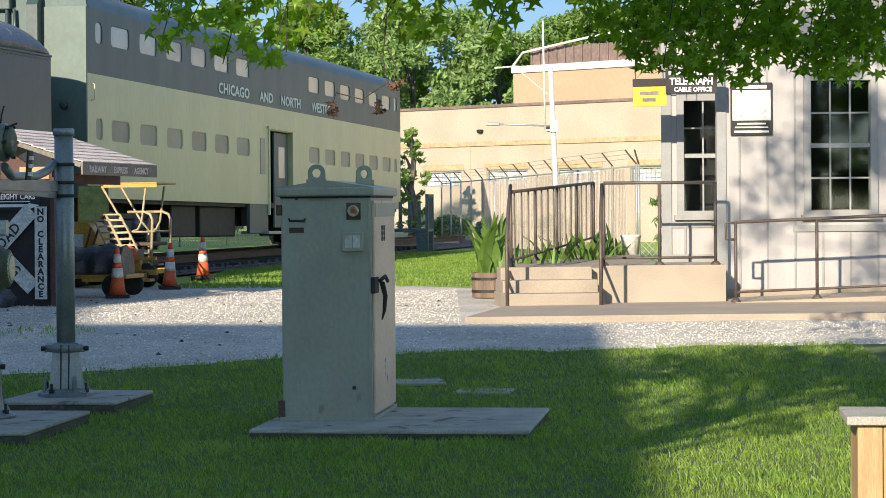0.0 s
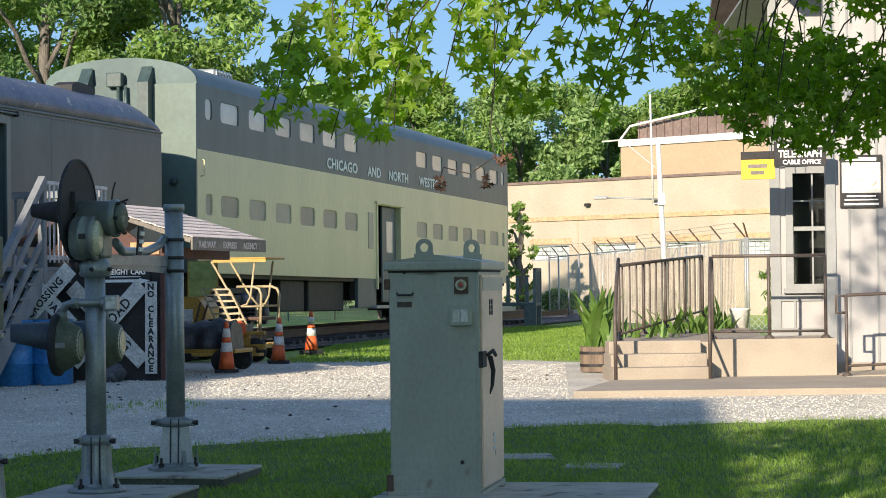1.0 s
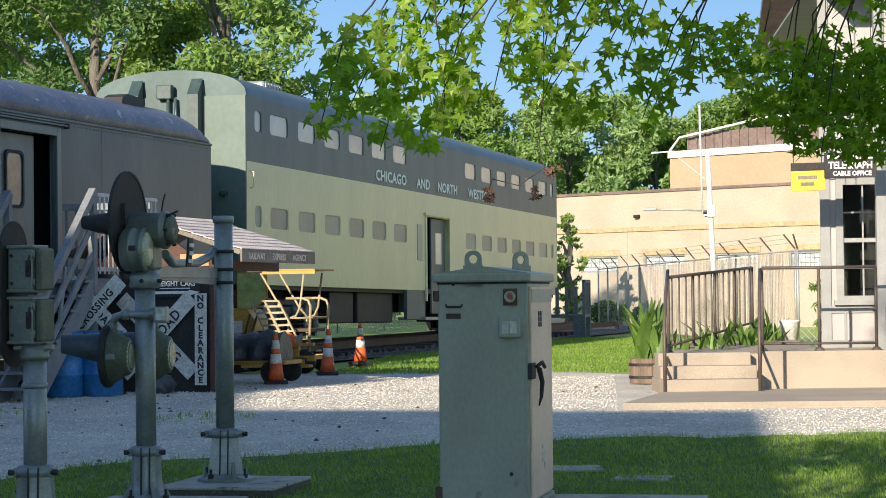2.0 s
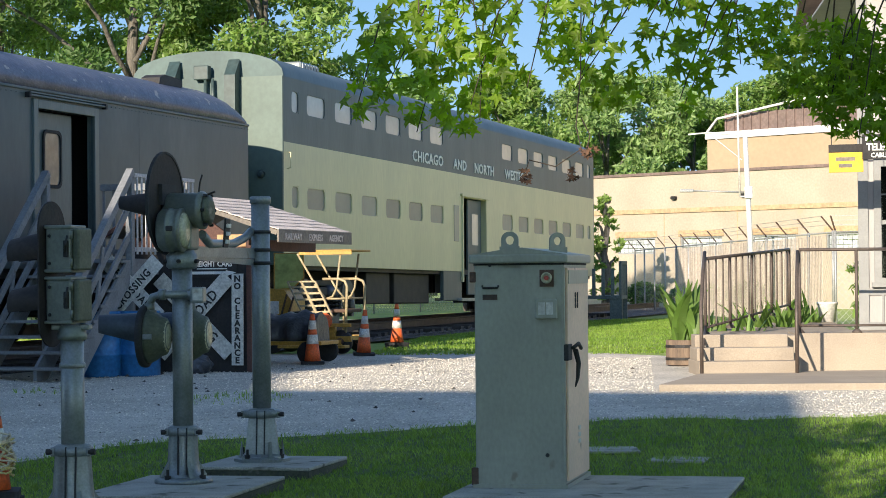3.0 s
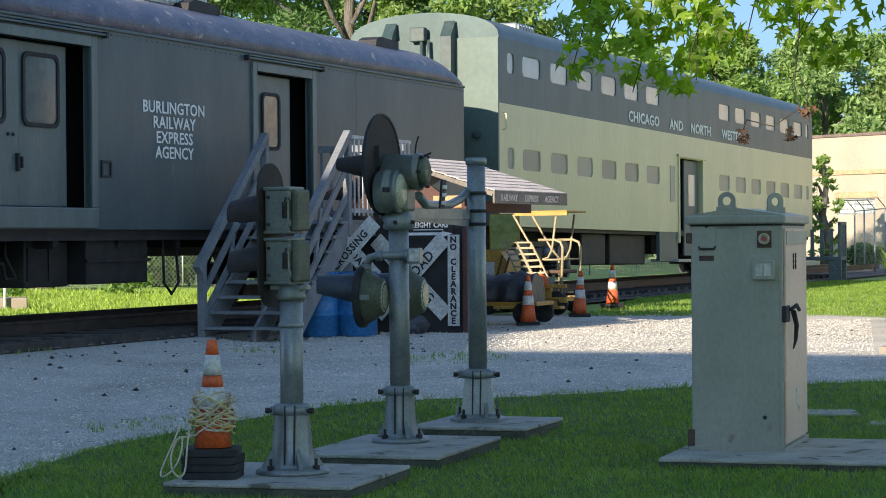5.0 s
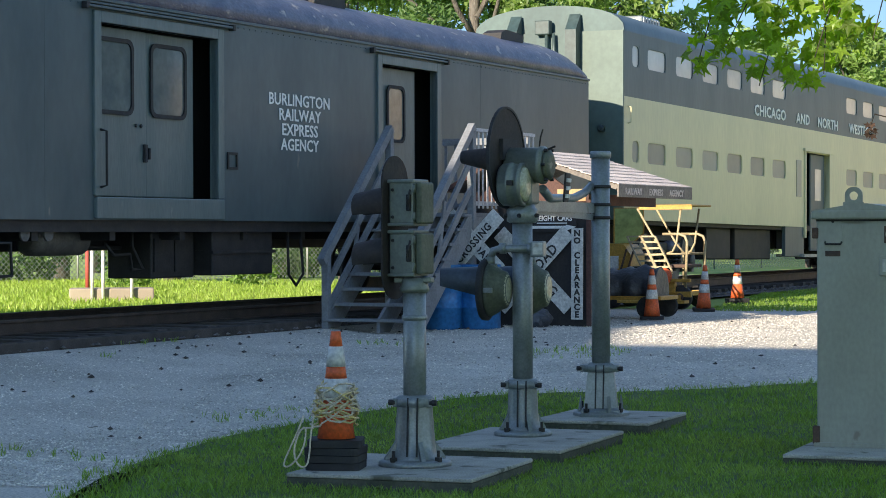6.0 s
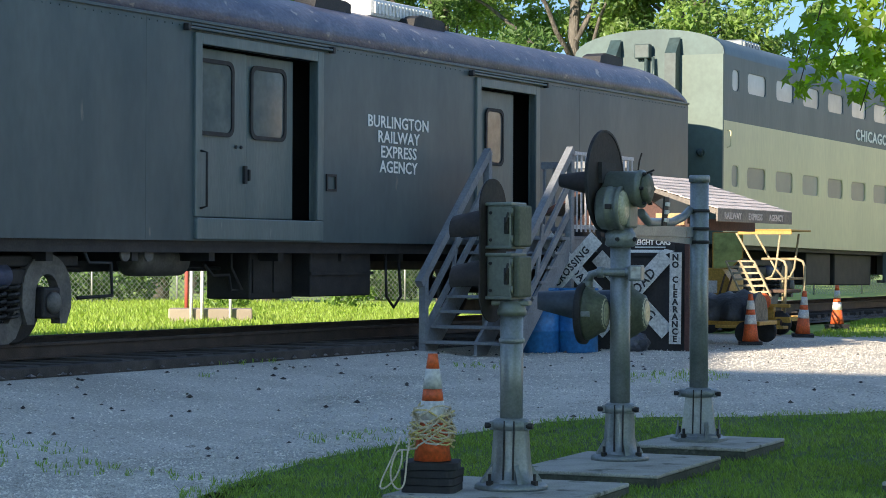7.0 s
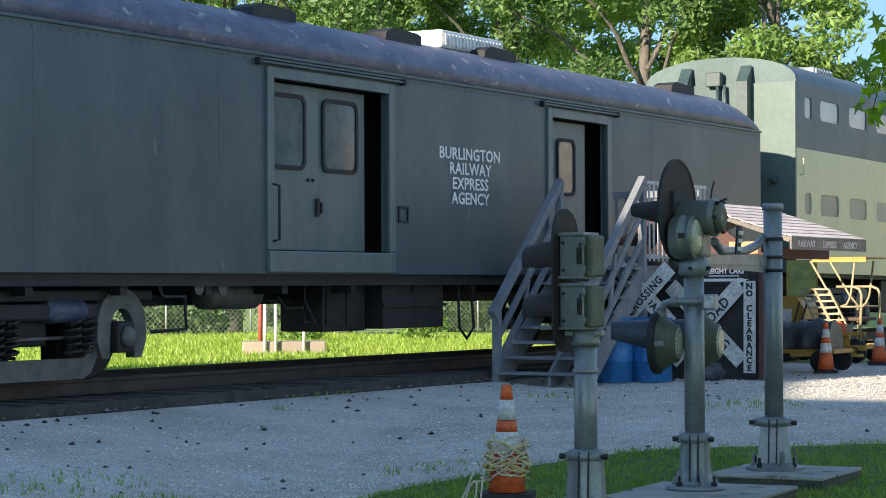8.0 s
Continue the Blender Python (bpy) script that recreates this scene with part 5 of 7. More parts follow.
part("spotlight_snout", B().tube([s2 @ Vector((-0.155, 0.02, 2.10)), s2 @ Vector((-0.30, 0.02, 2.115)), s2 @ Vector((-0.50, 0.02, 2.13))], [0.115, 0.085, 0.05], 18), "target", t2)
# low lamps on a cross arm
bk = part("cross_arm", B().tube([(-0.24, -0.06, 1.34), (-0.21, -0.07, 1.41), (-0.15, -0.08, 1.425), (0.18, -0.08, 1.425)], 0.03, 10).lathe([(0.042, 0), (0.042, 0.05)], 10, AX(pose(-0.16, -0.08, 1.425))).lathe([(0.042, 0), (0.042, 0.04)], 10, AX(pose(0.06, -0.08, 1.425))), "silver", t2)
part("junction_box", B().box(0.09, -0.15, 1.36, 0.19, -0.01, 1.48, bev=0.012), "silver", bk)
part("junction_tag", B().box(0.11, -0.156, 1.38, 0.185, -0.151, 1.47), "white_board", bk)
part("pole_band", B().lathe([(0.080, 0), (0.09, 0.01), (0.09, 0.05), (0.080, 0.06)], 16, pose(0, 0, 1.395)), "silver", bk)
for lx, yy in ((-0.26, -0.06), (-0.03, 0.36)):
    lm = pose(lx, yy, 1.11) @ pose(0, 0, 0, 0, 0, -3) @ pose(0, 0, 0, 0, 90, 0)
    L_ = part("flasher_lamp", B().lathe([(0.20, 0), (0.205, 0.03), (0.19, 0.06), (0.165, 0.10), (0.155, 0.105), (0.14, 0.15), (0.10, 0.17)], 28, lm), "signal_moss", t2, "round olive flasher lamp with a visor")
    part("lamp_ring", B().lathe([(0.232, -0.035), (0.236, -0.02), (0.236, 0.005), (0.21, 0.015)], 28, lm), "rubber", L_)
    part("rear_glass", B().lathe([(0.135, 0.151), (0.11, 0.166), (0.07, 0.176)], 20, lm), "lens", L_)
    part("hinge_lug", B().box(-0.02, -0.21, 0.02, 0.02, -0.18, 0.09, lm, bev=0.005), "silver", L_)
    part("visor", visor(0.15, 0.085, 0.34, -0.05, pose(lx - 0.02, yy, 1.14) @ pose(0, 0, 0, 0, 0, 10)), "visor_blue", L_)
    part("drop_pipe", B().tube([(lx + 0.02, yy, 1.29), (lx + 0.02, yy, 1.36)], 0.04, 10).lathe([(0.055, 1.28), (0.055, 1.31)], 10, pose(lx + 0.02, yy, 0)), "signal_green", L_)

# the bare mast with the arm
t3 = mast(-3.13, 18.42, 2.20, "tall bare silver mast with a bracket arm", 0.44, 0.15, 0.20, 0.235, 4)
part("cap", B().lathe([(0.08, 0), (0.09, 0.004), (0.09, 0.05), (0.08, 0.06)], 18, pose(0, 0, 2.15)), "silver", t3)
for z in (1.64, 1.75, 1.90):
    part("band", B().lathe([(0.08, 0), (0.088, 0.005), (0.088, 0.022), (0.08, 0.027)], 18, pose(0, 0, z)), "rubber", t3)
part("bracket_arm", B().beam((-0.06, -0.05, 1.735), (-0.29, -1.66, 1.735), 0.05, 0.085).beam((-0.06, -0.05, 1.66), (-0.27, -1.4, 1.70), 0.03, 0.05), "silver", t3)
part("conduit", B().tube([(-0.07, -0.06, 1.92), (-0.10, -0.2, 1.86), (-0.14, -0.5, 1.81), (-0.2, -1.2, 1.80), (-0.2, -1.5, 1.87)], 0.035, 10), "silver", t3)

# ---- traffic cones ----
def cone(x, y, z, tilt, label, stack=1, rope=False, h=0.71, base=0.36):
    c = thing("traffic_cone", pose(x, y, z, tilt, tilt * 0.6, random.uniform(0, 60)), label, "traffic cone", "traffic cones")
    zt = 0.05 * stack
    for k in range(stack):
        part("rubber_base", B().prism(rrect(-base / 2, -base / 2, base / 2, base / 2, 0.05), 0.045, pose(0, 0, 0.05 * k, 0, 0, random.uniform(-6, 6))), "rubber", c)
    prof = lambda u: 0.125 * (1 - u) + 0.032 * u
    def band(u0, u1, nm, mt, pr=0.0):
        return part(nm, B().lathe([(prof(u0) + pr, zt + h * u0), (prof(u1) + pr, zt + h * u1)], 20), mt, c)
    band(0.0, 0.36, "cone_skirt", "orange")
    band(0.36, 0.56, "reflective_collar", "reflect", 0.003)
    band(0.56, 0.67, "cone_middle", "orange")
    band(0.67, 0.86, "reflective_collar", "reflect", 0.003)
    band(0.86, 1.0, "cone_tip", "orange")
    return c


c0 = cone(-4.15, 14.05, rise(14) + 0.10, 0, "orange traffic cone on stacked rubber weights, tangled in rope", 4, h=0.70)
cone(-4.88, 33.3, 0.25, 0, "orange traffic cone with white collars on gravel")
cone(-4.57, 37.1, 0.25, 3, "slightly leaning orange traffic cone by the rail cart")
cone(-4.43, 41.0, 0.25, 0, "orange traffic cone on two black weights", 2)
rp_ = thing("rope_tangle", pose(-4.15, 14.05, rise(14) + 0.10), "tangled yellow and pale rope wound round the cone", "rope")
for q in range(9):
    pts = []
    z0, ph = random.uniform(0.26, 0.42), random.uniform(0, 6.28)
    for k in range(34):
        a = ph + k * 0.42
        z = z0 + 0.07 * math.sin(k * 0.55 + q) + 0.003 * k
        r = 0.105 - 0.13 * (z - 0.2) + 0.055 + 0.03 * math.sin(k * 1.7 + q * 2)
        pts.append((r * math.cos(a), r * math.sin(a), z))
    part("strand", B().tube(pts, 0.0065, 5), "rope" if q % 2 else "rope_pale", rp_)
for q, (dx, s) in enumerate(((-0.10, 1), (-0.17, -1))):
    pts = []
    for k in range(26):
        u = k / 25
        pts.append((dx * (1 + 0.5 * math.sin(3.1 * u)) + 0.10 * s * math.sin(math.pi * 2 * u) * u, -0.17 - 0.10 * math.sin(math.pi * u), 0.36 - 0.33 * math.sin(math.pi * min(1, u * 1.12) * 0.92)))
    part("loose_end", B().tube(pts, 0.0065, 6), "rope_pale", rp_)

# ---- stairs to the baggage car ----
def stair_stand():
    s = thing("wooden_stairs", TRACK @ pose(-12.6, -0.52, 0.24), "grey-painted wooden stairs with handrails up to the car door", "stairs")
    W, RUN, RISE, N = 1.28, 1.88, 1.60, 8
    yn, yf = -W, 0.0
    for y in (yn, yf, (yn + yf) / 2 - 0.15):
        st = B()
        st.prism([(0.0, 0.0), (0.30, 0.0), (RUN + 0.05, RISE - 0.26), (RUN + 0.05, RISE - 0.02), (RUN - 0.1, RISE - 0.02), (0.0, 0.17)], 0.045, Matrix(((1, 0, 0, 0), (0, 0, -1, y + 0.02), (0, 1, 0, 0), (0, 0, 0, 1))))
        part("stringer", st, "stair", s)
    for k in range(N):
        x, z = RUN * (k + 0.55) / N, RISE * (k + 1) / N - 0.02
        part("tread", B().box(x - 0.16, yn - 0.03, z - 0.04, x + 0.15, yf + 0.03, z, bev=0.006), "stair", s)
    for y in (yn, yf):
        p0 = part("post", B().box(-0.02, y - 0.05, -0.05, 0.08, y + 0.05, 1.02, bev=0.008), "stair", s)
        part("post", B().box(RUN - 0.02, y - 0.05, 0.0, RUN + 0.08, y + 0.05, RISE + 1.14, bev=0.008), "stair", s)
        part("handrail", B().beam((-0.10, y, 0.94), (RUN + 0.06, y, RISE + 1.2), 0.10, 0.11), "stair", s)
        for dz in (0.60, 0.28):
            part("mid_rail", B().beam((0.03, y, dz), (RUN, y, RISE + dz * 1.25 - 0.02), 0.035, 0.10), "stair", s)
        part("brace", B().beam((RUN * 0.45, y, RISE * 0.45 + 0.3), (RUN * 0.55, y, RISE * 0.5 + 0.95), 0.03, 0.07), "stair", s)
    # landing
    LX0, LX1 = RUN, RUN + 2.25
    part("landing", B().box(LX0, yn, RISE - 0.05, LX1, yf + 0.35, RISE, bev=0.006).box(LX0, yn, RISE - 0.22, LX1, yn + 0.05, RISE - 0.051).box(LX1 - 0.05, yn + 0.05, RISE - 0.22, LX1, yf + 0.3, RISE - 0.051), "stair", s)
    for x, y in ((LX1 - 0.06, yn + 0.06), (LX1 - 0.06, yf), (LX0 + 0.06, yn + 0.06)):
        part("leg", B().box(x - 0.05, y - 0.05, -0.05, x + 0.05, y + 0.05, RISE - 0.051, bev=0.006), "stair", s)
    rl = part("landing_rail", B().box(LX0, yn - 0.02, RISE + 1.13, LX1, yn + 0.07, RISE + 1.18, bev=0.006).box(LX0, yn, RISE + 0.10, LX1, yn + 0.05, RISE + 0.16), "balus", s, "pale grey picket railing of the landing")
    for k in range(15):
        x = LX0 + 0.1 + k * 0.15
        part("picket", B().box(x - 0.022, yn - 0.012, RISE + 0.06, x + 0.022, yn + 0.0, RISE + 1.135), "balus", rl)
    re = part("end_rail", B().box(LX1 - 0.05, yn + 0.08, RISE + 1.03, LX1, yf + 0.2, RISE + 1.13), "stair", s)
    part("low_rail", B().box(LX1 - 0.05, yn + 0.08, RISE + 0.10, LX1, yf + 0.2, RISE + 0.16), "stair", s)
    for k in range(9):
        y = yn + 0.16 + k * 0.16
        part("picket", B().box(LX1 - 0.012, y - 0.022, RISE + 0.06, LX1, y + 0.022, RISE + 1.135), "stair", re)
    return s


stair_stand()


def crossbuck(name, m, label, w1, w2, arm=0.60, txt=0.17):
    """Two crossed white boards with black letters on the face m."""
    c = thing(name, m, label, "sign", "crossbuck signs")
    for k, (ang, word) in enumerate(((-45, w1), (46, w2))):
        r = pose(0, 0, 0.012 * k, 0, 0, ang)
        bd = part("board", B().box(-arm, -0.115, 0, arm, 0.115, 0.011, r, bev=0.004), "white_board", c)
        letters("lettering", word, txt, r @ pose(0, -txt * 0.36, 0.0125), "black_letter", bd, 0.9, 0.004, 1.12)
    return c


def TL(x, y, z=0.0):
    return TRACK @ Vector((x, y, z))


R_END = TRACK.to_3x3() @ Vector((0, -1, 0))      # to the right along a face that looks back at the camera
# ---- sign shed ----
def sign_shed():
    s = thing("sign_shed", TRACK @ pose(-9.75, -1.75, 0.24), "small brown shed with a shingled awning roof and sign panels", "shed")
    D, W, H = 2.75, 1.40, 1.98
    part("front_wall", B().box(0, -W, 0, 0.06, 0.35, 1.72), "black_board", s, "black-painted end wall")
    part("gable", B().prism([(-W - 0.02, 1.72), (0.35, 1.72), (-0.35, 2.46)], 0.06, Matrix(((0, 0, 1, 0.0), (1, 0, 0, 0), (0, 1, 0, 0), (0, 0, 0, 1)))), "shed", s)
    part("back_wall", B().box(0.06, 0.29, 0, D, 0.35, 1.9), "shed", s, "reddish-brown board wall under the awning")
    part("inner_wall", B().box(0.06, -0.25, 0, 2.5, -0.2, 1.9), "shed", s)
    part("far_post", B().box(D - 0.12, 0.16, 0, D, 0.28, 1.9, bev=0.006), "shed", s)
    part("corner_post", B().box(-0.05, -W - 0.07, 0, 0.05, -W, 1.78, bev=0.006), "shed", s)
    part("header", B().box(0.0, -W - 0.02, 1.70, D, -W + 0.08, 1.86), "shed", s)
    # roof: shingle courses on the side that faces the yard
    za, ya, zb, yb = 2.50, -0.30, 1.98, -W - 0.52
    part("roof_deck", B().prism([(yb, zb), (ya, za), (0.75, 1.95), (0.75, 1.90), (ya, za - 0.05), (yb, zb - 0.05)], D + 0.3, Matrix(((0, 0, 1, -0.18), (1, 0, 0, 0), (0, 1, 0, 0), (0, 0, 0, 1)))), "fascia", s)
    slope = (Vector((0, yb, zb)) - Vector((0, ya, za)))
    nrm = Vector((0, slope.z, -slope.y)).normalized()
    nrm = nrm if nrm.z > 0 else -nrm
    for k in range(9):
        a = Vector((0, ya, za)) + slope * (k / 9.0)
        c = Vector((0, ya, za)) + slope * ((k + 1.12) / 9.0)
        x = -0.2
        while x < D + 0.12:
            w = random.uniform(0.30, 0.46)
            x1 = min(x + w, D + 0.14)
            v = [Vector((xx, q.y, q.z)) + nrm * h for q, h0 in ((a, 0.004), (c, 0.016)) for xx, h in ((x, h0), (x1 - 0.008, h0), (x1 - 0.008, h0 + 0.012), (x, h0 + 0.012))]
            part("shingle", B()._add(v, [(0, 1, 2, 3), (7, 6, 5, 4), (0, 4, 5, 1), (1, 5, 6, 2), (2, 6, 7, 3), (3, 7, 4, 0)]), "shingle", s)
            x = x1
    f = part("fascia_board", B().box(-0.2, yb - 0.03, zb - 0.17, D + 0.14, yb, zb + 0.01, bev=0.005), "fascia", s, "weathered fascia board with worn lettering")
    for word, wx in (("RAILWAY", 0.38), ("EXPRESS", 1.30), ("AGENCY", 2.18)):
        letters("lettering", word, 0.13, face_m((wx, yb - 0.032, zb - 0.13), (1, 0, 0)), "shingle", f, 1.15, 0.003, 1.05)
    part("gable_trim", B().beam((-0.19, ya, za - 0.02), (-0.19, yb, zb - 0.04), 0.03, 0.06), "fascia", s)
    part("gable_trim", B().beam((-0.19, ya, za - 0.02), (-0.19, 0.75, 1.9), 0.03, 0.06), "shed", s)
    part("gable_panel", B().box(-0.012, -W + 0.02, 1.76, -0.002, -0.95, 1.93), "tan_wood", s)
    return s


sign_shed()
FW = lambda y, z, x=-9.775: face_m(TL(x, y, z), R_END)
sg = thing("direction_sign", FW(-2.68, 1.77), "black panel with white lettering and an arrow", "sign")
part("board", B().box(-0.42, -0.2, 0, 0.32, 0.16, 0.012), "black_board", sg)
letters("lettering", "FREIGHT CARS", 0.105, pose(-0.05, -0.045, 0.013), "white_letter", sg, 0.88, 0.003)
letters("lettering", "USED", 0.095, pose(-0.28, 0.055, 0.013), "white_letter", sg, 0.9, 0.003)
part("text_bar", B().box(-0.12, 0.06, 0.0125, 0.28, 0.12, 0.0145), "white_letter", sg)
part("text_bar", B().box(-0.28, -0.085, 0.0125, 0.18, -0.07, 0.0145), "white_letter", sg)
part("arrow", B().prism([(-0.42, -0.155), (0.16, -0.155), (0.16, -0.185), (0.32, -0.13), (0.16, -0.10), (0.16, -0.115), (-0.42, -0.115)], 0.003, pose(0, 0, 0.0125)), "white_letter", sg)
crossbuck("crossbuck_sign", FW(-2.36, 1.03, -9.80), "white crossbuck sign with black railroad crossing letters on the black wall", "CROSSING", "RAILROAD", 0.76, 0.20)
crossbuck("crossbuck_sign", FW(-1.86, 1.42, -10.75), "weathered crossbuck sign leaning under the landing", "RAILROAD", "CROSSING", 0.55, 0.15)
vs = thing("clearance_sign", face_m(TL(-9.83, -3.03, 0.98), R_END, (0.012, 0, 1)), "narrow upright white sign with black no clearance letters", "sign")
part("board", B().box(-0.088, -0.64, 0, 0.088, 0.64, 0.014, bev=0.003), "white_board", vs)
for k, ch in enumerate("NO CLEARANCE"):
    if ch != " ":
        letters("lettering", ch, 0.12, pose(0, 0.53 - k * 0.1035, 0.0155), "black_letter", vs, 1.05, 0.005)

# barrels, sack
for k, (y, x) in enumerate(((-1.60, -11.25), (-2.04, -10.95))):
    bb = thing("plastic_barrel", TRACK @ pose(x, y, 0.24), "blue plastic barrel beside the stairs", "barrel", "blue barrels")
    part("drum", B().lathe([(0.27, 0), (0.285, 0.02), (0.285, 0.28), (0.295, 0.29), (0.295, 0.31), (0.285, 0.32), (0.285, 0.58), (0.295, 0.59), (0.295, 0.61), (0.285, 0.62), (0.28, 0.84), (0.26, 0.86)], 26), "blue", bb)
    part("rim", B().lathe([(0.285, 0.845), (0.292, 0.86), (0.285, 0.885), (0.265, 0.88)], 26), "blue", bb)
sk = B()
bmesh.ops.create_icosphere(sk.bm, subdivisions=3, radius=0.2)
for v in sk.bm.verts:
    v.co = v.co * (1 + 0.35 * noise.noise(v.co * 9)) * 1.0
    v.co.z = max(v.co.z * 0.75, -0.12) + 0.12
solid("black_sack", sk, "tarp", "crumpled black sack on the gravel by the shed", "sack", m=TRACK @ pose(-10.15, -2.55, 0.24))

# ---- rail cart (track speeder) ----
def rail_cart():
    """A small track speeder that stands across the view, its side to the track."""
    c = thing("rail_cart", face_m((-5.58, 38.5, 0.25), R_END, (0.203, 0.979, 0)), "yellow track maintenance cart with canopy and cream guard rails", "rail cart")
    for x in (-0.66, 0.62):
        for y in (-0.45, 0.5):
            w = part("wheel", B().lathe([(0.19, -0.04), (0.21, -0.03), (0.19, 0.04), (0.06, 0.05)], 20, pose(x, y, 0.20) @ pose(0, 0, 0, 90, 0, 0)), "dark_iron", c)
            part("hub", B().lathe([(0.07, 0), (0.05, 0.05)], 12, pose(x, y - 0.05, 0.2) @ pose(0, 0, 0, 90, 0, 0)), "rust", w)
    part("chassis", B().box(-0.85, -0.5, 0.20, 0.82, -0.42, 0.30, bev=0.01).box(-0.85, 0.45, 0.20, 0.82, 0.53, 0.30, bev=0.01).box(-0.45, -0.42, 0.22, -0.35, 0.45, 0.28).box(0.62, -0.42, 0.22, 0.72, 0.45, 0.28), "yellow", c)
    part("step_board", B().box(-0.42, -0.78, 0.10, 0.80, -0.52, 0.15, bev=0.008).box(-0.30, -0.56, 0.14, -0.24, -0.50, 0.24).box(0.60, -0.56, 0.14, 0.66, -0.50, 0.24), "yellow", c)
    part("side_beam", B().box(-0.05, -0.55, 0.28, 0.55, -0.44, 0.46, bev=0.012), "yellow", c)
    part("side_beam", B().box(0.30, -0.62, 0.46, 0.85, -0.55, 0.52, bev=0.01), "yellow", c)
    part("engine_cowl", B().prism([(-0.86, 0.45), (-0.42, 0.45), (-0.42, 0.92), (-0.55, 1.10), (-0.86, 1.12)], 0.7, Matrix(((1, 0, 0, 0), (0, 0, 1, -0.1), (0, 1, 0, 0), (0, 0, 0, 1)))), "yellow", c, "yellow sheet-metal engine cowl")
    part("engine", B().box(-0.40, -0.15, 0.32, 0.10, 0.4, 0.72, bev=0.03), "dark_iron", c)
    part("data_sheet", B().box(-0.84, -0.125, 0.68, -0.64, -0.105, 0.90), "white_board", c)
    ws = part("windscreen_frame", B().tube([(-0.86, 0.25, 1.10), (-0.86, 0.25, 1.74), (-0.31, 0.25, 1.74), (-0.31, 0.25, 1.30), (-0.52, 0.25, 1.12), (-0.86, 0.25, 1.10)], 0.014, 6), "yellow", c)
    part("windscreen", B().prism([(-0.85, 1.11), (-0.53, 1.13), (-0.32, 1.31), (-0.32, 1.73), (-0.85, 1.73)], 0.008, Matrix(((1, 0, 0, 0), (0, 0, 1, 0.25), (0, 1, 0, 0), (0, 0, 0, 1)))), "screen", ws, "yellowed plastic windscreen")
    part("canopy", B().box(-0.12, -0.5, 1.75, 0.84, 0.55, 1.785, bev=0.015).box(-0.12, -0.5, 1.70, 0.84, -0.47, 1.755), "yellow", c, "thin yellow canopy")
    for y in (-0.46, 0.5):
        part("canopy_post", B().tube([(-0.16, y, 1.72), (0.20, y, 1.12), (0.34, y, 0.96)], 0.02, 8), "cream_pipe", c)
        part("canopy_post", B().tube([(0.63, y, 1.72), (0.55, y, 1.12), (0.48, y, 0.98), (0.34, y, 0.94), (0.34, y, 0.30)], 0.02, 8), "cream_pipe", c)
        part("seat_hoop", B().tube([(0.30, y, 1.28), (0.60, y, 1.28), (0.70, y, 1.24), (0.74, y, 1.15), (0.71, y, 0.30)], 0.024, 10), "cream_pipe", c)
        part("seat_rail", B().tube([(0.30, y, 0.94), (0.72, y, 0.94)], 0.018, 8), "cream_pipe", c)
    part("bench", B().box(0.34, -0.42, 0.70, 0.70, 0.45, 0.76, bev=0.02), "rust", c)
    for x0, x1, nm in ((-0.31, 0.06, "leaning cream slatted guard"), (-0.06, 0.28, "leaning cream slatted guard")):
        a0, a1 = Vector((x0, -0.56, 1.24)), Vector((x0 + 0.34, -0.62, 0.60))
        b0, b1 = Vector((x0 + 0.26, -0.56, 1.24)), Vector((x0 + 0.60, -0.62, 0.62))
        g = part("folding_guard", B().beam(a0, a1, 0.028).beam(b0, b1, 0.028).beam(a0, b0, 0.028).beam(a1, b1, 0.028), "cream_pipe", c, nm)
        for k in range(5):
            part("slat", B().beam(a0.lerp(a1, 0.15 + k * 0.17), b0.lerp(b1, 0.15 + k * 0.17), 0.016, 0.035), "cream_pipe", g)
    for xa, xb in ((-0.62, -0.42), (-0.50, -0.28)):
        part("brace_bar", B().beam((xa, -0.2, 0.48), (xb, -0.3, 1.02), 0.025), "rust", c)
    part("reel", B().lathe([(0.13, 0), (0.14, 0.02), (0.14, 0.06), (0.04, 0.07)], 22, face_m((0.40, -0.64, 0.56), (1, 0, 0))), "orange", c, "orange round reel")
    return c


rail_cart()
tp = B()
n1, n2 = 22, 14
vs_ = []
for i in range(n1 + 1):
    row = []
    for j in range(n2 + 1):
        x, a = -0.5 + 1.12 * i / n1, math.pi * (j / n2)
        r = 0.42 + 0.07 * noise.noise(Vector((x * 4, a * 1.5, 0))) + 0.02 * math.sin(x * 23)
        row.append(tp.bm.verts.new((x, 0.34 * math.cos(a) * (1 + 0.1 * math.sin(i)), max(0.0, r * math.sin(a)) + 0.06 * noise.noise(Vector((x * 5, a, 4))) * math.sin(a))))
    vs_.append(row)
for i in range(n1):
    for j in range(n2):
        tp.bm.faces.new((vs_[i][j], vs_[i + 1][j], vs_[i + 1][j + 1], vs_[i][j + 1])).smooth = True
tp.bm.faces.new(vs_[0])
tp.bm.faces.new(vs_[-1])
tp.bm.faces.new([r[0] for r in vs_] + [r[-1] for r in reversed(vs_)])
hc = thing("hand_cart", face_m((-5.42, 34.0, 0.25), R_END, (0.203, 0.979, 0)), "low flat cart with a black tarpaulin bundle", "cart")
part("deck", B().box(-0.6, -0.4, 0.28, 0.75, 0.4, 0.34, bev=0.01), "yellow", hc)
part("tarpaulin", tp, "tarp", hc, "wrinkled black tarpaulin", pose(0, 0, 0.34))
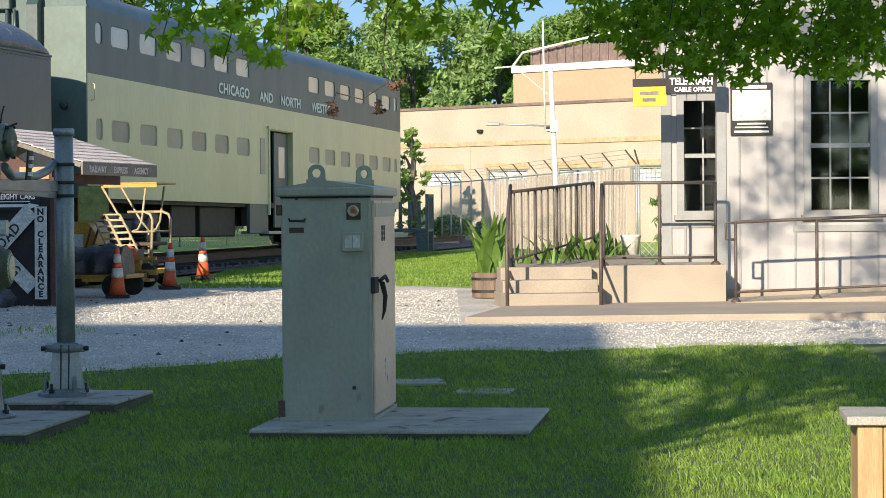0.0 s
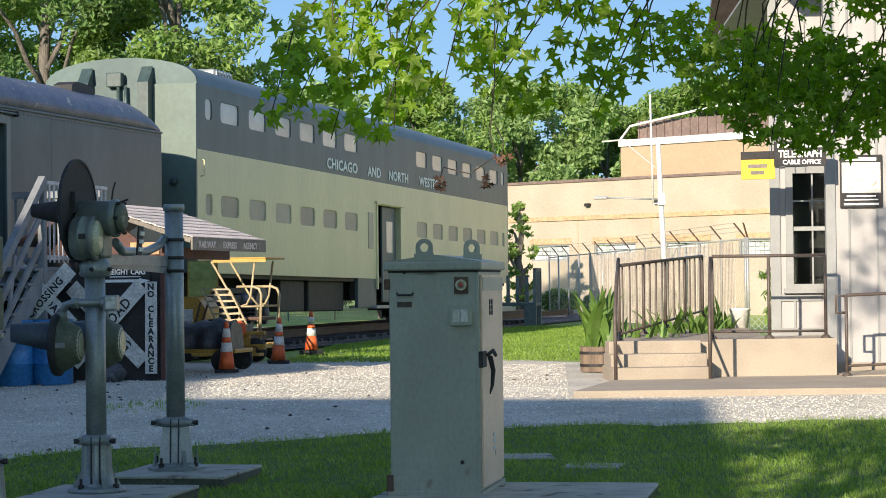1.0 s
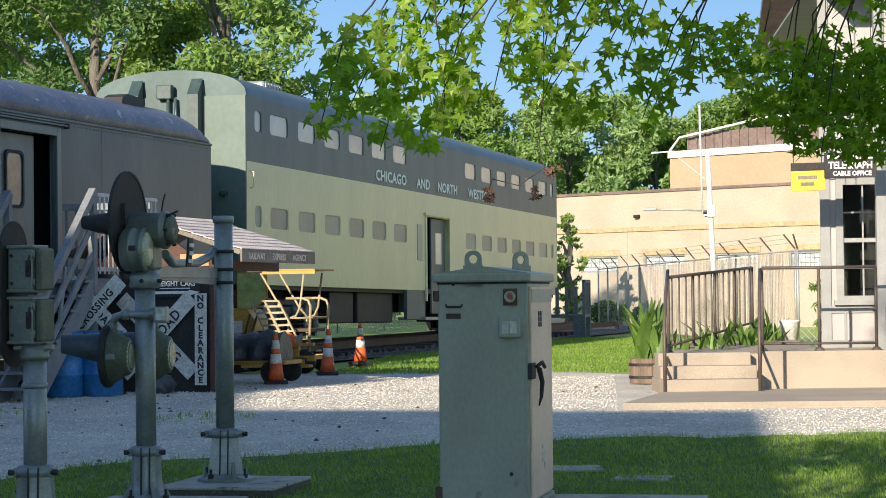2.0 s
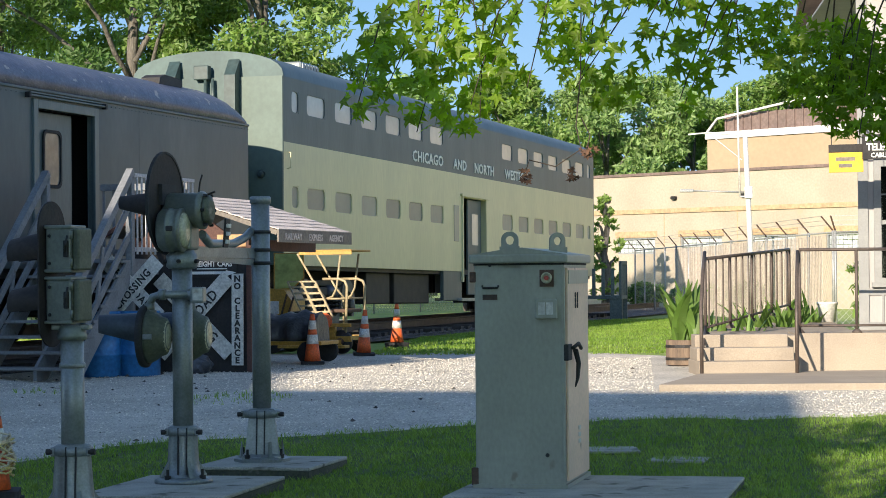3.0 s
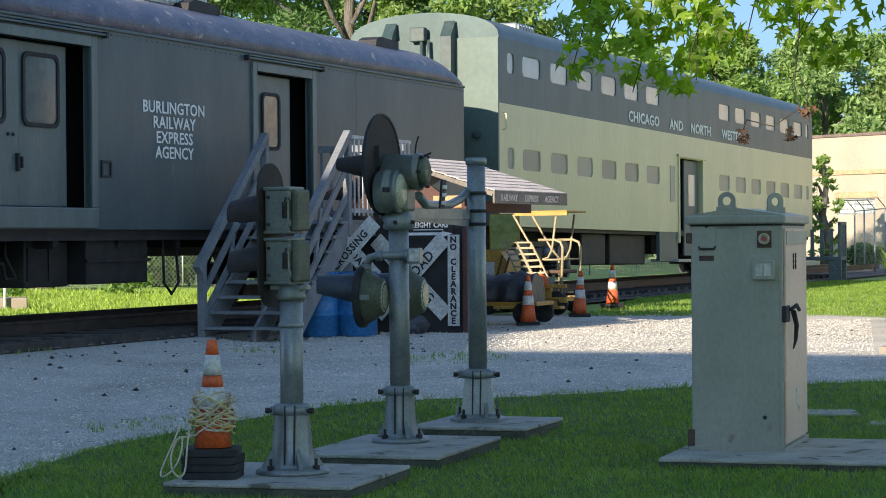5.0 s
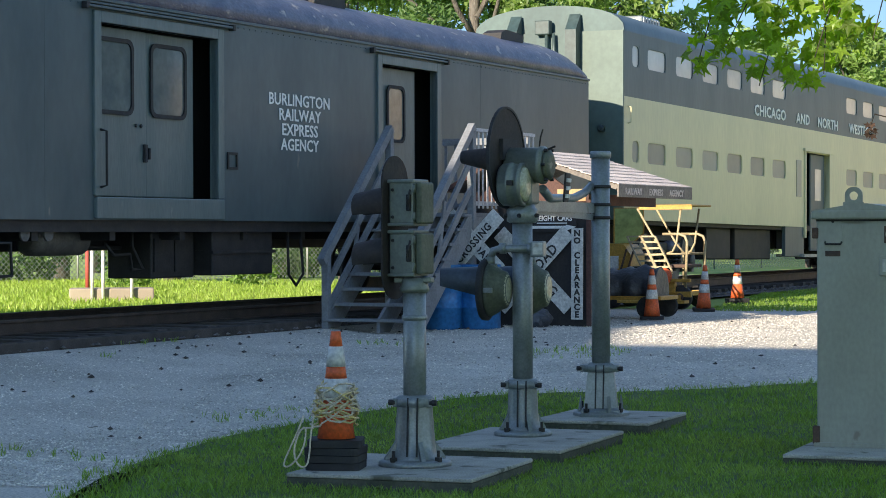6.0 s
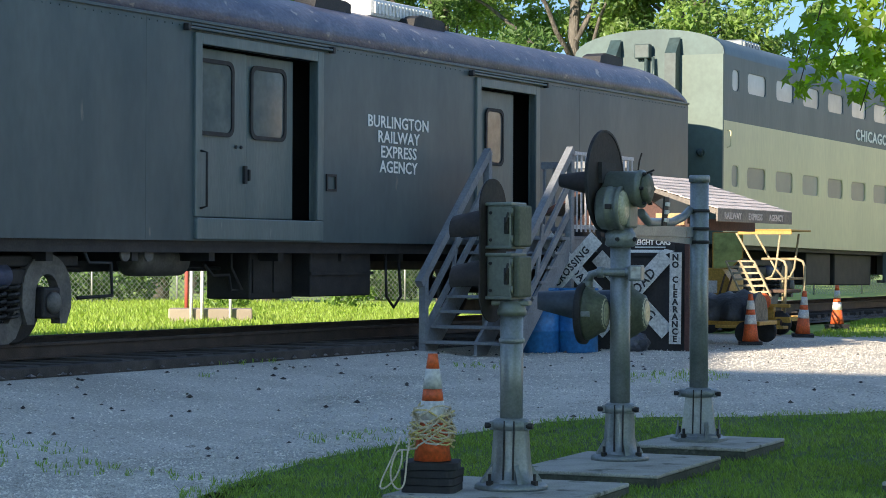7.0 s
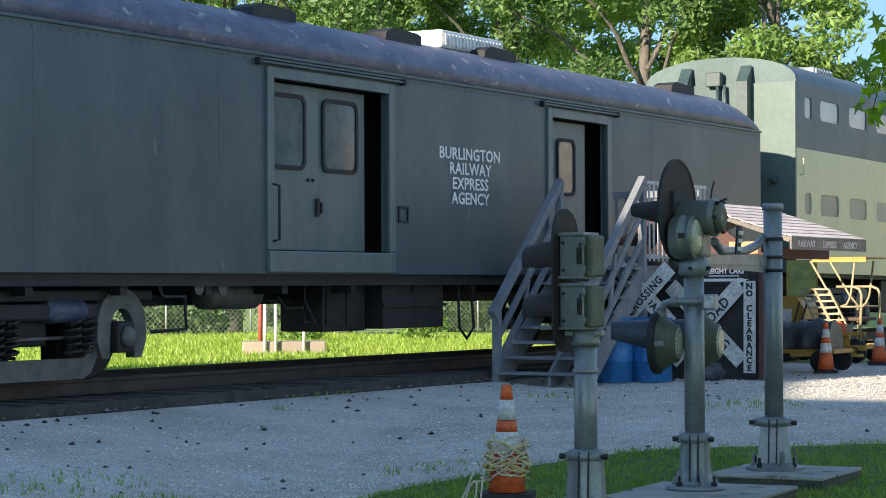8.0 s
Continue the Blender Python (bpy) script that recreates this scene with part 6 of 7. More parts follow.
for x in (-0.6, 0.55):
    for y in (-0.45, 0.45):
        part("wheel", B().lathe([(0.15, -0.03), (0.17, -0.02), (0.17, 0.02), (0.15, 0.03)], 18, pose(x, y, 0.17) @ pose(0, 0, 0, 90, 0, 0)), "rubber", hc)
sp = thing("yellow_scoop", TRACK @ pose(9.5, 5.2, 0.25), "yellow steel loader scoop behind the car", "scoop")
part("bowl", B().prism([(-0.9, 0), (0.9, 0), (1.1, 0.3), (0.4, 0.75), (-0.2, 0.85), (-0.9, 0.4)], 1.6, Matrix(((1, 0, 0, 0), (0, 0, 1, -0.8), (0, 1, 0, 0), (0, 0, 0, 1)))), "yellow", sp)
for k in range(4):
    part("tooth", B().box(0.95, -0.7 + k * 0.42, 0.0, 1.25, -0.6 + k * 0.42, 0.08), "yellow", sp)

# ---- planters ----
def planter(x, y, z, scale, count, label, tub=True):
    p = thing("planter", pose(x, y, z), label, "planter", "canna planters")
    if tub:
        for k in range(16):
            a = 2 * math.pi * k / 16
            q = pose(0, 0, 0, 0, 0, 360 * k / 16)
            part("stave", B().prism([(0.235, -0.052), (0.265, -0.056), (0.265, 0.056), (0.235, 0.052)], 0.36, q), "barrel", p)
        for z1 in (0.07, 0.25):
            part("hoop", B().ring(oval(0.275, 0.275, 24), oval(0.262, 0.262, 24), 0.04, pose(0, 0, z1)), "dark_iron", p)
        part("soil", B().lathe([(0.236, 0.02), (0.236, 0.32)], 16), "tie", p)
    rnd = random.Random(int(x * 100))
    for k in range(count):
        a, ln = rnd.uniform(0, 6.28), rnd.uniform(0.45, 0.95) * scale
        bx, by = rnd.uniform(-0.15, 0.15) * (1 if tub else 3), rnd.uniform(-0.15, 0.15) * (1 if tub else 3)
        lean = rnd.uniform(0.1, 0.6)
        b = B()
        rows_ = []
        d = Vector((math.cos(a), math.sin(a), 0))
        s = Vector((-d.y, d.x, 0))
        for i in range(6):
            u = i / 5
            wd = 0.06 * math.sin(math.pi * min(1, 0.12 + u * 0.88)) * scale + 0.004
            c = Vector((bx, by, 0.3 if tub else 0.0)) + d * (lean * ln * u ** 1.8) + Vector((0, 0, ln * (u - 0.25 * lean * u ** 3)))
            rows_.append([b.bm.verts.new(c - s * wd + Vector((0, 0, 0.02 * u))), b.bm.verts.new(c - d * 0.012), b.bm.verts.new(c + s * wd + Vector((0, 0, 0.02 * u)))])
        for r0, r1 in zip(rows_, rows_[1:]):
            for j in range(2):
                b.bm.faces.new((r0[j], r0[j + 1], r1[j + 1], r1[j])).smooth = True
        part("leaf", b, "canna", p)
    return p


planter(0.68, 32.4, 0.25, 1.05, 44, "half-barrel planter full of tall green canna leaves")
planter(1.30, 33.0, 0.25, 0.95, 36, "clump of canna leaves behind the railing", False)
planter(2.05, 35.2, 0.25, 1.05, 36, "clump of canna leaves behind the railing", False)
planter(2.6, 38.4, 0.25, 1.15, 30, "clump of canna leaves behind the railing", False)
bk_ = thing("white_bucket", pose(3.25, 38.6, 0.72), "white plastic bucket on the platform", "bucket")
part("pail", B().lathe([(0.14, 0), (0.17, 0.30), (0.18, 0.31), (0.18, 0.34)], 20), "ac_white", bk_)
part("bail", B().tube([(-0.18, 0, 0.31), (-0.1, -0.12, 0.2), (0.1, -0.12, 0.2), (0.18, 0, 0.31)], 0.006, 6), "galv", bk_)

# ---- wooden box in the near lawn ----
wb = thing("wooden_bin", pose(2.12, 11.75, -0.14, 0, 0, -6), "varnished plank bin with a grey slate-coloured lid", "bin")
for k in range(4):
    part("plank", B().box(0.06 + k * 0.135, 0.0, 0, 0.06 + k * 0.135 + 0.13, 0.025, 0.525, bev=0.003), "tan_wood", wb)
    part("plank", B().box(0.06 + k * 0.135, 0.46, 0, 0.06 + k * 0.135 + 0.13, 0.485, 0.525, bev=0.003), "tan_wood", wb)
for k in range(3):
    part("side_plank", B().box(0.06, 0.03 + k * 0.14, 0, 0.085, 0.03 + k * 0.14 + 0.135, 0.525, bev=0.003), "tan_wood", wb)
    part("side_plank", B().box(0.575, 0.03 + k * 0.14, 0, 0.60, 0.03 + k * 0.14 + 0.135, 0.525, bev=0.003), "tan_wood", wb)
part("lid", B().box(0.0, -0.05, 0.527, 0.66, 0.54, 0.575, bev=0.008), "slab", wb, "grey weathered lid")

# ---- slatted cart by the far end of the car ----
bc = thing("baggage_cart", pose(-1.35, 66.5, 0.25, 0, 0, -8), "blue-grey slatted baggage cart on the grass", "cart")
part("deck", B().box(-1.2, -0.6, 0.6, 1.0, 0.6, 0.7, bev=0.01), "cart", bc)
for x in (0.92, -1.15):
    fr = part("end_frame", B().box(x, -0.6, 0.7, x + 0.08, -0.5, 1.7).box(x, 0.5, 0.7, x + 0.08, 0.6, 1.7).box(x, -0.6, 1.62, x + 0.08, 0.6, 1.72), "cart", bc)
    for k in range(5):
        part("slat", B().box(x + 0.02, -0.42 + k * 0.2, 0.7, x + 0.05, -0.34 + k * 0.2, 1.65), "cart", fr)
for k in range(7):
    part("side_slat", B().box(-1.0 + k * 0.28, -0.6, 0.7, -0.9 + k * 0.28, -0.56, 1.5), "cart", bc)
for x in (-0.9, 0.7):
    for y in (-0.5, 0.5):
        part("leg", B().box(x - 0.06, y - 0.06, 0, x + 0.3, y + 0.06, 0.6), "cart", bc)

# ---- tan building behind ----
def far_building():
    A, Bv = Vector((-1.63, 92.0, 0)), Vector((8.2, 83.6, 0))
    d = (Bv - A).normalized()
    m = face_m((A.x, A.y, 0), d)
    h = thing("tan_building", m, "long low tan stucco building with glass-block windows", "building")
    w = B()
    tmp = [(1.15, 2.40, 3.15, 3.05), (4.45, 2.40, 6.55, 3.05), (8.0, 2.40, 10.1, 3.05), (11.5, 2.40, 13.5, 3.05)]
    def pw(holes, x0, x1, z0, z1):
        rows_ = sorted({(q[1], q[3]) for q in holes})
        zs = [z0, rows_[0][0], rows_[0][1], z1]
        w.box(x0, zs[0], -0.3, x1, zs[1], 0, None)
        w.box(x0, zs[2], -0.3, x1, zs[3], 0, None)
        x = x0
        for q in sorted(holes):
            w.box(x, zs[1], -0.3, q[0], zs[2], 0)
            x = q[2]
        w.box(x, zs[1], -0.3, x1, zs[2], 0)
    pw(tmp, -6.0, 40.0, 0.0, 5.55)
    part("wall", w, "tan_wall", h)
    part("parapet", B().box(-6.05, 5.55, -0.35, 40, 5.66, 0.06), "metal_roof", h, "brown parapet cap")
    part("band", B().box(-6.0, 4.02, 0.002, 40, 4.20, 0.06), "tan_band", h, "darker stucco band")
    part("roof_slab", B().box(-6, 5.4, -14, 40, 5.5, -0.3), "metal_roof", h)
    for q in tmp:
        f = part("window", B().ring(square(q[0], q[1], q[2], q[3]), square(q[0] + 0.06, q[1] + 0.06, q[2] - 0.06, q[3] - 0.06), 0.12, m.inverted() @ m @ pose(0, 0, -0.16)), "galv", h)
        part("lintel", B().box(q[0] - 0.1, q[3] + 0.02, 0.001, q[2] + 0.1, q[3] + 0.26, 0.03), "tan_band", f)
        n_ = 9
        for i in range(n_):
            for j in range(3):
                x0, z0 = q[0] + 0.07 + (q[2] - q[0] - 0.14) * i / n_, q[1] + 0.07 + (q[3] - q[1] - 0.14) * j / 3
                part("glass_block", B().box(x0, z0, -0.2, x0 + (q[2] - q[0] - 0.14) / n_ - 0.02, z0 + (q[3] - q[1] - 0.14) / 3 - 0.02, -0.12), "block", f)
    for x in (0.6, 4.1, 7.6):
        part("wall_lamp", B().box(x, 4.55, 0.0, x + 0.22, 4.68, 0.2, bev=0.03), "dark_iron", h)
    for x in (3.6, 7.3):
        part("joint", B().box(x, 0, 0.001, x + 0.04, 4.0, 0.006), "tan_band", h)
    up = part("upper_storey", B().box(4.9, 5.5, -12, 40, 7.05, -1.2), "tan_upper", h, "ochre set-back upper storey")
    part("cornice", B().box(4.85, 6.95, -12.05, 40.05, 7.22, -1.12), "ac_white", up)
    rf = part("roof_edge", B().box(5.6, 7.22, -12, 40, 7.95, -1.5), "metal_roof", up, "ribbed brown metal roof edge")
    for k in range(60):
        part("rib", B().box(5.6 + k * 0.42, 7.22, -1.5, 5.66 + k * 0.42, 7.97, -1.44), "metal_roof", rf)
    part("guard_bar", B().tube([(4.9, 7.25, -1.2), (5.4, 7.75, -1.2), (9.6, 8.3, -1.2), (12, 8.3, -1.2)], 0.05, 6), "ac_white", up)
    return h


far_building()
# ---- light pole ----
up_ = thing("light_pole", pose(2.70, 55.0, 0.25), "white steel pole with a lamp arm and an aerial", "pole")
part("pole", B().tube([(0.16, 0, 0), (-0.02, 0, 4.75)], [0.075, 0.06], 12), "white_pole", up_)
part("aerial", B().tube([(-0.16, 0, 3.2), (-0.2, 0, 5.9)], 0.025, 8).tube([(-0.16, 0, 3.2), (0.05, 0, 3.2)], 0.02, 6), "white_pole", up_)
part("lamp_arm", B().tube([(0.04, 0, 3.3), (-0.6, 0, 3.33), (-1.4, 0, 3.36)], 0.022, 8), "galv", up_)
part("lamp_head", B().box(-1.62, -0.07, 3.32, -1.28, 0.07, 3.40, bev=0.02), "galv", up_)
part("cross_arm", B().tube([(-0.02, 0, 4.7), (-0.9, 0, 4.78), (-1.4, 0, 4.74)], 0.02, 6).tube([(-0.1, 0, 4.1), (-0.9, 0, 4.76)], 0.012, 6), "white_pole", up_)
part("junction_box", B().box(-0.05, -0.12, 3.15, 0.15, -0.04, 3.45, bev=0.02), "white_pole", up_)

# ---- chain-link fences ----
def chain_fence(name, a, c, h, posts, label, arms=True, slats=None, mesh=0.12, r=0.0025):
    a, c = Vector(a), Vector(c)
    f = thing(name, Matrix.Translation(a), label, "fence", "chain-link fences")
    d = c - a
    L, u, Z = d.length, d.normalized(), Vector((0, 0, 1))
    for k in range(posts):
        p = d * (k / (posts - 1))
        po = part("post", B().tube([p, p + Z * h], 0.03, 8), "galv", f)
        if arms:
            part("wire_arm", B().tube([p + Z * h, p + Z * (h + 0.32) + u.cross(Z) * 0.26], 0.02, 6), "rust", po)
    part("top_rail", B().tube([Z * (h - 0.04), d + Z * (h - 0.04)], 0.02, 8), "galv", f)
    if arms:
        for q in (0.4, 0.7, 1.0):
            part("barbed_wire", B().tube([Z * (h + 0.32 * q) + u.cross(Z) * 0.26 * q, d + Z * (h + 0.32 * q) + u.cross(Z) * 0.26 * q], 0.006, 4), "galv", f)
    V, F = [], []
    def strip(p0, p1):
        s = Z * r * 1.4
        i = len(V)
        V.extend([p0 - s, p0 + s, p1 + s, p1 - s])
        F.append((i, i + 1, i + 2, i + 3))
    x = -h
    while x < L:
        for sg_ in (1, -1):
            x0, x1 = x, x + h
            z0, z1 = (0.03, h - 0.04) if sg_ > 0 else (h - 0.04, 0.03)
            t0, t1 = max(0, (0 - x0) / h), min(1, (L - x0) / h)
            if t1 > t0:
                strip(u * (x0 + h * t0) + Z * (z0 + (z1 - z0) * t0), u * (x0 + h * t1) + Z * (z0 + (z1 - z0) * t1))
        x += mesh
    ob = part("wire_mesh", raw("wire_mesh", [tuple(v) for v in V], F, "galv"), "galv", f)
    ob["kind"] = "stuff"
    if slats:
        nn = int(L / 0.16)
        for k in range(nn):
            q = k / nn
            if slats[0] <= q <= slats[1]:
                p = u * (L * q)
                part("privacy_slat", B().beam(p + Z * 0.08 + u.cross(Z) * 0.01, p + Z * (h - 0.1) + u.cross(Z) * 0.01, 0.012, 0.06, u), "slat_brown", f)
    return f


chain_fence("chain_fence", (-0.05, 83.5, 0.25), (4.35, 50.0, 0.25), 2.25, 14, "tall chain-link fence with brown slats and barbed wire", True, (0.3, 0.97), 0.22, 0.006)
chain_fence("chain_fence", (4.40, 50.0, 0.25), (10.5, 47.0, 0.25), 2.25, 4, "tall chain-link fence with barbed wire arms", True, None, 0.16, 0.004)
chain_fence("chain_fence", (-34, 40.0, 0.25), (-6.5, 84.0, 0.25), 1.35, 20, "low chain-link fence behind the tracks", False, None, 0.16, 0.008)
rpz = thing("red_pipe", pose(-19.6, 46.7, 0.25), "red standpipe in the grass behind the track", "pipe")
part("pipe", B().tube([(0, 0, 0), (0, 0, 1.25)], 0.05, 8), "wood_red", rpz)
part("cap", B().lathe([(0.07, 1.25), (0.07, 1.33)], 10), "wood_red", rpz)
solid("stone_step", B().box(-0.8, -0.4, 0, 0.8, 0.4, 0.28, bev=0.03), "concrete", "low concrete block in the grass behind the track", "block", m=pose(-16.25, 39.9, 0.25, 0, 0, 22))
for x, y, h in ((-16.42, 39.35, 1.02), (-16.22, 39.4, 1.0), (-15.72, 39.6, 0.95)):
    wp = thing("white_post", pose(x, y, 0.25), "thin white pipe post in the grass behind the track", "post", "white posts")
    part("pipe", B().tube([(0, 0, 0), (0, 0, h)], 0.032, 10), "white_pole", wp)
    part("cap", B().lathe([(0.036, h), (0.036, h + 0.02), (0.02, h + 0.035)], 10), "white_pole", wp)

# ---- building behind the camera, whose shade lies on the yard ----
rb_ = B()
cx, cy = -9.9, -4.5
rb_.prism([(cx, cy), (cx - 44.5, cy + 7.1), (cx - 46, cy - 25), (cx - 1.6, cy - 26)], 12.0, pose(0, 0, 0))
# Two unseen upper blocks, added and sized to shade the stairs and shed.
rb_.prism([(-23.2, -2.45), (-28.6, -1.6), (-28.2, -19.5), (-22.1, -19.5)], 6.0, pose(0, 0, 12.0))
rb_.prism([(-17.9, -3.25), (-23.2, -2.44), (-27.1, -12.4), (-21.8, -13.2)], 3.15, pose(0, 0, 12.0))
solid("rear_building", rb_, "brick_wall", "tall plain grey building behind the yard", "building")

# ---- trees ----
def limb(b, a, c, r0, r1, sag=0.0, n=7, wob=0.08, seed=0):
    a, c = Vector(a), Vector(c)
    L = (c - a).length
    pts = []
    for k in range(n):
        u = k / (n - 1)
        p = a.lerp(c, u) + Vector((0, 0, -sag * math.sin(math.pi * u)))
        if 0 < k < n - 1:
            p += Vector((noise.noise(Vector((u * 3, seed, 0))), noise.noise(Vector((u * 3, seed, 5))), noise.noise(Vector((u * 3, seed, 9))))) * wob * L
        pts.append(p)
    b.tube(pts, [r0 + (r1 - r0) * k / (n - 1) for k in range(n)], 8)
    return pts


def leaf_cloud(name, clumps, per, size, material, seed, star=False):
    """Leaves scattered in clumps (centre, radii): small bent rhombs, or five-pointed star leaves."""
    rs = np.random.RandomState(seed)
    C = np.concatenate([np.tile(np.array(c, float), (m, 1)) for (c, r), m in zip(clumps, per)])
    R = np.concatenate([np.tile(np.array(r, float), (m, 1)) for (c, r), m in zip(clumps, per)])
    n = len(C)
    g = rs.normal(size=(n, 3))
    g /= np.linalg.norm(g, axis=1)[:, None]
    P = C + g * R * rs.uniform(0.25, 1.0, size=(n, 1)) ** 0.6
    nrm = rs.normal(size=(n, 3)) + np.array((-0.3, -0.9, 0.5) if star else (-0.2, -0.5, 0.7))
    nrm /= np.linalg.norm(nrm, axis=1)[:, None]
    up = rs.normal(size=(n, 3)) * 0.7 + np.array((0, 0, -1.0 if star else 0.1))
    ux = np.cross(up, nrm)
    ux /= np.linalg.norm(ux, axis=1)[:, None] + 1e-9
    uy = np.cross(nrm, ux)
    s = size * rs.uniform(0.65, 1.25, size=(n, 1))
    if star:
        shape = [(0, 0, 0)]
        for k, a in enumerate((90, 18, -50, 230, 162)):
            ln = (1.0, 0.95, 0.66, 0.66, 0.95)[k]
            shape.append((ln * math.cos(radians(a)), ln * math.sin(radians(a)), -0.10))
            shape.append((0.36 * math.cos(radians(a - 36)), 0.36 * math.sin(radians(a - 36)), 0.02))
        tri = np.array([(0, 1 + k, 1 + (k + 1) % 10) for k in range(10)])
    else:
        shape = [(0, -1, 0), (0.42, 0, 0.15), (0, 1, 0), (-0.42, 0, 0.15)]
        tri = np.array([(0, 1, 2), (0, 2, 3)])
    V = np.stack([P + s * (q[0] * ux + q[1] * uy + q[2] * nrm) for q in shape], 1).reshape(-1, 3)
    F = (tri[None] + (np.arange(n) * len(shape))[:, None, None]).reshape(-1, 3)
    return raw(name, V.tolist(), F.tolist(), material)


def far_tree(x, y, h, spread, seed, material="far_leaf", base=0.3, n=9000, size=0.2, label="tall leafy green tree behind the railway cars"):
    rs = random.Random(seed)
    t = thing("tree", pose(x, y, 0.2), label, "tree", "background trees")
    tb = B()
    tb.tube([(0, 0, -0.2), (0.1, 0, h * 0.25), (-0.1, 0.1, h * 0.5), (0.15, 0, h * 0.8)], [0.26, 0.21, 0.16, 0.05], 9)
    part("trunk", tb, "bark", t)
    clumps, per = [], []
    for k in range(64):
        u = rs.uniform(base, 1.0)
        env = math.sin(math.pi * min(0.98, max(0.05, (u - base) / (1.02 - base) * 0.82 + 0.16))) ** 0.7
        a, r = rs.uniform(0, 6.283), spread * env * rs.uniform(0.35, 1.0)
        c = (r * math.cos(a), r * math.sin(a), h * u)
        q = rs.uniform(0.45, 1.2) * spread * 0.25
        clumps.append((c, (q, q, q * 0.62)))
        per.append(int(n / 64 * rs.uniform(0.6, 1.4)))
        if k < 12:
            lb = B()
            limb(lb, (0, 0, h * max(0.22, u - 0.22)), c, 0.085, 0.02, -0.3, 6, 0.06, seed + k)
            part("limb", lb, "bark", t)
    cr = part("crown", leaf_cloud("crown", clumps, per, size, material, seed), material, t)
    cr["kind"] = "stuff"
    return t


for k, (x, y, h, s) in enumerate(((-9.6, 57, 12, 3.4), (-13.2, 58, 14, 4.2), (-17.4, 60, 14.5, 4.4), (-21.5, 57, 17, 4.3), (-26, 60, 17.5, 4.6), (-31.5, 58, 17, 4.8), (-16, 70, 14, 4.6), (-23, 72, 17, 4.8), (-30, 72, 17, 5))):
    far_tree(x, y, h, s, 10 + k, "far_leaf_b" if k % 2 else "far_leaf", 0.34 if k in (0, 1, 2) else 0.44, 26000, 0.115)
for k, (x, y, h, s) in enumerate(((-12, 112, 11.0, 5.2), (-6.5, 115, 11.5, 5.0), (-1.5, 116, 11.4, 5.0), (3.0, 118, 10.8, 4.8), (7.5, 117, 11.3, 5), (12.5, 119, 12.5, 5.4), (18, 117, 12.4, 5.2), (24, 118, 12.2, 5.4), (30, 117, 12.5, 5.4), (-18, 114, 12.0, 5.2), (0.5, 124, 12.0, 5.2), (9.5, 126, 12.5, 5.2))):
    far_tree(x, y, h, s, 40 + k, "far_leaf" if k % 3 == 1 else "far_leaf_haze", 0.06, 26000, 0.19, "broad green tree beyond the tan building")
# Unseen trees behind the camera, added to darken reflections in the panes.
for k, (x, y, h, s) in enumerate(((13, -16, 14, 5), (21, -11, 13, 5), (29, -18, 15, 5.5))):
    far_tree(x, y, h, s, 200 + k, "far_leaf_b", 0.12, 5000, 0.3, "unseen leafy tree added to darken window reflections")
# Added out of view, only to throw dappled shade on the lawn.
far_tree(-3.0, 4.0, 7.6, 1.6, 310, "far_leaf", 0.6, 600, 0.12, "unseen leafy tree added to dapple the near lawn with shade")
far_tree(-1.15, 84, 4.3, 0.75, 71, "far_leaf", 0.1, 900, 0.14, "slim shrub by the corner of the tan building")
for k, (x, y, w) in enumerate(((0.3, 86.5, 0.9), (2.2, 84.5, 1.0), (4.1, 82.5, 0.9))):
    hb_ = leaf_cloud("hedge", [((0, 0, 0.55), (w, 0.5, 0.5))], [900], 0.11, "far_leaf_b", 80 + k)
    solid("hedge", hb_, "far_leaf_b", "clipped green hedge below the tan wall", "hedge", "hedges", "stuff", pose(x, y, 0.25))
far_tree(4.75, 46.0, 2.1, 0.45, 91, "far_leaf", 0.25, 420, 0.10, "young green shrub behind the chain-link fence")
for k in range(9):
    x, y = -33.5 + 2.6 * k, 42.5 + 4.3 * k
    solid("hedge", leaf_cloud("hedge", [((0, 0, 0.8), (2.2, 1.2, 0.85))], [1500], 0.14, "far_leaf_b", 120 + k), "far_leaf_b", "dense green undergrowth behind the low fence", "hedge", "hedges", "stuff", pose(x, y, 0.2, 0, 0, 58))
for k, (x, y) in enumerate(((-17.2, 51), (-19.5, 49), (-24, 47), (-13.2, 55))):
    solid("weed_clump", leaf_cloud("weed_clump", [((0, 0, 0.35), (0.7, 0.4, 0.4))], [420], 0.09, "far_leaf", 95 + k), "far_leaf", "tall weeds along the low fence", "weeds", "weed clumps", "stuff", pose(x, y, 0.25))

# the near star-leaved tree: its trunk stands beside the view, its boughs hang into it
nt_ = thing("sweetgum_tree", pose(5.8, 12.6, 0), "star-leaved tree with low boughs hanging over the yard", "tree")
O = Vector((5.8, 12.6, 0))
part("trunk", B().tube([(0, 0, -0.1), (0.05, 0, 1.5), (-0.1, 0.1, 4), (0.1, 0, 7), (0, 0, 10)], [0.34, 0.27, 0.22, 0.15, 0.05], 14), "bark", nt_)
boughs = [((5.7, 12.6, 4.0), (-1.2, 13.0, 3.75), 0.10, 0.02), ((5.8, 12.6, 3.4), (1.0, 12.9, 3.45), 0.08, 0.02), ((5.8, 12.6, 5.0), (0.2, 10.6, 4.9), 0.09, 0.02), ((5.8, 12.6, 4.6), (3.0, 13.5, 3.6), 0.07, 0.02)]
for k, (a, c, r0, r1) in enumerate(boughs):
    bb = B()
    limb(bb, Vector(a) - O, Vector(c) - O, r0, r1, -0.25, 9, 0.03, 20 + k)
    part("bough", bb, "bark", nt_)
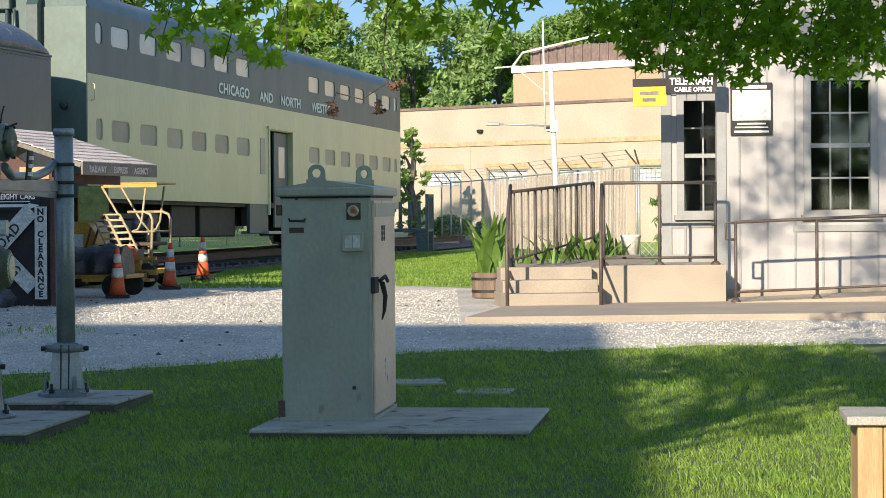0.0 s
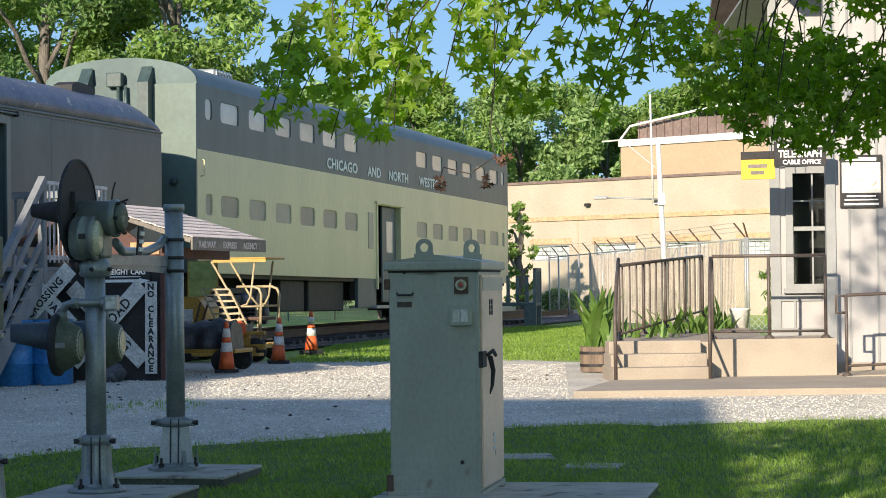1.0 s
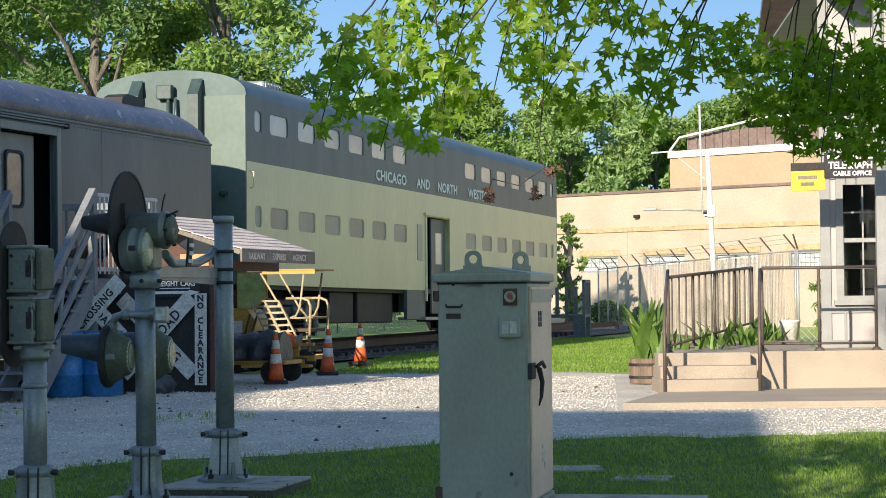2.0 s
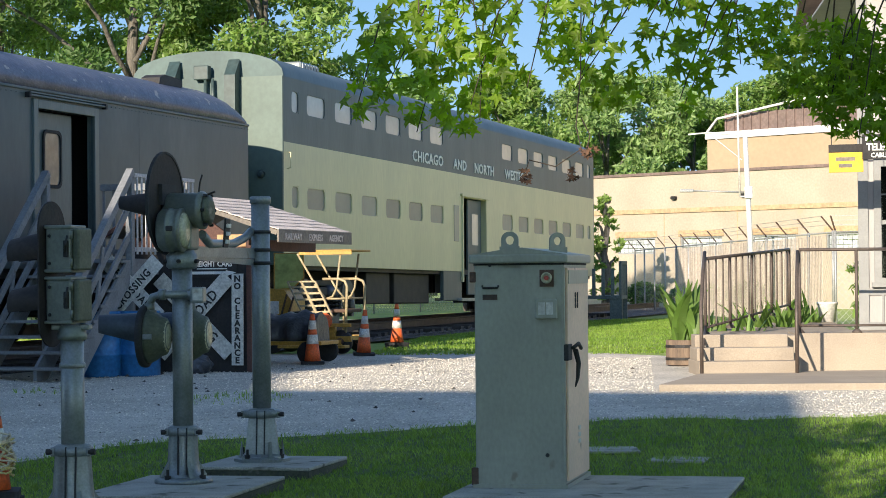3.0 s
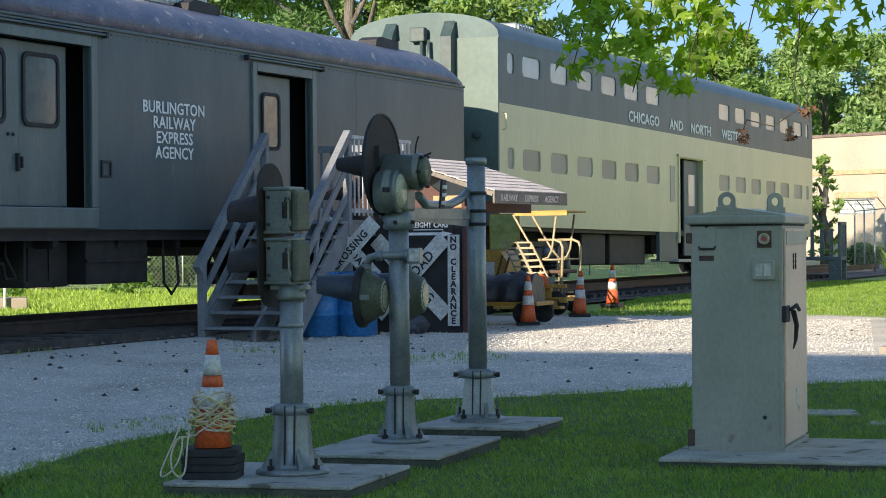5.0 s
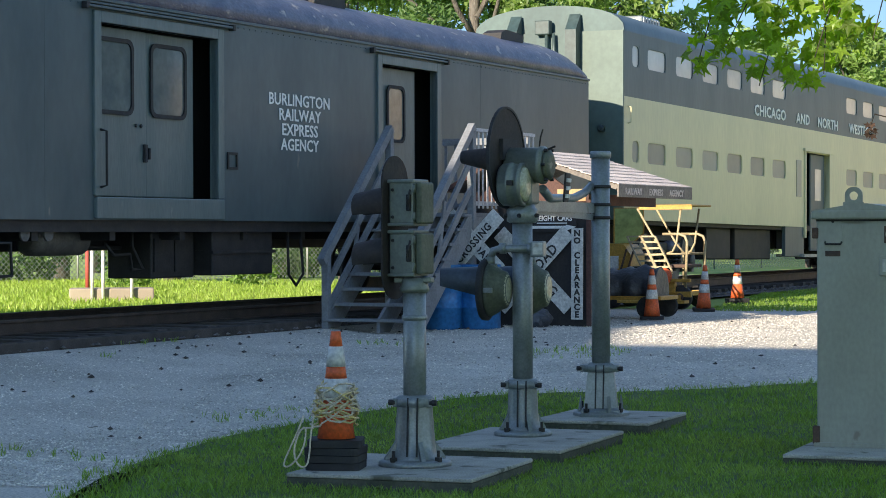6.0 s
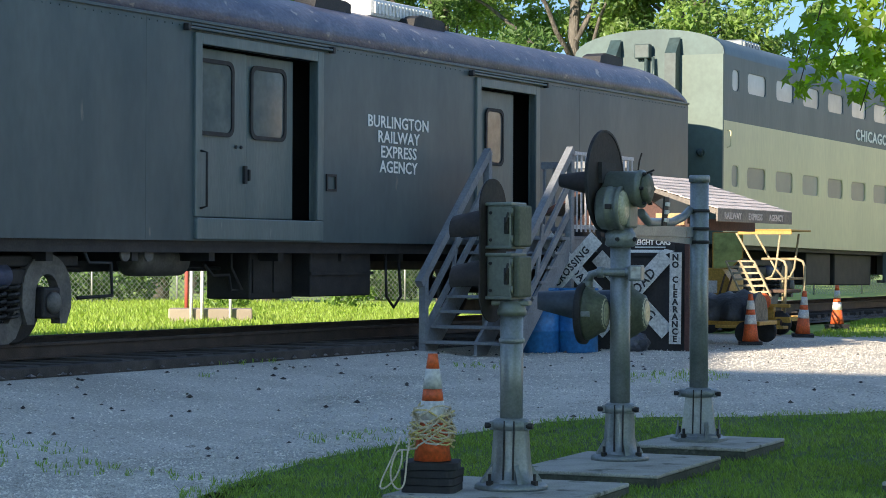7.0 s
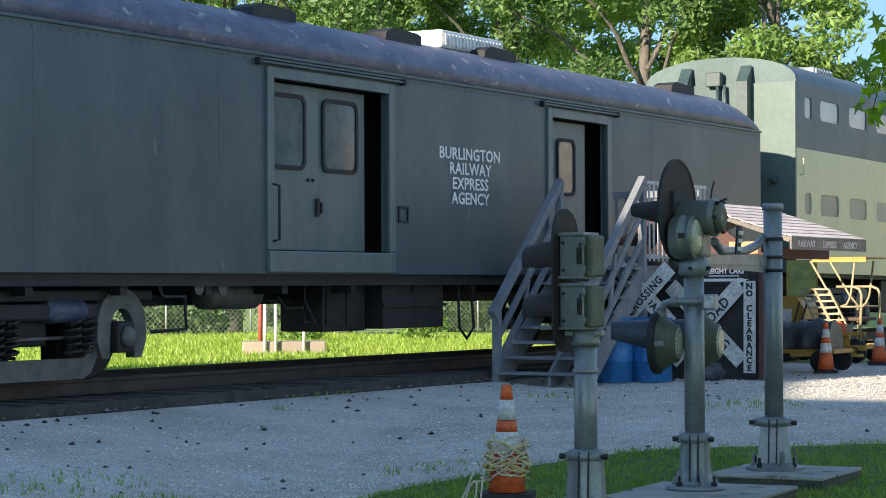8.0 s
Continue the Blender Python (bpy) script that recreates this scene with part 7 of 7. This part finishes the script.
# clusters: centre x, z, half width, half height, leaves
CL = [(-1.30, 2.95, 0.36, 0.32, 120), (-1.10, 2.62, 0.32, 0.24, 80), (-0.95, 3.02, 0.34, 0.32, 90), (-1.55, 2.72, 0.18, 0.26, 46), (-0.78, 2.75, 0.18, 0.24, 40),
      (-0.40, 2.95, 0.22, 0.30, 60), (-0.15, 2.80, 0.24, 0.28, 56), (-0.22, 3.22, 0.45, 0.2, 70), (0.12, 3.05, 0.18, 0.3, 36), (0.30, 2.66, 0.15, 0.25, 34), (0.40, 2.98, 0.25, 0.32, 56),
      (0.80, 3.0, 0.3, 0.22, 70), (1.05, 2.75, 0.34, 0.26, 110), (1.40, 2.82, 0.4, 0.32, 150), (1.30, 2.50, 0.28, 0.18, 60), (1.75, 2.72, 0.4, 0.34, 170), (1.65, 2.42, 0.3, 0.14, 46), (2.15, 2.68, 0.4, 0.34, 170), (2.3, 2.42, 0.3, 0.16, 50), (2.6, 2.72, 0.4, 0.34, 150),
      (-0.6, 3.45, 1.1, 0.2, 170), (0.9, 3.5, 1.0, 0.25, 200), (2.2, 3.3, 0.9, 0.3, 260)]
rt = random.Random(5)
cl, per, tw = [], [], B()
for x, z, rx, rz, n in CL:
    z -= 0.03 if 0.7 < x < 2.7 and z < 3.1 else 0.0
    y = 13.0 + rt.uniform(-0.25, 0.25)
    cl.append(((x - O.x, y - O.y, z), (rx, 0.38, rz)))
    per.append(int(n * 1.15))
    for k in range(max(2, int(rx * 9))):
        a = Vector((x + rt.uniform(0.0, 0.5), y + rt.uniform(-0.1, 0.1), max(3.5, z + rz + 0.2)))
        c = Vector((x + rt.uniform(-rx, rx), y + rt.uniform(-0.2, 0.2), z - rz * rt.uniform(0.2, 0.9)))
        m_ = a.lerp(c, 0.5) + Vector((rt.uniform(-0.1, 0.1), 0, 0.06))
        tw.tube([a - O, a.lerp(m_, 0.6) - O + Vector((0.03, 0, 0)), m_ - O, c - O], [0.008, 0.006, 0.005, 0.003], 5)
twg = part("twig_spray", tw, "twig", nt_)
twg["kind"] = "stuff"
near_ = [i for i, q in enumerate(CL) if q[0] < 0.7]
far_ = [i for i, q in enumerate(CL) if q[0] >= 0.7]
for ids, sz, dens in ((near_, 0.068, 1.15), (far_, 0.052, 2.5)):
    lw = part("low_leaves", leaf_cloud("low_leaves", [cl[i] for i in ids], [int(per[i] * dens) for i in ids], sz, "star_leaf", 7, True), "star_leaf", nt_, "star-shaped green leaves on the hanging boughs")
    lw["kind"] = "stuff"
cl, per = [], []
for k in range(60):
    u, v, w = rt.uniform(0, 1), rt.uniform(0, 1), rt.uniform(0, 1)
    x, y, z = 0.6 + 7.5 * u, 9.2 + 6.5 * v, 3.9 + 5.5 * w * (0.4 + 0.6 * u)
    cl.append(((x - O.x, y - O.y, z), (0.8, 0.8, 0.45)))
    per.append(75)
# Unseen clumps added up-sun to shade the station wall, lawn and low leaves.
for k in range(30):
    cl.append(((rt.uniform(-2.6, 2.2) - O.x, rt.uniform(12, 17) - O.y, rt.uniform(7.4, 10.0)), (0.7, 0.7, 0.4)))
    per.append(120)
for k in range(7):
    cl.append(((rt.uniform(-1.0, 0.5) - O.x, rt.uniform(8.8, 10.8) - O.y, rt.uniform(3.4, 4.1)), (0.45, 0.45, 0.25)))
    per.append(28)
for k in range(52):
    cl.append(((rt.uniform(-1.1, 2.5) - O.x, rt.uniform(5.6, 8.2) - O.y, rt.uniform(4.5, 6.4)), (0.6, 0.7, 0.4)))
    per.append(260)
for c_, r_ in cl[-89::4]:
    bb = B()
    limb(bb, (-0.1, 0, min(9.5, max(3.6, c_[2] - 1.0))), c_, 0.05, 0.012, -0.2, 7, 0.03, int(c_[0] * 10))
    part("bough", bb, "bark", nt_)
cw = part("crown", leaf_cloud("crown", cl, per, 0.085, "star_leaf", 8, True), "star_leaf", nt_)
cw["kind"] = "stuff"
sc = thing("seed_cluster", pose(-0.36, 12.85, 2.16), "hanging twig with dried brown seed heads", "seed heads")
part("stem", B().tube([(0.06, 0, 1.2), (0.05, 0, 0.55), (0.02, 0, 0.25), (0.05, 0, 0.12), (-0.1, 0, 0.02), (-0.25, 0, 0.06), (-0.27, 0, 0.0)], 0.004, 5).tube([(0.05, 0, 0.3), (0.10, 0, 0.2), (0.08, 0, 0.10)], 0.004, 5), "twig", sc)
for k, (c_, r_, n_) in enumerate((((0.09, 0, 0.11), (0.06, 0.05, 0.04), 26), ((-0.27, 0, -0.04), (0.035, 0.03, 0.05), 14), ((0.0, 0, -0.03), (0.03, 0.03, 0.05), 12))):
    part("dried_head", leaf_cloud("dried_head", [(c_, r_)], [n_], 0.03, "dead_leaf", 9 + k, True), "dead_leaf", sc)

# ---- grass, stones, weeds ----
def grass(name, count, place, h0, h1, wd, material, label, seed, blades=3):
    rs = np.random.RandomState(seed)
    V, F = [], []
    k = 0
    while k < count:
        q = place(rs)
        if q is None:
            continue
        k += 1
        x, y, z, sc_ = q
        for j in range(blades):
            a, ln = rs.uniform(0, 6.283), rs.uniform(h0, h1) * sc_
            lean = rs.uniform(0.15, 0.9)
            dx, dy = math.cos(a), math.sin(a)
            bx, by = x + rs.uniform(-0.02, 0.02), y + rs.uniform(-0.02, 0.02)
            i = len(V)
            V.extend(((bx - dy * wd, by + dx * wd, z), (bx + dy * wd, by - dx * wd, z), (bx + dx * ln * lean * 0.45 + dy * wd * 0.6, by + dy * ln * lean * 0.45 - dx * wd * 0.6, z + ln * 0.62), (bx + dx * ln * lean, by + dy * ln * lean, z + ln)))
            F.extend(((i, i + 1, i + 2), (i, i + 2, i + 3)))
    return tagged(new(name, raw(name, V, F, material)), label, "grass", kind="stuff")


def on_lawn(rs):
    x, y = rs.uniform(-6.3, 4.2), 10.4 + 12.8 * rs.uniform() ** 1.2
    d = min(lawn_far(x) - y, (x - lawn_left(y)) * 1.2 + 0.25 * noise.noise(Vector((0, y * 2, 7))))
    if abs(x) > y * 0.5 + 0.6 or d < -0.22 or (d < 0.35 and rs.uniform() > (d + 0.25) / 0.6):
        return None
    pn = noise.noise(Vector((x * 0.9, y * 0.9, 1))) + 0.6 * noise.noise(Vector((x * 3, y * 3, 2)))
    return x, y, rise(y), 1.0 + 0.45 * pn


grass("lawn_grass", 62000, on_lawn, 0.022, 0.055, 0.0035, "grass", "short mown grass blades of the lawn", 3, 3)


def beyond(rs):
    x, y = rs.uniform(-4.6, 1.2), rs.uniform(37.2, 66)
    return x, y, 0.24, 1.0 + 0.5 * noise.noise(Vector((x, y, 1)))


grass("rough_grass", 16000, beyond, 0.02, 0.06, 0.010, "grass", "rough grass beyond the gravel", 4, 3)


def behind(rs):
    u, v = rs.uniform(-24, 12), 4.4 + 26 * rs.uniform() ** 1.3
    p = TRACK @ Vector((u, v, 0))
    return p.x, p.y, 0.24, 1.0


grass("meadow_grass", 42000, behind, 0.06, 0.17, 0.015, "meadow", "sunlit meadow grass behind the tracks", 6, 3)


def weeds(rs):
    x, y = rs.uniform(-11, -2), rs.uniform(15, 27)
    if noise.noise(Vector((x * 0.55, y * 0.55, 11))) < 0.33 or (lawn_far(x) > y and x > -6.0):
        return None
    return x, y, yard_z(x, y), 1.0


grass("gravel_weeds", 420, weeds, 0.02, 0.07, 0.004, "grass", "sparse weeds in the gravel", 12, 4)


def stones(name, count, place, r0, r1, material, label, seed):
    rs = np.random.RandomState(seed)
    base = np.array([(1, 0, 0), (-1, 0, 0), (0, 1, 0), (0, -1, 0), (0, 0, 1), (0, 0, -0.4)], float)
    fc = [(0, 2, 4), (2, 1, 4), (1, 3, 4), (3, 0, 4), (2, 0, 5), (1, 2, 5), (3, 1, 5), (0, 3, 5)]
    V, F = [], []
    k = 0
    while k < count:
        q = place(rs)
        if q is None:
            continue
        k += 1
        r = rs.uniform(r0, r1)
        a = rs.uniform(0, 6.28)
        rot = np.array(((math.cos(a), -math.sin(a), 0), (math.sin(a), math.cos(a), 0), (0, 0, 0.65)))
        pts = (base * rs.uniform(0.55, 1.25, size=(6, 3))) @ rot.T * r + np.array(q) + np.array((0, 0, r * 0.2))
        i = len(V)
        V.extend(map(tuple, pts))
        F.extend((i + f[0], i + f[1], i + f[2]) for f in fc)
    return tagged(new(name, raw(name, V, F, material)), label, "stones", kind="stuff")


def on_gravel(rs):
    y = 13.5 + 22 * rs.uniform() ** 1.3
    x = rs.uniform(-0.56 * y - 1, 0.2 * y)
    if y < lawn_far(x) + 0.05 and x > lawn_left(y) + 0.1:
        return None
    if (TRACK.inverted() @ Vector((x, y, 0))).y > -0.6 or (x > 0.2 and y > 26.1) or y > 36:
        return None
    return x, y, yard_z(x, y) - 0.004


stones("gravel_stones", 66000, on_gravel, 0.006, 0.016, "stone", "loose pale crushed stones on the yard", 13)


def on_bed(rs):
    p = TRACK @ Vector((rs.uniform(-26, 20), rs.uniform(-0.45, 0.6), 0))
    return p.x, p.y, 0.30


stones("ballast_stones", 6000, on_bed, 0.025, 0.06, "ballast", "dark ballast stones between the ties", 14)


def litter(rs):
    p = TRACK @ Vector((rs.uniform(-25, -7), -0.75 - 8 * rs.uniform() ** 2.6, 0))
    return p.x, p.y, yard_z(p.x, p.y)


stones("dark_clods", 190, litter, 0.012, 0.045, "tie", "dark clods and bark scraps on the gravel", 15)
